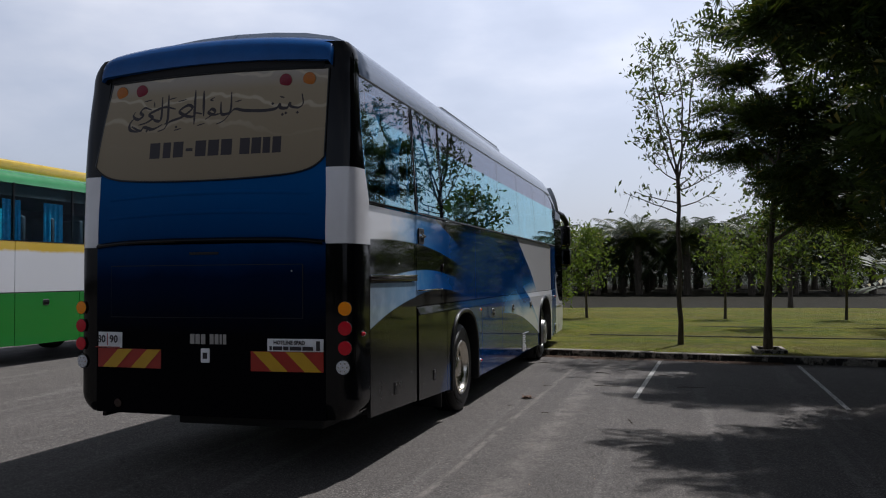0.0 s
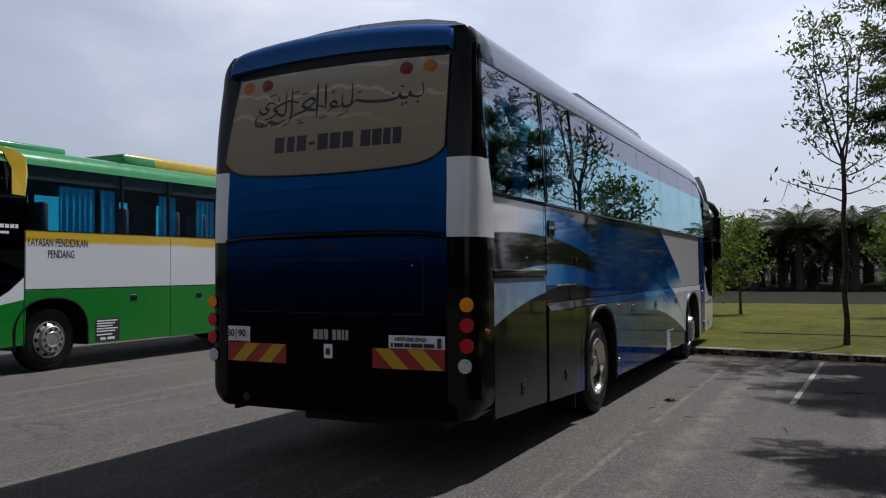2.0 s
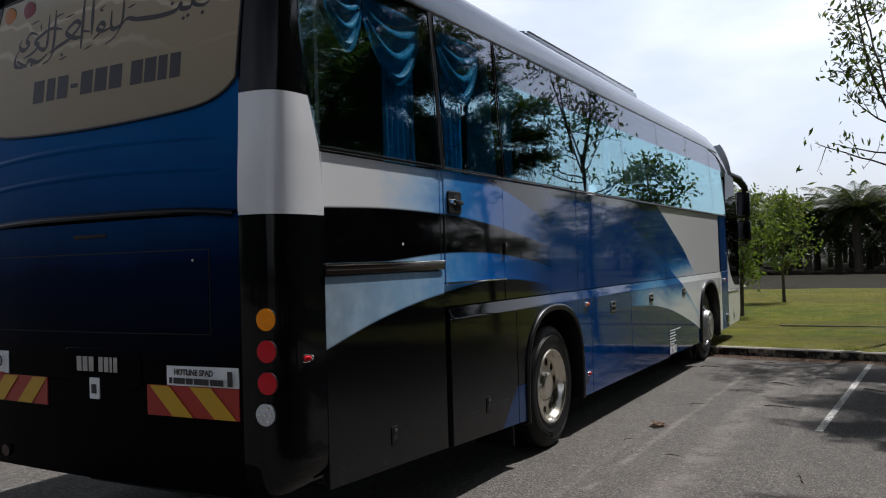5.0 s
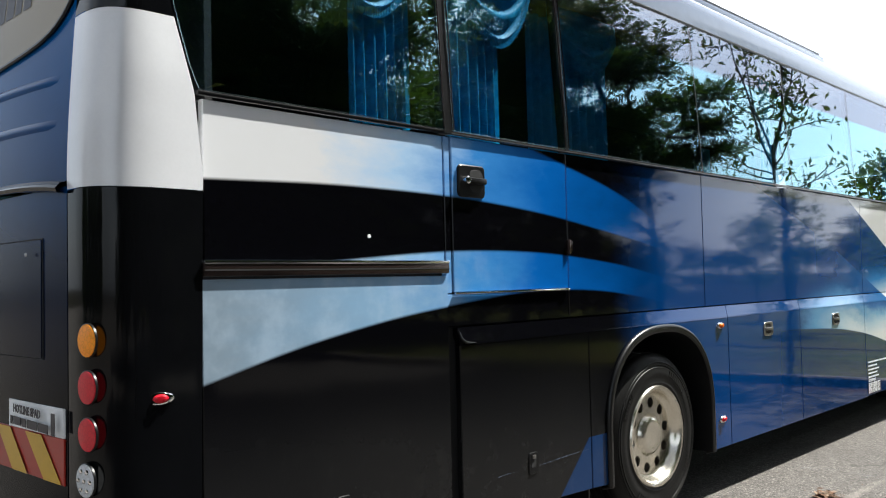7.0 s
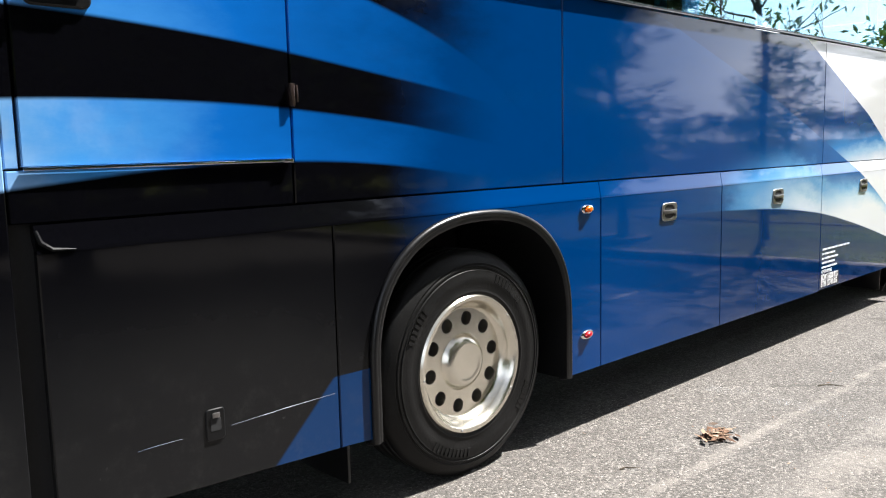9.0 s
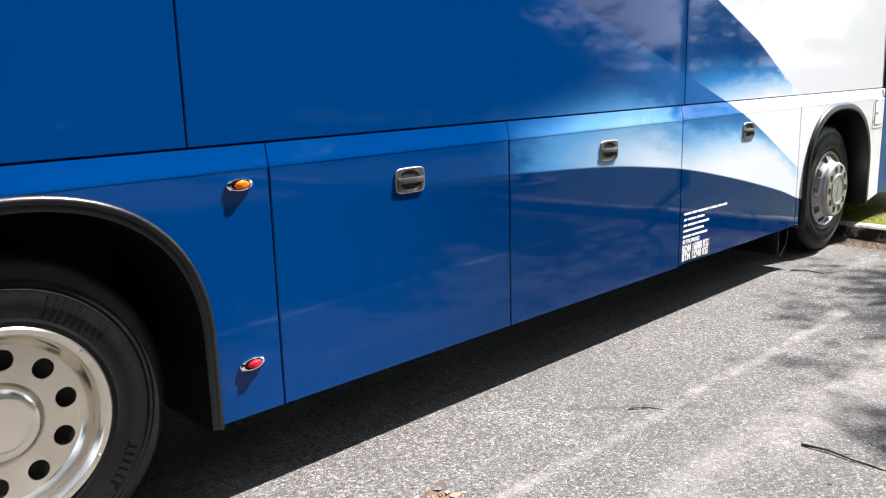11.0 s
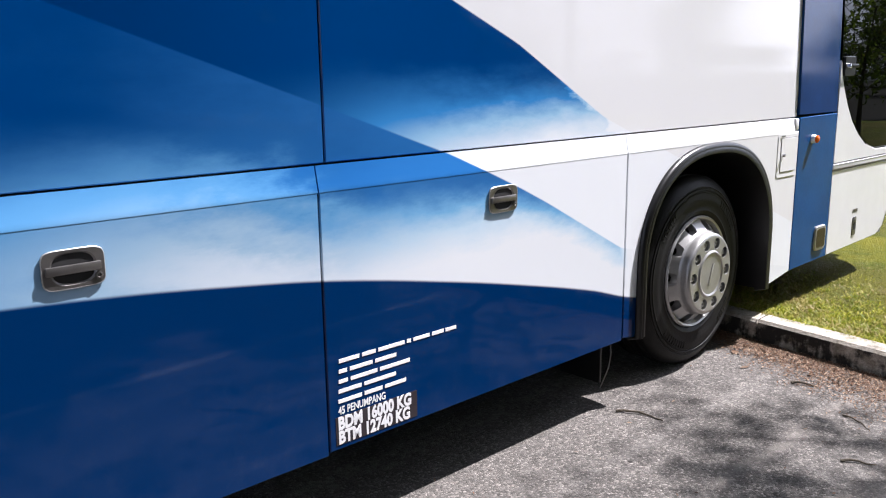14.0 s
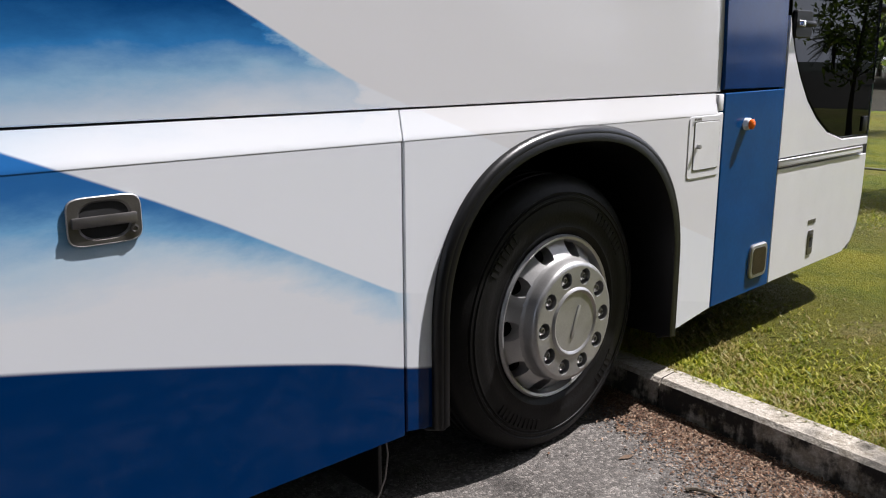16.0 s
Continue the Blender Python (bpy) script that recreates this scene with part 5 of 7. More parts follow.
side_panel("door_panel", [(11.25, 0.975), (12.305, 0.975), (12.305, 1.020), (11.96, 1.024), (11.76, 1.07), (11.62, 1.145), (11.50, 1.235), (11.40, 1.345), (11.32, 1.46), (11.27, 1.56), (11.25, 1.62)], -0.001, M_WHITEPAINT, "white door panel under the glass")
door = side_panel("door_glass", [(11.262, 1.63), (11.33, 1.465), (11.41, 1.352), (11.51, 1.245), (11.63, 1.155), (11.77, 1.08), (11.94, 1.034), (12.305, 1.030), (12.28, 1.6), (12.16, 2.5), (12.04, 2.9), (11.30, 2.95), (11.20, 2.2)], -0.005, M_DOORGLASS, "smoked black door glass", 0.003, 0.01)
trim = part("door_moulding", box(-0.01, 0.006, 11.245, 12.24, 0.932, 0.97, bevel=0.006), M_WHITEPAINT, coach)
for z in (0.936, 0.962):
    part("moulding_line", box(0.0, 0.0078, 11.25, 12.23, z, z + 0.004), M_HANDLE, trim)

# front mirror
mirror = new("mirror")
mirror.parent = coach
tagged(mirror, "black hanging wing mirror on a curved arm")
part("arm", tube([(-0.40, 12.30, 2.92), (-0.30, 12.52, 3.00), (-0.20, 12.80, 3.01), (-0.10, 13.12, 2.96), (-0.04, 13.34, 2.84), (-0.02, 13.42, 2.70), (-0.02, 13.42, 2.2), (-0.02, 13.40, 1.84), (-0.05, 13.32, 1.74)], [0.05, 0.07, 0.075, 0.072, 0.065, 0.055, 0.04, 0.032, 0.028], 12), M_TRIM, mirror, smooth=60)
part("inner_arm", tube([(-0.27, 12.62, 2.96), (-0.27, 12.66, 2.6), (-0.28, 12.68, 2.1), (-0.28, 12.70, 1.84), (-0.26, 12.76, 1.745), (-0.18, 12.98, 1.715), (-0.05, 13.32, 1.74)], [0.04, 0.035, 0.03, 0.028, 0.028, 0.028, 0.028], 10), M_TRIM, mirror, smooth=60)
part("main_housing", box(-0.20, 0.06, 13.28, 13.44, 2.24, 2.74, bevel=0.05, seg=4), M_TRIM, mirror, smooth=60)
part("mirror_glass", box(-0.175, 0.035, 13.272, 13.278, 2.28, 2.70, bevel=0.002, seg=1), M_CHROME2, mirror)
part("lower_housing", box(-0.20, 0.06, 13.28, 13.43, 1.80, 2.20, bevel=0.045, seg=4), M_TRIM, mirror, smooth=60)
part("lower_mirror_glass", box(-0.175, 0.035, 13.272, 13.278, 1.84, 2.16, bevel=0.002, seg=1), M_CHROME2, mirror)

# arches and wheels
arch_trim(coach, REAR_ARCH, 0.018, M_RUBBER)
rows = [[(d, REAR_AXLE + (y - REAR_AXLE) * s, HUB_Z + (z - HUB_Z) * s if z > 0.4 else z) for y, z in REAR_ARCH] for d, s in ((0.012, 1.012), (0.020, 0.985), (0.012, 0.955), (-0.08, 0.945), (-0.5, 0.945))]
part("wheel_arch", grid_surface(rows), M_RUBBER, coach, "black rubber wheel arch", smooth=60)
arch_trim(coach, FRONT_ARCH, 0.024, M_RUBBER)
rows = [[(d, FRONT_AXLE + (y - FRONT_AXLE) * s, HUB_Z + (z - HUB_Z) * s if z > 0.4 else z) for y, z in FRONT_ARCH] for d, s in ((0.010, 1.018), (0.028, 0.995), (0.024, 0.955), (-0.08, 0.935), (-0.5, 0.935))]
part("wheel_arch", grid_surface(rows), M_RUBBER, coach, "thick black rubber wheel arch", smooth=60)
rear_wheel(coach, Matrix.Translation((-0.045, REAR_AXLE - 0.03, HUB_Z)) @ Matrix.Rotation(radians(9), 4, "X"))
front_wheel(coach, Matrix.Translation((-0.085, FRONT_AXLE + 0.01, HUB_Z)) @ Matrix.Rotation(radians(0), 4, "X"))
turned = Matrix.Rotation(math.pi, 4, "Z")
rear_wheel(coach, Matrix.Translation((-WIDTH + 0.075, REAR_AXLE, HUB_Z)) @ turned)
front_wheel(coach, Matrix.Translation((-WIDTH + 0.085, FRONT_AXLE, HUB_Z)) @ turned)
part("mudflap", box(-0.44, -0.10, 8.93, 8.945, 0.10, 0.42, bevel=0.004), M_RUBBER, coach)
part("mudflap", box(-0.44, -0.10, 2.86, 2.875, 0.14, 0.46, bevel=0.004), M_RUBBER, coach)
part("loose_wire", tube([(-0.03, 8.90, 0.36), (-0.02, 8.905, 0.28), (-0.03, 8.90, 0.20), (-0.06, 8.88, 0.10)], 0.003, 6), M_HANDLE, coach)

# latches, lamps and fittings on the side
bay_handle(bay_a, 5.12, 1.09, M_HANDLE)
bay_handle(bay_b, 6.535, 1.095, M_HANDLE)
bay_handle(bay_c, 8.135, 1.095, M_HANDLE)
marker_lamp(rear_arch_panel, 0.0, 4.335, 1.158, M_ORANGE)
marker_lamp(rear_arch_panel, 0.0, 4.33, 0.515, M_RED, radians(4))
marker_lamp(coach, -0.012, 0.245, 1.135, M_RED, 0, radians(-14))
cap = new("front_marker")
cap.parent, cap.matrix_basis = column_lo, Matrix.Translation((0.0, 10.90, 1.155))
part("socket", lathe([(0.026, 0.0), (0.026, 0.018), (0.022, 0.024)], 20, closed=False), M_STICKER, cap)
part("lens", lathe([(0.022, 0.020), (0.022, 0.034), (0.012, 0.040), (0, 0.041)], 20), M_ORANGE, cap)

exit_handle = new("exit_handle")
exit_handle.parent, exit_handle.matrix_basis = exit_door, Matrix.Translation((-0.013, 1.835, 1.985))
tagged(exit_handle, "black recessed door handle with a chrome lock")
part("plate", sheet(rounded(-0.095, 0.095, -0.078, 0.078, 0.025), flat_x(0.012), 0.014, 0.006), M_TRIM, exit_handle)
# dark sheet laid on the plate in place of a shaded hollow
part("well_shade", sheet(rounded(-0.02, 0.075, -0.055, 0.055, 0.03), flat_x(0.0135), 0.002, 0.001), M_DARK, exit_handle)
part("grip", box(0.010, 0.034, -0.07, 0.085, -0.014, 0.016, bevel=0.007), M_TRIM, exit_handle)
part("lock", lathe([(0.020, 0.012), (0.018, 0.040), (0.012, 0.044), (0, 0.044)], 20, Matrix.Translation((0, -0.055, 0.002))), M_CHROME2, exit_handle)

door_handle = new("door_handle")
door_handle.parent, door_handle.matrix_basis = door, Matrix.Translation((-0.004, 11.37, 1.585))
tagged(door_handle, "black door handle with a chrome lock")
part("plate", sheet(rounded(-0.085, 0.085, -0.062, 0.062, 0.02), flat_x(0.012), 0.014, 0.005), M_TRIM, door_handle)
part("grip", box(0.010, 0.032, -0.05, 0.09, -0.010, 0.014, bevel=0.006), M_TRIM, door_handle)
part("lock", lathe([(0.017, 0.012), (0.015, 0.034), (0, 0.036)], 18, Matrix.Translation((0, -0.045, 0.0))), M_CHROME2, door_handle)


def flush_latch(parent, y, z, w=0.07, h=0.11):
    o = new("flush_latch")
    o.parent, o.matrix_basis = parent, Matrix.Translation((0.0, y, z))
    part("plate", sheet(rounded(-w / 2, w / 2, -h / 2, h / 2, 0.012, 3), flat_x(0.005), 0.006, 0.003), M_HANDLE if parent is door_low else M_TRIM, o)
    part("slot", sheet(rounded(-w * 0.28, w * 0.28, -h * 0.2, h * 0.2, 0.006, 2), flat_x(0.0062), 0.002, 0.0005), M_DARK, o)
    part("catch", box(0.008, 0.012, -w * 0.2, w * 0.2, h * 0.22, h * 0.38, bevel=0.002), M_HANDLE, o)
    return o


flush_latch(lower_rear, 2.24, 0.575)
flush_latch(engine_door, 1.02, 0.60)
flush_latch(door_low, 11.675, 0.515, 0.06, 0.13)
part("glass_hinge", box(-0.006, 0.004, 12.20, 12.27, 1.05, 1.13, bevel=0.004), M_TRIM, door)
bars("latch_mark", [(11.635, 11.66), (11.665, 11.69), (11.695, 11.72)], 0.612, 0.634, 0.001, M_HANDLE, door_low)
ring = part("pocket_frame", sheet(rounded(11.03, 11.19, 0.435, 0.595, 0.03), flat_x(0.012), 0.012, 0.006), M_STEEL, column_lo, "steel framed pocket")
part("pocket", sheet(rounded(11.048, 11.172, 0.453, 0.577, 0.022), flat_x(0.0135), 0.002, 0.0005), M_BROWNRAIL, ring)
filler = part("filler_flap", sheet(rounded(10.44, 10.69, 0.955, 1.205, 0.02), flat_x(0.003), 0.004, 0.002), M_WHITEPAINT, front_arch_panel, "small white filler flap")
part("flap_joint", sheet(rounded(10.475, 10.675, 0.985, 1.185, 0.012), flat_x(0.0042), 0.002, 0.0005), M_HANDLE, filler)
part("flap_door", sheet(rounded(10.479, 10.671, 0.989, 1.181, 0.010), flat_x(0.0062), 0.004, 0.001), M_WHITEPAINT, filler)
part("flap_lock", lathe([(0.010, 0.009), (0.009, 0.022), (0, 0.023)], 14, Matrix.Translation((0, 10.50, 1.085))), M_STEEL, filler)
for y0, y1, z0, z1 in ((1.971, 2.122, 0.553, 0.554), (2.30, 2.74, 0.555, 0.567)):
    part("scratch", tube([(0.0, y0, z0), (0.0003, (y0 + y1) / 2, (z0 + z1) / 2 + 0.002), (0.0, y1, z1)], [0.0003, 0.0006, 0.0002], 4), M_ROOF, lower_rear)
bars("flap_mark", [(10.47, 10.485), (10.49, 10.52)], 1.188, 1.198, 0.006, M_HANDLE, filler)
part("paint_chip", sheet(rounded(1.188, 1.206, 1.70, 1.716, 0.006, 3), flat_x(-0.0165), 0.001, 0.0004), M_WHITEINK, upper_rear)

# lettering low on the side
block = new("side_lettering")
block.parent = bay_c
def line_of_bars(name, z, spans):
    for span in spans:
        bars(name, [span], z + 0.006, z + 0.0195, 0.0, M_STICKER, block)
line_of_bars("company_bar", 0.628, [(7.340, 7.425), (7.437, 7.495), (7.507, 7.625), (7.637, 7.655), (7.667, 7.745), (7.757, 7.815), (7.825, 7.879)])
for z, sp in ((0.592, [(7.338, 7.372), (7.384, 7.48), (7.492, 7.586)]), (0.557, [(7.336, 7.374), (7.386, 7.50), (7.512, 7.648)]), (0.523, [(7.334, 7.43), (7.442, 7.582)]), (0.488, [(7.332, 7.43), (7.442, 7.52), (7.532, 7.628)])):
    line_of_bars("address_bar", z, sp)
words("seats_line", "45 PENUMPANG", 0.038, M_WHITEINK, block, Matrix.Translation((0.0005, 7.330, 0.455)) @ ON_SIDE, 0.74, 0.0006)
for t, z in (("BDM 16000 KG", 0.402), ("BTM 12740 KG", 0.352)):
    part("plate", box(0.0, 0.0012, 7.318, 7.678, z - 0.005, z + 0.0445), M_INK, block)
    words("weight_line", t, 0.062, M_WHITEINK, block, Matrix.Translation((0.0015, 7.326, z)) @ ON_SIDE, 0.80, 0.0026)

# far side of the coach
part("far_side_skirt", sheet(mirrored(wall_with_arches(0.36, 1.30, 0.405, 11.955)), flat_x(-WIDTH), -0.03, 0.004), M_BLACK, coach, smooth=30)
part("far_side_panel", sheet(mirrored(rect(0.405, 11.955, 1.305, 2.20)), flat_x(-WIDTH + 0.008), -0.03, 0.004), M_LIVERY, coach, smooth=30)


# ---------------------------------------------------------------- ground
def kerb_y(x):
    """The parking bay's kerb runs a little askew of the coach."""
    return 10.33 - 0.145 * x


def flat_quad(name, pts, z, material, **tags):
    bm = bmesh.new()
    bm.faces.new([bm.verts.new((x, y, z)) for x, y in pts])
    return tagged(part(name, bm, material, smooth=0), kind="structure", **tags)


L, R = -60.0, 60.0
flat_quad("ground", [(-900, -900), (900, -900), (900, 1400), (-900, 1400)], -0.06, M_SCRUB, label="dull scrub ground, coloured dark as in palm shade, reaching the horizon", category="ground")
flat_quad("road", [(L, -60), (R, -60), (R, kerb_y(R) + 0.05), (L, kerb_y(L) + 0.05)], 0.0, M_ASPHALT, label="sun-bleached grey asphalt of the coach park", category="asphalt")
flat_quad("far_field", [(-700, 125), (700, 125), (700, 1200), (-700, 1200)], -0.04, M_FIELD, label="dull green field beyond the palms", category="field")
rows = []
for k in range(41):
    f = (k / 40) ** 1.6
    row = []
    for i in range(61):
        x = L + (R - L) * i / 60
        y = kerb_y(x) + 0.10 + (31.5 + 0.03 * x - kerb_y(x)) * f
        row.append((x, y, 0.118 + (0.05 * noise.noise((x * 0.3, y * 0.3, 0)) + 0.03) * min(1, f * 8) + (0 if f < 1 else -0.15)))
    rows.append(row)
tagged(part("lawn", grid_surface(rows), M_LAWN, smooth=180), "mown yellow-green grass lawn behind the kerb", "lawn", kind="structure")

# kerb stones
x = -14.0
k = 0
kerb_run = empty("kerb", label="stained concrete kerb along the parking bays", category="kerb", kind="structure")
while x < 16:
    w = 2.0
    a, b = x, x + w
    bm = bmesh.new()
    v = []
    for xx in (a + 0.004, b - 0.004):
        y = kerb_y(xx)
        for yy, zz in ((y, -0.05), (y + 0.008, 0.115), (y + 0.025, 0.132), (y + 0.14, 0.136), (y + 0.15, -0.05)):
            v.append(bm.verts.new((xx, yy, zz + 0.003 * math.sin(k * 2.1))))
    for i in range(4):
        bm.faces.new((v[i], v[i + 1], v[i + 6], v[i + 5]))
    bm.faces.new(v[:5]), bm.faces.new(list(reversed(v[5:])))
    part("kerb_stone", bm, M_KERB, kerb_run, smooth=40)
    x += w
    k += 1

# worn bay lines
for pts in ([(1.85, 4.95), (1.915, 4.95), (2.15, 9.75), (2.085, 9.75)], [(4.29, 4.6), (4.35, 4.6), (4.45, 9.4), (4.39, 9.4)], [(-6.0, 5.2), (-5.9, 5.2), (-5.8, 10.6), (-5.9, 10.6)]):
    flat_quad("bay_line", pts, 0.004, M_ROADPAINT, label="worn white parking bay line", category="road marking")


M_FAINT = faint_paint()
flat_quad("bay_line", [(0.02, 5.37), (1.62, 5.36), (1.62, 5.52), (0.02, 5.53)], 0.004, M_FAINT, label="almost worn away pale line across the bay", category="road marking")


# ---------------------------------------------------------------- plants
def mesh_part(name, verts, faces, material, parent, label=""):
    me = bpy.data.meshes.new(name)
    me.from_pydata(verts, [], faces)
    me.materials.append(material)
    o = new(name, me)
    o.parent = parent
    if label:
        tagged(o, label)
    return o


def leaf_quads(rng, centers, size, spread, per, up=0.3, slim=0.42):
    """Many small pointed leaves scattered round centres."""
    n = len(centers) * per
    c = np.repeat(np.array(centers), per, axis=0) + rng.normal(0, 1, (n, 3)) * spread
    d = rng.normal(0, 1, (n, 3))
    d[:, 2] -= up
    d /= np.linalg.norm(d, axis=1)[:, None]
    s = np.cross(d, rng.normal(0, 1, (n, 3)))
    s /= np.linalg.norm(s, axis=1)[:, None] + 1e-9
    ln = size * rng.uniform(0.6, 1.3, (n, 1))
    v = np.stack([c - d * ln * 0.5, c + s * ln * slim * 0.5, c + d * ln * 0.5, c - s * ln * slim * 0.5], 1).reshape(-1, 3)
    f = np.arange(n * 4).reshape(-1, 4)
    return v, f


def feather_quads(rng, centers, dirs, length, pairs=11):
    """Feather leaves: leaflets set in two rows along a drooping stalk."""
    c, d = np.array(centers), np.array(dirs)
    n = len(c)
    d = d / (np.linalg.norm(d, axis=1)[:, None] + 1e-9)
    side = np.cross(d, np.array((0.0, 0.0, 1.0)) + rng.normal(0, 0.55, (n, 3)))
    side /= np.linalg.norm(side, axis=1)[:, None] + 1e-9
    ln = (length * rng.uniform(0.7, 1.25, n))[:, None]
    quads = []
    for k in range(pairs):
        f = (k + 0.6) / pairs
        p = c + d * ln * f
        p[:, 2] -= 0.22 * ln[:, 0] * f * f
        w = ln * 0.36 * math.sin(math.pi * min(0.97, 0.18 + 0.8 * f))
        t = d * ln / pairs * 0.42
        for sg in (1, -1):
            o = side * sg * 0.9 + d * 0.42
            o[:, 2] += -0.12 + rng.normal(0, 0.25, n)
            o /= np.linalg.norm(o, axis=1)[:, None]
            quads.append(np.stack([p - t, p + o * w * 0.5 - t * 0.9, p + o * w, p + o * w * 0.5 + t * 0.9], 1))
    v = np.concatenate(quads).reshape(-1, 3)
    return v, np.arange(len(v)).reshape(-1, 4)


def limb(bm, rng, start, way, length, r0, r1, sag=0.0, n=6, seg=7):
    p, d = Vector(start), Vector(way).normalized()
    pts = [p.copy()]
    for k in range(n):
        d = (d + Vector(rng.normal(0, 0.10, 3)) + Vector((0, 0, sag / n))).normalized()
        p = p + d * length / n
        pts.append(p.copy())
    add_tube(bm, pts, [r0 + (r1 - r0) * k / n for k in range(n + 1)], seg, caps=False)
    return pts


M_LEAF_A = foliage("slender_tree_leaves", (0.016, 0.032, 0.008), (0.065, 0.095, 0.024), 0.28)
M_LEAF_B = foliage("young_tree_leaves", (0.035, 0.070, 0.012), (0.13, 0.18, 0.035), 0.40)
M_LEAF_C = foliage("shade_tree_leaves", (0.008, 0.018, 0.005), (0.045, 0.075, 0.014), 0.18)
M_PALM = foliage("palm_leaves", (0.008, 0.018, 0.007), (0.032, 0.050, 0.020), 0.10)
M_BLADE = foliage("grass_blades", (0.085, 0.115, 0.003), (0.40, 0.375, 0.014), 0.38, 0.85)


def slender_tree(seed, x, y, z, height, r, bare, width, leaf, per, material, label, branches=26, group=""):
    """Young street tree: straight stem, thin rising branches, loose leaf sprays."""
    rng = np.random.default_rng(seed)
    t = empty("tree", Matrix.Translation((x, y, z)), label=label, category="tree", group=group)
    bm = bmesh.new()
    stem = []
    for k in range(13):
        f = k / 12
        stem.append(Vector((0.10 * math.sin(3 * f + seed) * f, 0.08 * math.sin(4 * f + 2 * seed) * f, height * f * 0.97 - 0.1)))
    add_tube(bm, stem, [r * (1.25 if k == 0 else 1) * (1 - 0.85 * k / 12) + 0.006 for k in range(13)], 10)
    sprays = []
    for b in range(branches):
        f = bare + (1 - bare) * (b + 0.5) / branches * 0.97
        base = stem[min(11, int(f * 12))].lerp(stem[min(12, int(f * 12) + 1)], f * 12 % 1)
        a = b * 2.4 + rng.uniform(-0.5, 0.5)
        env = math.sin(math.pi * min(1, max(0.08, (f - bare) / (1 - bare) * 0.86 + 0.10))) ** 0.7
        ln = width * env * rng.uniform(0.65, 1.1)
        pts = limb(bm, rng, base, (math.cos(a), math.sin(a), rng.uniform(0.15, 0.8)), ln, r * 0.33 * (1.1 - f), 0.006, 0.1, 5, 5)
        for q in range(3):
            k = rng.integers(2, 6)
            tw = limb(bm, rng, pts[k - 1], (rng.normal(), rng.normal(), 0.25), ln * 0.42, 0.008, 0.003, 0, 3, 4)
            sprays += [tuple(tw[-1]), tuple(tw[2])]
        sprays += [tuple(p) for p in pts[2:]]
    part("trunk", bm, M_BARK, t, smooth=60)
    v, f = leaf_quads(rng, [sprays[i] for i in rng.permutation(len(sprays))[: int(len(sprays) * 0.62)]], leaf, leaf * 0.95, int(per * 1.6))
    mesh_part("crown", v.tolist(), f.tolist(), material, t)
    return t


def feather_tree(seed, x, y, z, height, r, lean, clumps, label, leaf=0.44, per=46):
    """Spreading shade tree: trunk, limbs reaching into each leafy layer, dense feather leaves. clumps: centre, half sizes and weight of each layer."""
    rng = np.random.default_rng(seed)
    t = empty("tree", Matrix.Translation((x, y, z)), label=label, category="tree", group="shade trees")
    bm = bmesh.new()
    stem = [Vector((lean[0] * f * f, lean[1] * f * f, height * f - 0.1)) for f in (k / 10 for k in range(11))]
    add_tube(bm, stem, [r * (1.35 if k == 0 else 1.0) * (1 - 0.085 * k) for k in range(11)], 12)
    cs, ds = [], []
    for (cx, cy, cz), (sx, sy, sz), weight in clumps:
        goal = Vector((cx, cy, cz))
        base = min(stem[3:], key=lambda p: (p - goal).length + 1.2 * max(0.0, p.z - cz + 0.6))
        way = goal - base
        pts = [base + way * f + Vector((0, 0, 0.12 * way.length * math.sin(math.pi * f))) + Vector(rng.normal(0, 0.05, 3)) * (1 if 0 < f < 1 else 0) for f in (k / 6 for k in range(7))]
        add_tube(bm, pts, [r * 0.45 * (1 - 0.13 * k) + 0.008 for k in range(7)], 7, caps=False)
        for q in range(int(16 * weight)):
            u = rng.normal(0, 1, 3)
            u = u / np.linalg.norm(u) * rng.uniform(0.35, 1.0) ** 0.5
            tip = goal + Vector((u[0] * sx, u[1] * sy, u[2] * sz))
            root = pts[rng.integers(3, 7)]
            mid = root.lerp(tip, 0.5) + Vector((0, 0, 0.12))
            add_tube(bm, [root, mid, tip], [0.022, 0.014, 0.005], 5, caps=False)
            out = Vector((u[0], u[1], 0.0))
            for _ in range(per):
                f = rng.uniform(0.35, 1.08)
                p = root.lerp(tip, f) + Vector(rng.normal(0, 1, 3) * np.array((sx, sy, sz * 0.6)) * 0.20)
                cs.append(tuple(p))
                ds.append((out.x * 0.7 + rng.normal(0, 0.6), out.y * 0.7 + rng.normal(0, 0.6), rng.normal(0.15, 0.3)))
    part("trunk", bm, M_BARK, t, smooth=60)
    v, f = feather_quads(rng, cs, ds, leaf, 9)
    mesh_part("crown", v.tolist(), f.tolist(), M_LEAF_C, t)
    return t


LAWN_Z = 0.13


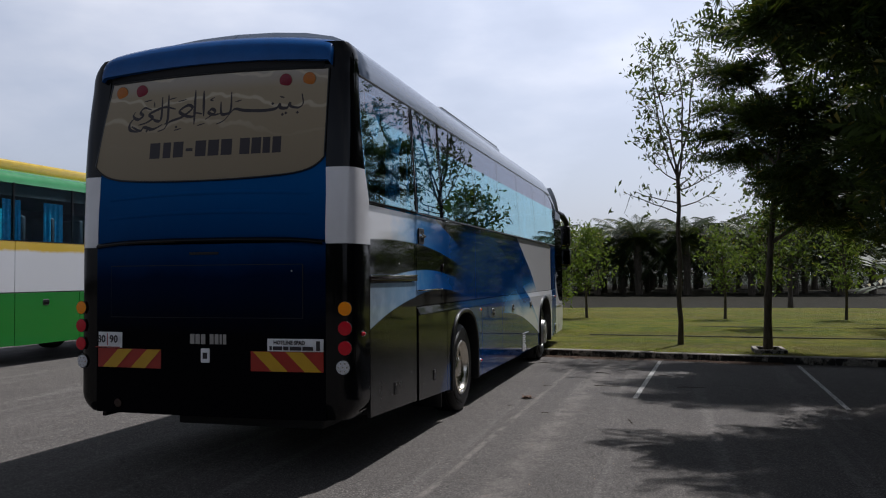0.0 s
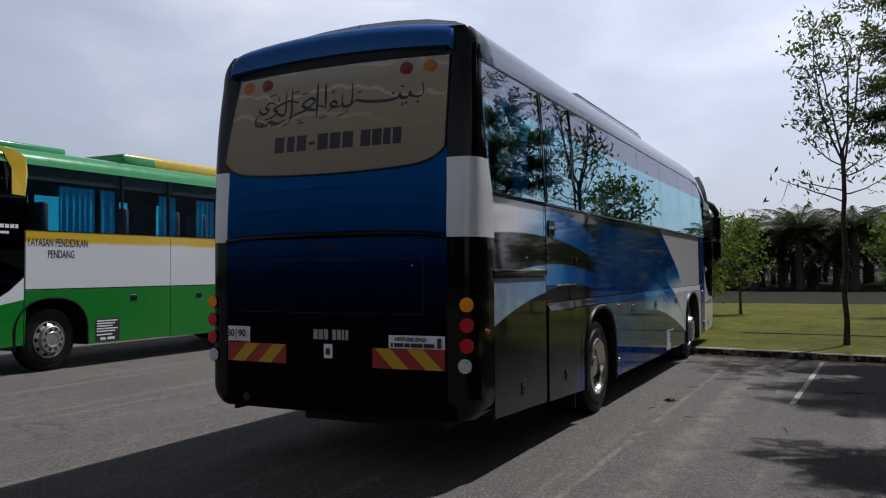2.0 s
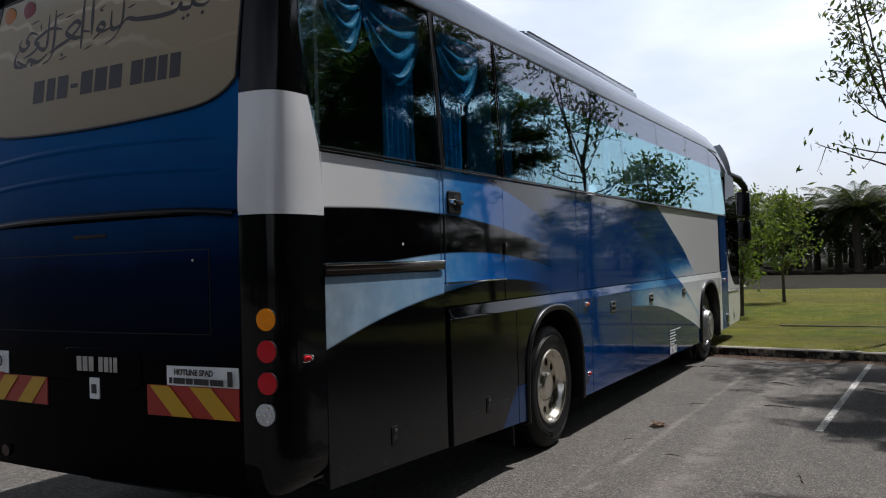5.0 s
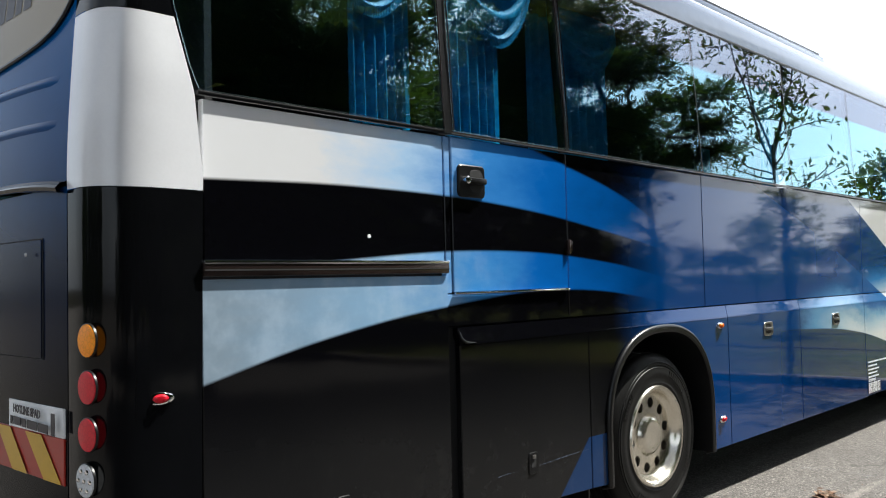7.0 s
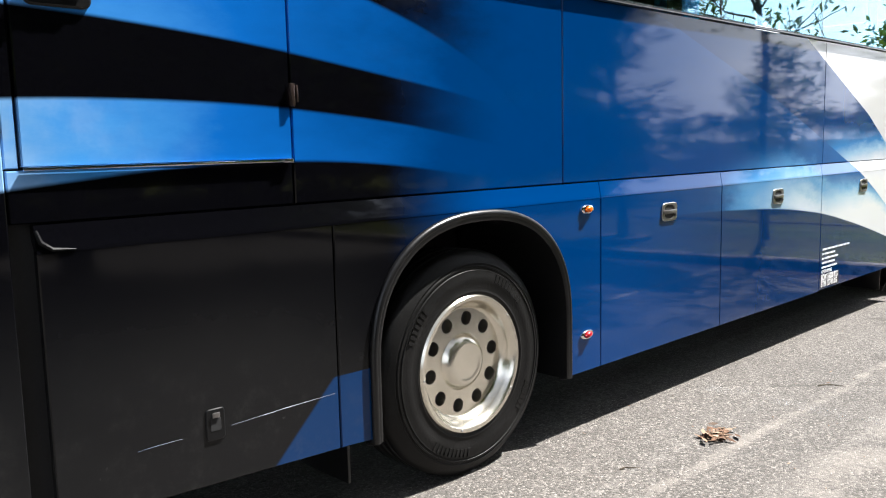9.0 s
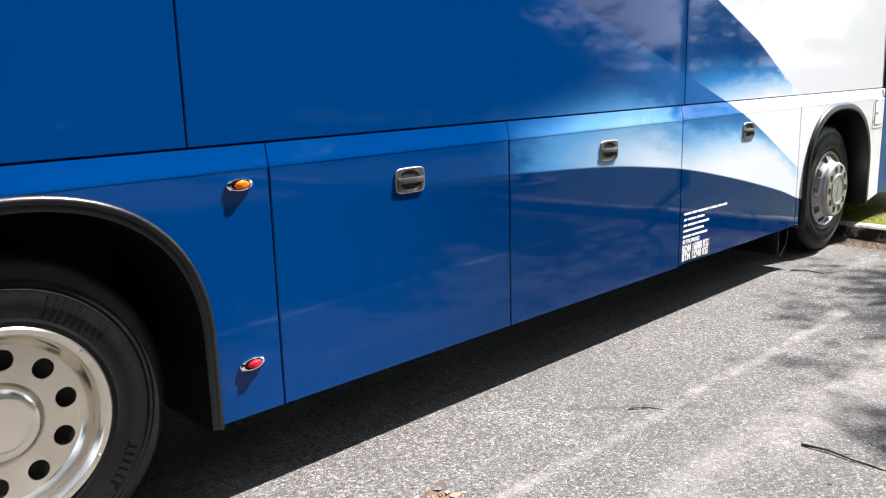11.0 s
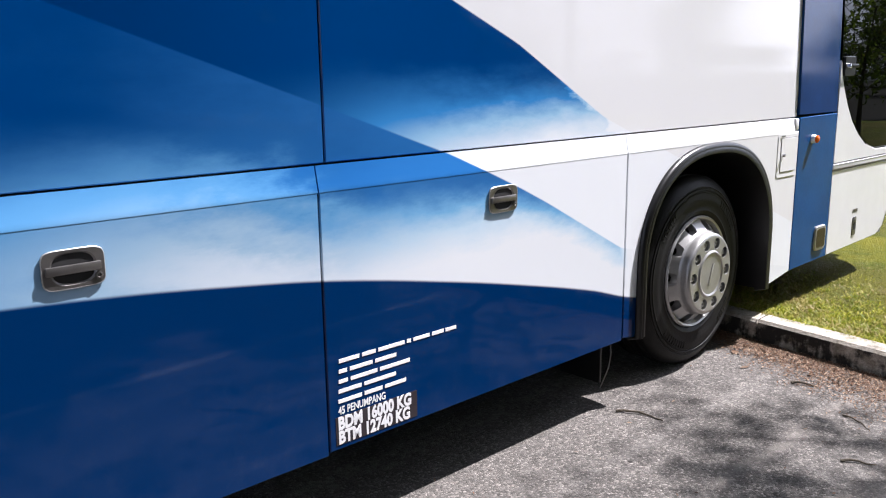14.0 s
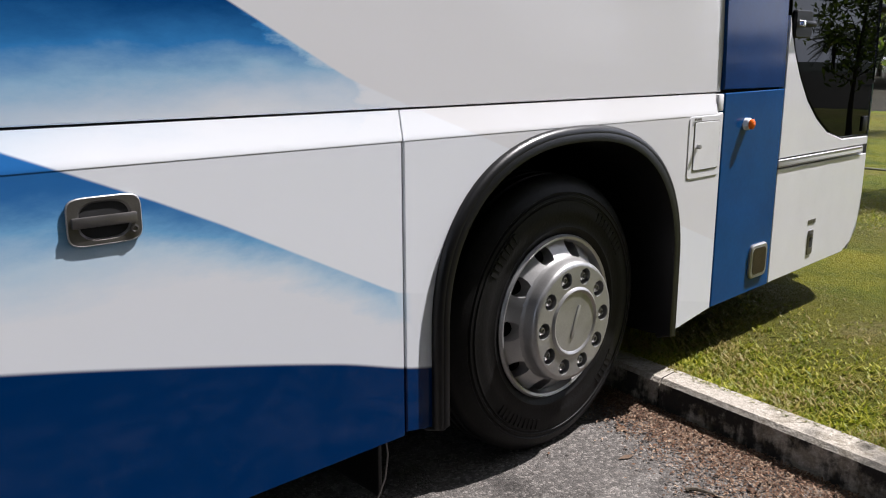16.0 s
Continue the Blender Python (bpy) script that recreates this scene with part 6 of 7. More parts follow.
def forked_tree(seed, x, y, z, height, r, label):
    """Slender street tree: a bare stem that splits into rising stems, with long side branches and leaf tufts at the tips."""
    rng = np.random.default_rng(seed)
    t = empty("tree", Matrix.Translation((x, y, z)), label=label, category="tree", group="slender trees")
    bm = bmesh.new()
    fork = 0.55 * height
    add_tube(bm, [(0.02 * math.sin(2.2 * k), 0.02 * math.cos(1.7 * k), fork * k / 8 - (0.1 if k == 0 else 0)) for k in range(9)], [r * (1.3 if k == 0 else 1.0 - 0.035 * k) for k in range(9)], 10)
    tufts = []

    def bough(start, way, length, r0, lift, tips):
        pts = limb(bm, rng, start, way, length, r0, 0.006, lift, 7, 5)
        for q in range(tips):
            k = int(rng.integers(3, 8))
            tw = limb(bm, rng, pts[k - 1], (pts[k] - pts[k - 1]).normalized() + Vector(rng.normal(0, 0.6, 3)), length * 0.30, 0.007, 0.003, 0.1, 3, 4)
            tufts.extend((tuple(tw[-1]), tuple(tw[2])))
        tufts.append(tuple(pts[-1]))
        return pts

    # low side branches, nearly bare
    for zf, a, ln, lift in ((0.40, 3.3, 1.35, 0.25), (0.43, 2.5, 1.1, 0.35), (0.42, 0.3, 1.0, 0.6), (0.47, 0.0, 1.05, 0.4), (0.50, 3.6, 1.0, 0.5), (0.48, 5.2, 0.9, 0.6), (0.46, 1.6, 0.9, 0.5)):
        bough((0, 0, zf * height), (math.cos(a), math.sin(a), 0.25), ln, 0.016, lift, 3)
    # rising stems and the branches along them
    for s in range(4):
        a = s * 1.62 + 0.5
        spread = 0.15 + 0.06 * (s % 2)
        stem = limb(bm, rng, (0, 0, fork - 0.05 - 0.12 * s), (spread * math.cos(a) * 1.5, spread * math.sin(a) * 1.5, 1.0), height * (0.49 - 0.03 * s), r * 0.44, 0.008, 0.25, 9, 7)
        for b in range(9):
            k = 1 + b
            way = (math.cos(a + b * 2.2), math.sin(a + b * 2.2), rng.uniform(-0.1, 0.5))
            bough(stem[min(k, 9)], way, 1.1 * (1.0 - 0.07 * k) * rng.uniform(0.75, 1.15), 0.009, rng.uniform(-0.2, 0.5), 5)
    part("trunk", bm, M_BARK, t, smooth=60)
    v, f = leaf_quads(rng, tufts, 0.130, 0.11, 4, 0.8, 0.34)
    mesh_part("crown", v.tolist(), f.tolist(), M_LEAF_A, t)
    return t


forked_tree(3, 2.49, 11.75, LAWN_Z, 6.8, 0.052, "slender young tree with sparse leaves on the lawn")
slender_tree(5, -0.50, 22.3, LAWN_Z, 3.2, 0.045, 0.33, 1.0, 0.13, 9, M_LEAF_B, "small leafy young tree on the lawn", 26, "young lawn trees")
slender_tree(6, -0.73, 16.75, LAWN_Z, 2.9, 0.05, 0.30, 0.95, 0.12, 9, M_LEAF_B, "small leafy young tree on the lawn", 26, "young lawn trees")
slender_tree(8, 3.95, 22.4, LAWN_Z, 2.9, 0.045, 0.36, 1.1, 0.13, 6, M_LEAF_B, "small leafy young tree on the lawn", 26, "young lawn trees")
slender_tree(11, 4.75, 17.7, LAWN_Z, 3.3, 0.05, 0.34, 1.2, 0.13, 6, M_LEAF_B, "small leafy young tree on the lawn", 26, "young lawn trees")
slender_tree(14, 7.50, 22.1, LAWN_Z, 3.0, 0.045, 0.34, 1.1, 0.13, 6, M_LEAF_B, "small leafy young tree on the lawn", 24, "young lawn trees")
slender_tree(16, -3.6, 24.5, LAWN_Z, 3.2, 0.05, 0.34, 1.2, 0.13, 7, M_LEAF_B, "small leafy young tree on the lawn", 24, "young lawn trees")
slender_tree(19, 7.7, 36.5, 0.02, 7.4, 0.11, 0.22, 2.3, 0.30, 9, M_LEAF_A, "taller leafy tree at the far edge of the lawn", 30, "slender trees")
feather_tree(21, 4.07, 10.75, 0.10, 7.2, 0.075, (0.9, -0.7), [
    ((0.7, -0.8, 3.1), (0.9, 1.2, 0.5), 1.2), ((1.7, -0.6, 2.7), (1.4, 1.3, 0.8), 2.0), ((1.4, 0.4, 4.2), (1.7, 1.5, 0.9), 2.2), ((0.4, -0.8, 4.4), (0.8, 1.0, 0.45), 0.7),
    ((0.9, -0.6, 5.8), (1.1, 1.3, 0.6), 1.5), ((2.2, -0.2, 6.2), (1.6, 1.6, 1.0), 2.2), ((1.2, -0.3, 7.4), (1.4, 1.4, 0.7), 1.6), ((-0.3, 0.65, 3.8), (0.6, 0.5, 0.2), 0.4), ((-0.8, 0.65, 4.2), (0.5, 0.35, 0.14), 0.2), ((-0.5, 0.65, 4.75), (0.6, 0.4, 0.14), 0.26), ((-0.35, -2.3, 5.6), (0.65, 0.45, 0.16), 0.3), ((-0.6, -1.0, 5.1), (0.7, 0.6, 0.2), 0.4), ((2.6, -1.6, 4.6), (1.4, 1.4, 1.0), 2.0)],
    "dark spreading shade tree with feathery leaves", 0.42, 34)
feather_tree(24, 7.5, 4.5, 0.0, 8.0, 0.17, (-0.3, 0.2), [((-4.0, 0.5, 4.6), (0.6, 0.7, 0.2), 0.3), ((-3.2, 0.2, 5.0), (0.8, 0.9, 0.3), 0.5),
    ((-1.7, -0.4, 2.9), (1.3, 1.6, 0.9), 2.4), ((-0.4, 1.2, 3.2), (1.6, 1.5, 0.9), 2.0), ((0.8, -1.2, 3.3), (1.7, 1.7, 0.9), 2.0), ((-1.6, 0.6, 4.6), (1.7, 1.7, 0.9), 2.4),
    ((0.2, -1.4, 5.0), (1.9, 1.8, 0.9), 2.4), ((1.4, 1.0, 5.2), (1.7, 1.7, 1.0), 1.8), ((-1.2, -0.6, 6.5), (1.8, 1.8, 0.9), 2.4), ((0.4, 0.8, 7.4), (2.0, 2.0, 1.0), 2.2), ((-0.6, -0.4, 8.6), (1.7, 1.7, 0.8), 1.6), ((-2.6, -1.0, 5.4), (1.0, 1.2, 0.6), 1.2)],
    "dark spreading shade tree with feathery leaves", 0.56, 42)
feather_tree(27, 7.6, 0.2, 0.0, 7.5, 0.16, (-0.2, 0.3), [
    ((-1.6, 0.6, 3.0), (1.4, 1.7, 0.9), 2.2), ((0.5, -0.6, 3.3), (1.8, 1.7, 0.9), 1.8), ((-1.2, -1.2, 4.4), (1.7, 1.7, 0.9), 2.0), ((0.4, 1.2, 5.0), (1.9, 1.8, 1.0), 2.2), ((-1.0, 0.2, 6.2), (1.9, 1.9, 1.0), 2.2), ((0.4, -0.3, 7.6), (1.8, 1.8, 0.9), 1.8)],
    "dark spreading shade tree with feathery leaves", 0.56, 42)

# a belt of trees out of view, added to darken reflections in the coach's paint
belt = feather_tree(31, 13.0, 18.0, 0.0, 9.0, 0.22, (0.4, -0.3), [
    ((-2.2, 0.0, 1.6), (2.4, 2.4, 1.4), 2.6), ((2.0, 1.2, 1.8), (2.4, 2.4, 1.4), 2.4), ((0.3, -2.0, 1.8), (2.4, 2.2, 1.4), 2.4), ((-2.0, -1.0, 4.2), (2.4, 2.4, 1.5), 2.8), ((2.0, -1.0, 4.4), (2.4, 2.4, 1.5), 2.6), ((0.0, 1.8, 4.6), (2.6, 2.4, 1.5), 2.6),
    ((-1.2, 0.6, 6.8), (2.4, 2.4, 1.4), 2.6), ((1.4, -0.6, 7.2), (2.4, 2.4, 1.4), 2.6), ((0.0, 0.0, 9.2), (2.2, 2.2, 1.2), 2.2)],
    "dense dark tree in an unseen belt round the coach park", 1.15, 13)
# the row near y -30 is added behind the camera and dims the low sky
for x, y, turn_by in ((15.6, 11.2, 2.1), (15.2, 4.4, 4.0), (15.8, -2.6, 0.9), (20.5, 15.5, 5.2), (21.0, 7.6, 3.1), (-15.0, -30.0, 1.4), (-8.0, -33.0, 4.4), (-1.0, -31.0, 2.7), (6.0, -32.5, 0.3), (13.0, -30.0, 5.6), (-22.0, -32.0, 3.6)):
    copy_thing(belt, Matrix.Translation((x, y, 0.0)) @ Matrix.Rotation(turn_by, 4, "Z"))

# square planter kerb round the shade tree
planter = empty("planter_kerb", Matrix.Translation((4.07, 10.42, 0.0)), label="low concrete kerb round the shade tree's foot", category="planter")
for a, b, c, d in ((-0.28, 0.28, -0.28, -0.20), (-0.28, 0.28, 0.52, 0.60), (-0.28, -0.20, -0.20, 0.52), (0.20, 0.28, -0.20, 0.52)):
    part("kerb_side", box(a, b, c, d, 0.0, 0.20, bevel=0.012), M_KERB, planter)


def palm_parts(seed):
    rng = np.random.default_rng(seed)
    t = empty("oil_palm", label="oil palm with a short trunk and drooping fronds", category="palm", group="oil palm plantation")
    bm = bmesh.new()
    add_tube(bm, [(0, 0, -0.3), (0.03, 0, 1.2), (0, 0.05, 2.6), (0, 0, 4.1)], [0.30, 0.24, 0.30, 0.22], 9)
    part("trunk", bm, M_BARK, t)
    vs, fs = [], []
    for k in range(44):
        a = k * 2.4
        rise = 1.30 - 1.80 * (k / 44) + rng.normal(0, 0.08)
        ln = rng.uniform(3.0, 3.9)
        h = np.array((math.cos(a), math.sin(a), 0))
        side = np.array((-math.sin(a), math.cos(a), 0))
        prev = None
        for j in range(22):
            f = (j + 1) / 22
            p = np.array((0, 0, 4.05)) + h * ln * f * math.cos(rise * (1 - 0.3 * f)) * 0.95 + np.array((0, 0, ln * (f * math.sin(rise) - (0.40 + 0.12 * math.cos(rise)) * f * f)))
            w = 0.95 * math.sin(math.pi * (0.12 + 0.80 * f)) ** 0.8
            for sg in (1, -1):
                tip = p + side * sg * w * 0.8 + h * 0.28 + np.array((0, 0, -0.42 * w + rng.normal(0, 0.06)))
                q = h * 0.055 + np.array((0, 0, 0.02))
                b = len(vs)
                vs += [tuple(p - q), tuple(p + q), tuple(tip)]
                fs.append((b, b + 1, b + 2))
            if prev is not None:
                b = len(vs)
                vs += [tuple(prev - side * 0.03), tuple(prev + side * 0.03), tuple(p + side * 0.025), tuple(p - side * 0.025)]
                fs.append((b, b + 1, b + 2, b + 3))
            prev = p
    mesh_part("crown", vs, fs, M_PALM, t)
    return t


rng = np.random.default_rng(77)
first = palm_parts(1)
second = palm_parts(2)
spots = []
for row, y in enumerate((61, 65.5, 70.5, 76, 83)):
    for i in range(13):
        spots.append((-30 + 3.75 * i + 1.9 * (row % 2) + rng.normal(0, 0.5), y + rng.normal(0, 0.9), rng.uniform(0.92, 1.12), rng.uniform(0, 6.28)))
for row, y in enumerate((90, 98, 107, 117)):
    for i in range(17):
        spots.append((-36 + 4.0 * i + 2.0 * (row % 2) + rng.normal(0, 0.6), y + rng.normal(0, 1.2), rng.uniform(0.9, 1.1), rng.uniform(0, 6.28)))
for i in range(16):
    spots.append((14 + 4.6 * i + rng.normal(0, 0.8), 128 + 0.5 * i + rng.normal(0, 3.0), rng.uniform(0.9, 1.15), rng.uniform(0, 6.28)))
for k, (x, y, s, a) in enumerate(spots):
    src = (first, second)[k % 2]
    m = Matrix.Translation((x, y, -0.05)) @ Matrix.Rotation(a, 4, "Z")
    if k < 2:
        src.matrix_basis = m
    else:
        copy_thing(src, m).scale = (s, s, s)

# grass blades along the kerb
rng = np.random.default_rng(5)
n = 210000
gx = rng.uniform(-2.6, 4.6, n)
gd = rng.uniform(0, 1, n) ** 2.0
gy = kerb_y(gx) + 0.13 + gd * 6.5
clump = np.array([0.7 * noise.noise((a * 1.9, b * 1.9, 3.0)) + 0.6 * noise.noise((a * 8.0, b * 8.0, 7.0)) for a, b in zip(gx.tolist(), gy.tolist())])
keepers = rng.uniform(-0.75, 0.35, n) < 1.1 * clump + 0.0
gx, gy = gx[keepers], gy[keepers]
n = len(gx)
ang, h = rng.uniform(0, 6.28, n), rng.uniform(0.010, 0.038, n)
lean = rng.uniform(0.4, 1.7, n)
dx, dy = np.cos(ang), np.sin(ang)
w = rng.uniform(0.003, 0.0075, n)
z0 = np.full(n, 0.112)
b0 = np.stack([gx - dy * w, gy + dx * w, z0], 1)
b1 = np.stack([gx + dy * w, gy - dx * w, z0], 1)
m1 = np.stack([gx + dx * h * lean * 0.4 + dy * w * 0.7, gy + dy * h * lean * 0.4 - dx * w * 0.7, z0 + h * 0.65], 1)
m0 = np.stack([gx + dx * h * lean * 0.4 - dy * w * 0.7, gy + dy * h * lean * 0.4 + dx * w * 0.7, z0 + h * 0.65], 1)
tp = np.stack([gx + dx * h * lean, gy + dy * h * lean, z0 + h], 1)
vs = np.stack([b0, b1, m1, m0, tp], 1).reshape(-1, 3)
q = np.arange(n) * 5
fs = [(a, a + 1, a + 2, a + 3) for a in q.tolist()] + [(a + 3, a + 2, a + 4) for a in q.tolist()]
tagged(mesh_part("grass", vs.tolist(), fs, M_BLADE, None), "short uneven grass blades beside the kerb", "grass", kind="stuff")

# dry litter swept against the kerb
M_LITTER = shingle_mix("dry_leaf_litter", (0.050, 0.026, 0.017), (0.135, 0.075, 0.045), (0.080, 0.043, 0.026), (0.30, 0.215, 0.15), (0.036, 0.022, 0.016))
n = 46000
lx = rng.uniform(-0.35, 4.2, n)
off = np.abs(rng.normal(0, 1, n)) * (0.08 + 0.13 * np.clip(np.sin(lx * 2.3 - 0.6) * 0.5 + 0.6, 0.2, 1.2))
ly = kerb_y(lx) - 0.01 - off
lz = 0.004 + rng.uniform(0, 0.012, n) * np.exp(-off * 6)
a, s = rng.uniform(0, 6.28, n), rng.uniform(0.003, 0.0095, n)
slim = rng.uniform(0.25, 0.6, n)
tilt = rng.normal(0, 0.35, n)
dx, dy = np.cos(a), np.sin(a)
c = np.stack([lx, ly, lz + 0.004], 1)
d = np.stack([dx, dy, tilt], 1) * s[:, None]
e = np.stack([-dy, dx, rng.normal(0, 0.3, n)], 1) * (s * slim)[:, None]
vs = np.stack([c - d, c - e, c + d, c + e], 1).reshape(-1, 3)
fs = np.arange(n * 4).reshape(-1, 4)
tagged(mesh_part("leaf_litter", vs.tolist(), fs.tolist(), M_LITTER, None), "brown dry leaf litter swept against the kerb", "leaf litter", kind="stuff")


# twigs and a few dry leaves on the asphalt
def twig(x, y, turn, length, r, z=0.0):
    rng = np.random.default_rng(int(abs(x * 977 + y * 131)))
    pts = [(length * (f - 0.5), 0.10 * length * math.sin(3.1 * f + x) + rng.normal(0, 0.004), r + 0.004 * math.sin(5 * f)) for f in (k / 7 for k in range(8))]
    bm = tube(pts, [r * (1 - 0.6 * k / 7) for k in range(8)], 6)
    add_tube(bm, [pts[3], (pts[3][0] + 0.12 * length, pts[3][1] + 0.10 * length, r)], [r * 0.5, r * 0.25], 5)
    o = part("twig", bm, M_BARK)
    o.matrix_basis = Matrix.Translation((x, y, z)) @ Matrix.Rotation(turn, 4, "Z")
    return tagged(o, "thin dry twig lying on the asphalt", "twig", "fallen twigs")


for x, y, a, l, r in ((1.27, 7.60, -0.4, 0.30, 0.006), (1.45, 6.05, 0.2, 0.34, 0.006), (0.62, 5.95, 0.9, 0.16, 0.004), (0.13, 8.93, 0.3, 0.22, 0.007), (0.50, 9.84, 0.5, 0.12, 0.008), (0.86, 9.55, -0.3, 0.16, 0.005),
                      (1.02, 9.15, 0.7, 0.13, 0.006), (1.75, 8.2, 0.1, 0.36, 0.006), (2.3, 7.4, -0.5, 0.42, 0.007), (2.6, 6.2, 0.4, 0.4, 0.006), (0.45, 4.05, 1.1, 0.10, 0.004), (0.95, 3.6, 0.2, 0.12, 0.004), (1.9, 3.3, 2.0, 0.3, 0.005)):
    twig(x, y, a, l, r)
n = 960
px, py = rng.uniform(-0.1, 5.0, n), rng.uniform(-4.0, 10.0, n)
near = rng.uniform(0, 1, n) < 0.11
px[near], py[near] = 0.54 + rng.normal(0, 0.032, near.sum()), 4.70 + rng.normal(0, 0.05, near.sum())
# larger pale leaves lie among the litter
pale_leaf = np.arange(n) >= 915
px[pale_leaf] = rng.uniform(-0.2, 3.6, pale_leaf.sum())
py[pale_leaf] = kerb_y(px[pale_leaf]) - np.abs(rng.normal(0, 0.22, pale_leaf.sum())) - 0.05
near &= ~pale_leaf
a, s = rng.uniform(0, 6.28, n), np.where(pale_leaf, rng.uniform(0.018, 0.038, n), 0.0) + np.where(near, rng.uniform(0.015, 0.04, n), rng.uniform(0.004, 0.014, n))
dx, dy = np.cos(a), np.sin(a)
c = np.stack([px, py, 0.006 + np.where(near, rng.uniform(0, 0.02, n), 0.0)], 1)
d = np.stack([dx, dy, rng.normal(0, 0.2, n)], 1) * s[:, None]
e = np.stack([-dy, dx, rng.normal(0, 0.2, n)], 1) * (s * 0.35)[:, None]
vs = np.stack([c - d, c - e, c + d, c + e], 1).reshape(-1, 3)
tagged(mesh_part("fallen_leaves", vs.tolist(), np.arange(n * 4).reshape(-1, 4).tolist(), M_LITTER, None), "scattered dry leaf bits on the asphalt", "fallen leaves", kind="stuff")

# old drain edges across the lawn
M_MOSSY = plain("mossy_concrete", (0.085, 0.085, 0.05), 0.92, grain=0.4, scale=4, bump=0.4, spec=0.15)
for y0, x0, x1 in ((17.9, -7.0, 12.0), (14.2, 0.4, 12.0)):
    bm = bmesh.new()
    add_box(bm, x0, x1, -0.05, 0.05, 0.10, 0.165, bevel=0.01, seg=1)
    o = part("drain_edge", bm, M_MOSSY)
    o.matrix_basis = Matrix.Translation((0, y0, 0)) @ Matrix.Rotation(-0.05, 4, "Z")
    tagged(o, "low concrete drain edge sunk in the lawn", "drain edge", kind="structure")


# ---------------------------------------------------------------- the green coach
GX, GFRONT = -9.2, 1.35
green = empty("coach", Matrix.Translation((GX, 0, 0)), label="green, white and yellow touring coach parked facing out", category="coach")


def gpart(name, bm, m, label="", smooth=40):
    return part(name, bm, m, green, label, smooth)


G_AXLE, G_REAR_AXLE = 3.79, 9.97
garch, garch2 = arch(G_AXLE, 0.70, 1.20, 0.38), arch(G_REAR_AXLE, 0.64, 1.19, 0.38)
gpart("side_skirt", sheet([(3.27, 0.38)] + [p for p in garch if p[0] > 3.29][0:] + [(6.41, 0.37), (6.41, 1.33), (3.27, 1.33)], flat_x(0), 0.03, 0.005), M_GREEN, smooth=30)
gpart("luggage_bay_door", sheet(rect(6.42, 8.10, 0.36, 1.33), flat_x(0), 0.03, 0.005), M_GREEN, smooth=30)
gpart("side_skirt", sheet([(8.11, 0.36)] + garch2 + [(13.2, 0.45), (13.2, 1.33), (8.11, 1.33)], flat_x(0), 0.03, 0.005), M_GREEN, smooth=30)
gpart("side_panel", sheet(rect(3.29, 6.41, 1.345, 2.285), flat_x(-0.006), 0.03, 0.005), M_GREEN, smooth=30)
gpart("side_panel", sheet(rect(6.42, 13.2, 1.345, 2.285), flat_x(-0.006), 0.03, 0.005), M_GREEN, smooth=30)
gpart("door_panel", sheet([(GFRONT + 0.3, 0.42), (3.255, 0.46), (3.255, 1.50), (3.0, 1.30), (2.6, 1.08), (GFRONT + 0.3, 0.9)], flat_x(0), 0.03, 0.004), M_GREENLOW, smooth=30)
gpart("door_stripe", sheet([(GFRONT + 0.3, 0.92), (2.6, 1.10), (3.0, 1.32), (3.255, 1.53), (3.255, 1.18), (2.9, 1.12), (2.6, 1.085), (GFRONT + 0.3, 0.905)][::-1], flat_x(0.003), 0.004, 0.001), M_WHITEPAINT, smooth=0)
gdoor = gpart("door_glass", sheet([(GFRONT + 0.3, 0.95), (2.6, 1.12), (3.0, 1.34), (3.26, 1.56), (3.27, 2.30), (3.27, 2.83), (2.95, 2.85), (GFRONT + 0.3, 2.87)], flat_x(-0.012), 0.01, 0.002), M_DOORGLASS, "smoked black cab glass", smooth=0)
gpart("cab_window", sheet([(GFRONT + 0.35, 2.89), (3.0, 2.87), (3.05, 3.2), (2.95, 3.42), (GFRONT + 0.4, 3.42)], lean_x(-0.02), 0.01, 0.002), M_DOORGLASS, smooth=0)
gpart("yellow_sweep", sheet([(3.06, 2.84), (3.29, 2.82), (3.36, 3.2), (3.33, 3.45), (3.15, 3.55), (2.85, 3.58), (2.95, 3.46), (3.08, 3.25)], lambda u, z: side_x(z) + 0.012, 0.02, 0.003), M_YELLOWPAINT, "yellow painted pillar sweep", smooth=0)
bars("cab_mark", [(2.75, 2.82), (2.84, 2.91), (2.93, 3.0), (3.02, 3.09), (3.11, 3.16)], 2.31, 2.37, -0.01, M_STICKER, gdoor)
bars("cab_mark", [(2.85, 3.0)], 2.22, 2.26, -0.01, M_STICKER, gdoor)
gd = [3.30, 5.28, 6.42, 7.95, 9.5, 11.0, 13.1]
for a, b in zip(gd, gd[1:]):
    p = gpart("window_pane", sheet(rect(a + 0.01, b - 0.01, 2.30, 3.34), lean_x(0.0), 0.006, 0.002), M_GLASS4, "dark tinted window glass", smooth=0)
    p.visible_shadow = False
    bm = sheet(mirrored(rect(a + 0.01, b - 0.01, 2.30, 3.34)), lambda u, z: -WIDTH - side_x(z), -0.006, 0.002)
    p = gpart("window_pane", bm, M_GLASS3, smooth=0)
    p.visible_shadow = False
    gpart("window_post", box(-0.085, -0.045, b - 0.014, b + 0.014, 2.29, 3.36), M_TRIM)
    gpart("window_post", box(-WIDTH + 0.035, -WIDTH + 0.10, b - 0.05, b + 0.05, 2.29, 3.36), M_TRIM)
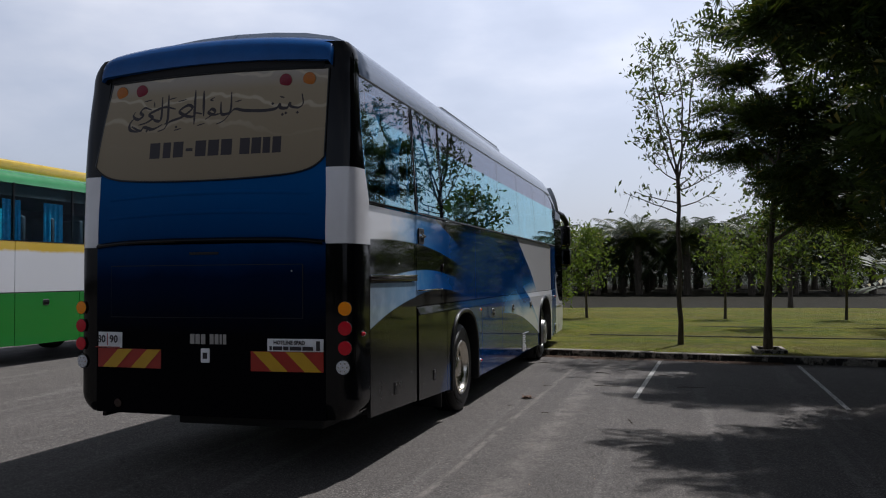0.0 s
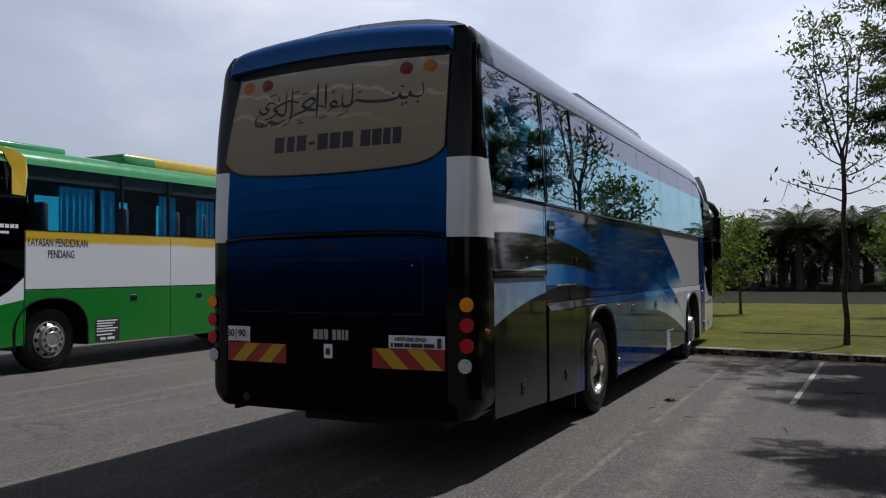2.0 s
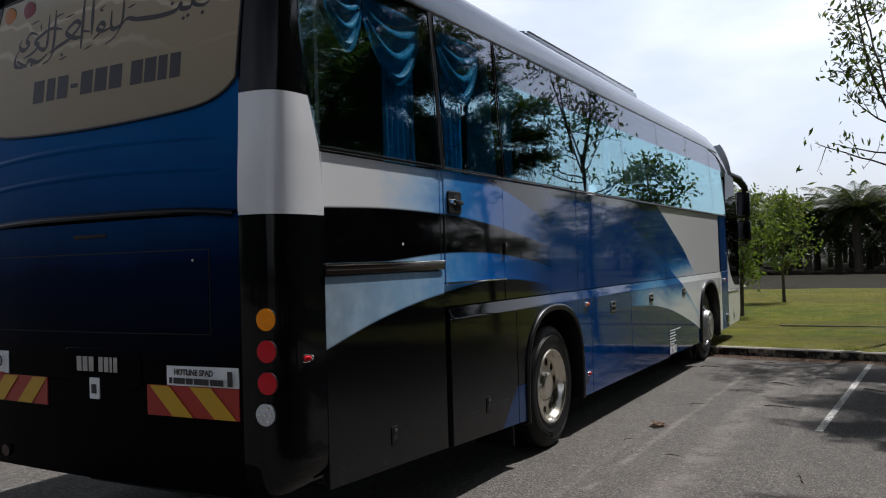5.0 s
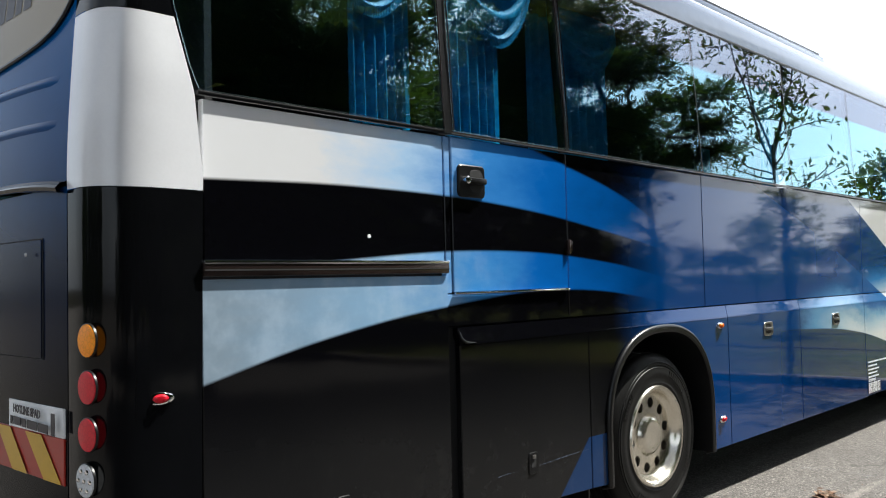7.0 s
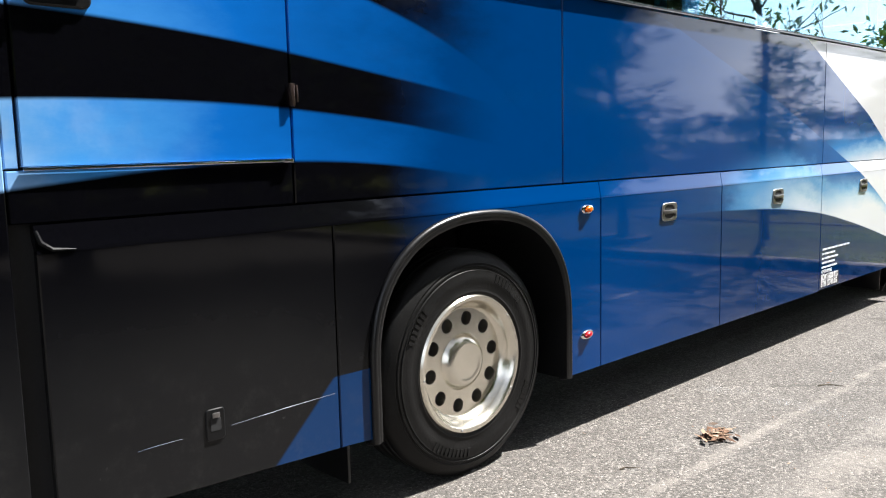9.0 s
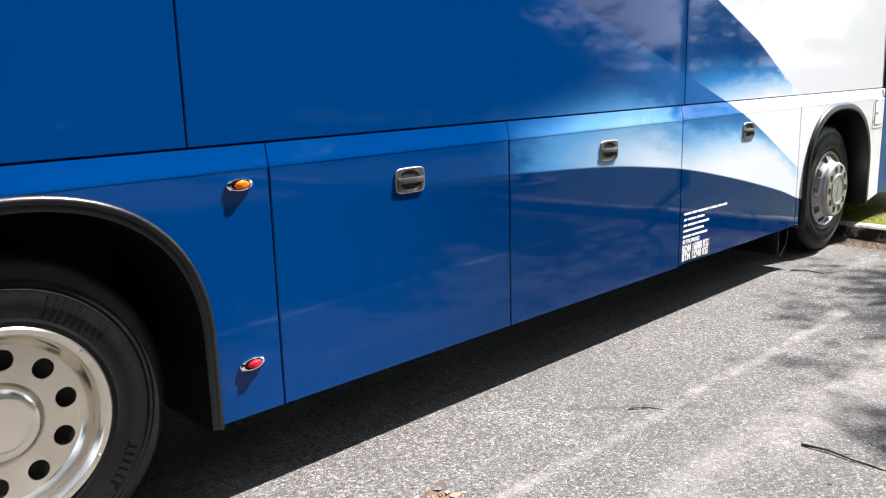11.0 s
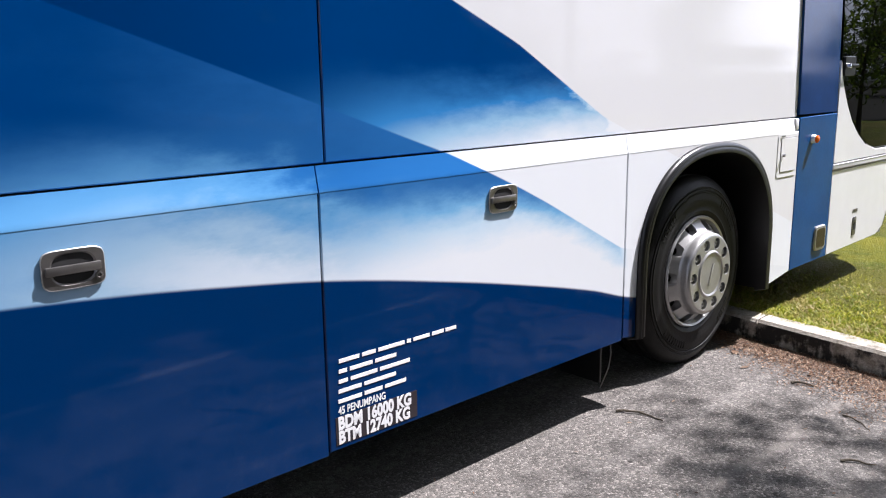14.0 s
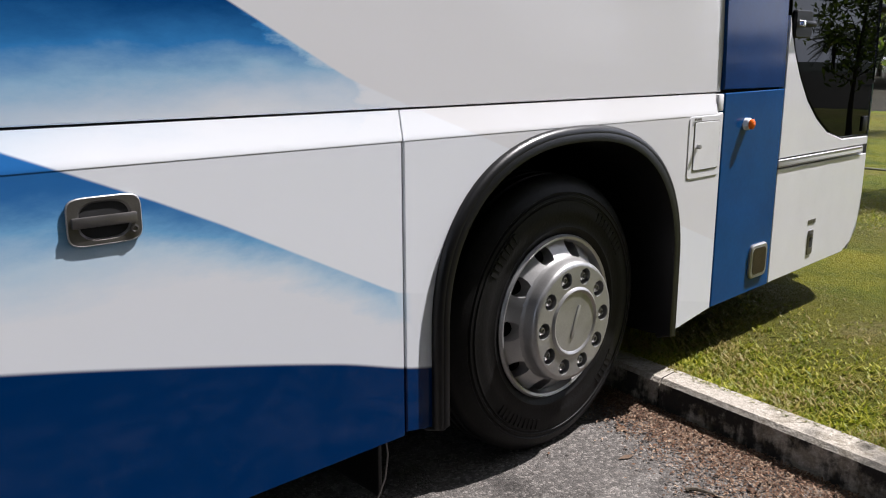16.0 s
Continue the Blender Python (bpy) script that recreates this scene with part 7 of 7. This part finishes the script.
for b in ((-2.46, -0.045, GFRONT + 0.3, 3.1, 0.5, 2.28), (-2.46, -0.045, 4.5, 9.3, 0.42, 2.28), (-2.46, -0.045, 10.65, 13.1, 0.48, 2.28), (-2.46, -0.045, 3.1, 4.5, 1.22, 2.28), (-2.46, -0.045, 9.3, 10.65, 1.22, 2.28), (-1.7, -0.8, 3.1, 10.65, 0.4, 1.22)):
    gpart("inner_frame", box(*b, bevel=0.01, seg=1), M_DARK)
gpart("cabin_ceiling", box(-2.40, -0.10, GFRONT + 0.4, 13.0, 3.12, 3.34), M_DARK)
for y0, y1 in ((3.3, 5.15), (6.1, 7.38), (7.62, 8.45), (8.72, 13.0)):
    gpart("far_curtain", box(-WIDTH + 0.11, -WIDTH + 0.14, y0, y1, 2.29, 3.13, bevel=0.01, seg=1), M_SEAT)
gpart("cab_bulkhead", box(-2.40, -0.06, 3.2, 3.28, 2.28, 3.34), M_DARK)
gpart("far_side_skirt", box(-WIDTH, -WIDTH + 0.03, GFRONT + 0.3, 13.2, 0.6, 2.28, bevel=0.005), M_GREEN)
gpart("tail_panel", box(-2.45, -0.05, 13.18, 13.25, 0.5, 3.4, bevel=0.02), M_GREENLOW)
rows = []
groof = []
for k in range(20):
    y = GFRONT + 0.25 + (13.2 - GFRONT - 0.25) * k / 19
    drop = 0.25 * max(0, (GFRONT + 1.4 - y) / 1.2) ** 2
    half = [(0.0, 0.0), (-0.012, 0.05), (-0.04, 0.12), (-0.10, 0.19), (-0.19, 0.25), (-0.32, 0.29), (-0.55, 0.32), (-0.85, 0.335), (-1.18, 0.34)]
    row = [(-0.06 + dx, y, 3.35 + dz - drop) for dx, dz in half]
    groof.append(row + [(-WIDTH - x, yy, z) for x, yy, z in reversed(row)])
gpart("roof", grid_surface(groof), M_GREENROOF, "green painted roof", 70)
gac = gpart("air_conditioner", box(-2.0, -0.48, 5.7, 9.3, 3.58, 3.86, bevel=0.09, seg=4), M_YELLOWPAINT, "yellow and green roof air conditioner", 50)
part("green_end", box(-2.005, -0.475, 5.66, 6.55, 3.58, 3.85, bevel=0.09, seg=4), M_GREENROOF, gac)
gpart("roof_pod", box(-2.0, -0.42, 2.6, 4.4, 3.56, 3.75, bevel=0.06, seg=3), M_GREENROOF)
for name, z0, z1, m in (("front_skirt", 0.42, 1.30, M_GREENLOW), ("windscreen", 1.31, 3.05, M_DOORGLASS), ("front_head", 3.06, 3.52, M_GREENROOF)):
    rows = []
    for k in range(7):
        z = z0 + (z1 - z0) * k / 6
        rows.append([(-WIDTH * i / 24, GFRONT + 0.30 * abs(2 * i / 24 - 1) ** 5 + 0.2 * max(0, (z - 1.6) / 1.7) ** 2, z) for i in range(25)])
    gpart(name, grid_surface(rows), m, smooth=60)
for y0, y1 in ((4.02, 4.75), (4.88, 5.20), (6.26, 6.46), (6.56, 6.70), (7.28, 7.8), (8.6, 9.2), (10.2, 10.9)):
    curtain(green, y0, y1, 2.30, 3.06, -0.16, max(2, int((y1 - y0) * 9)), 0.022)
for y in (3.75, 5.45, 6.75, 7.5, 8.3):
    seat = box(-0.62, -0.14, y - 0.05, y + 0.08, 2.28, 2.78, bevel=0.045, seg=3)
    gpart("seat_back", seat, M_SEAT, "dark coach seat back")
gpart("belt_rail", box(-0.03, -0.001, 3.28, 13.2, 2.286, 2.298, bevel=0.003), M_TRIM)
gpart("waist_line", box(-0.03, 0.001, 3.28, 13.2, 1.331, 1.344, bevel=0.003), M_TRIM)
rows = [[(d, G_AXLE + (y - G_AXLE) * s, HUB_Z + (z - HUB_Z) * s if z > 0.45 else z) for y, z in garch] for d, s in ((0.010, 1.01), (0.016, 0.99), (0.010, 0.965), (-0.08, 0.955), (-0.5, 0.955))]
gpart("wheel_arch", grid_surface(rows), M_RUBBER, smooth=60)
for yy, mm in ((G_AXLE, Matrix()), (G_REAR_AXLE, Matrix())):
    front_wheel(green, Matrix.Translation((-0.085, yy, HUB_Z)), M_STEEL)
    front_wheel(green, Matrix.Translation((-WIDTH + 0.085, yy, HUB_Z)) @ turned, M_CHROME)
for y in (5.50, 7.19):
    bay_handle(green, y, 1.145, M_TRIM)
gboard = gpart("notice_panel", sheet(rect(4.64, 5.17, 0.41, 0.80), flat_x(0.003), 0.003, 0.001), M_INK, "black notice panel with rows of small print", 0)
for i, z in enumerate((0.75, 0.705, 0.66, 0.615, 0.57, 0.51)):
    bars("print_bar", [(4.67, 4.67 + 0.46 - 0.06 * (i % 3))], z, z + 0.022, 0.0035, M_STICKER, gboard)
bars("print_bar", [(4.75, 4.86), (4.90, 5.06)], 0.43, 0.475, 0.0035, M_STICKER, gboard)
words("side_name", "YAYASAN PENDIDIKAN", 0.185, M_INK, green, Matrix.Translation((-0.0045, 3.31, 2.04)) @ ON_SIDE, 0.60, 0.002)
words("side_name", "PENDANG", 0.185, M_INK, green, Matrix.Translation((-0.0045, 3.69, 1.85)) @ ON_SIDE, 0.60, 0.002)
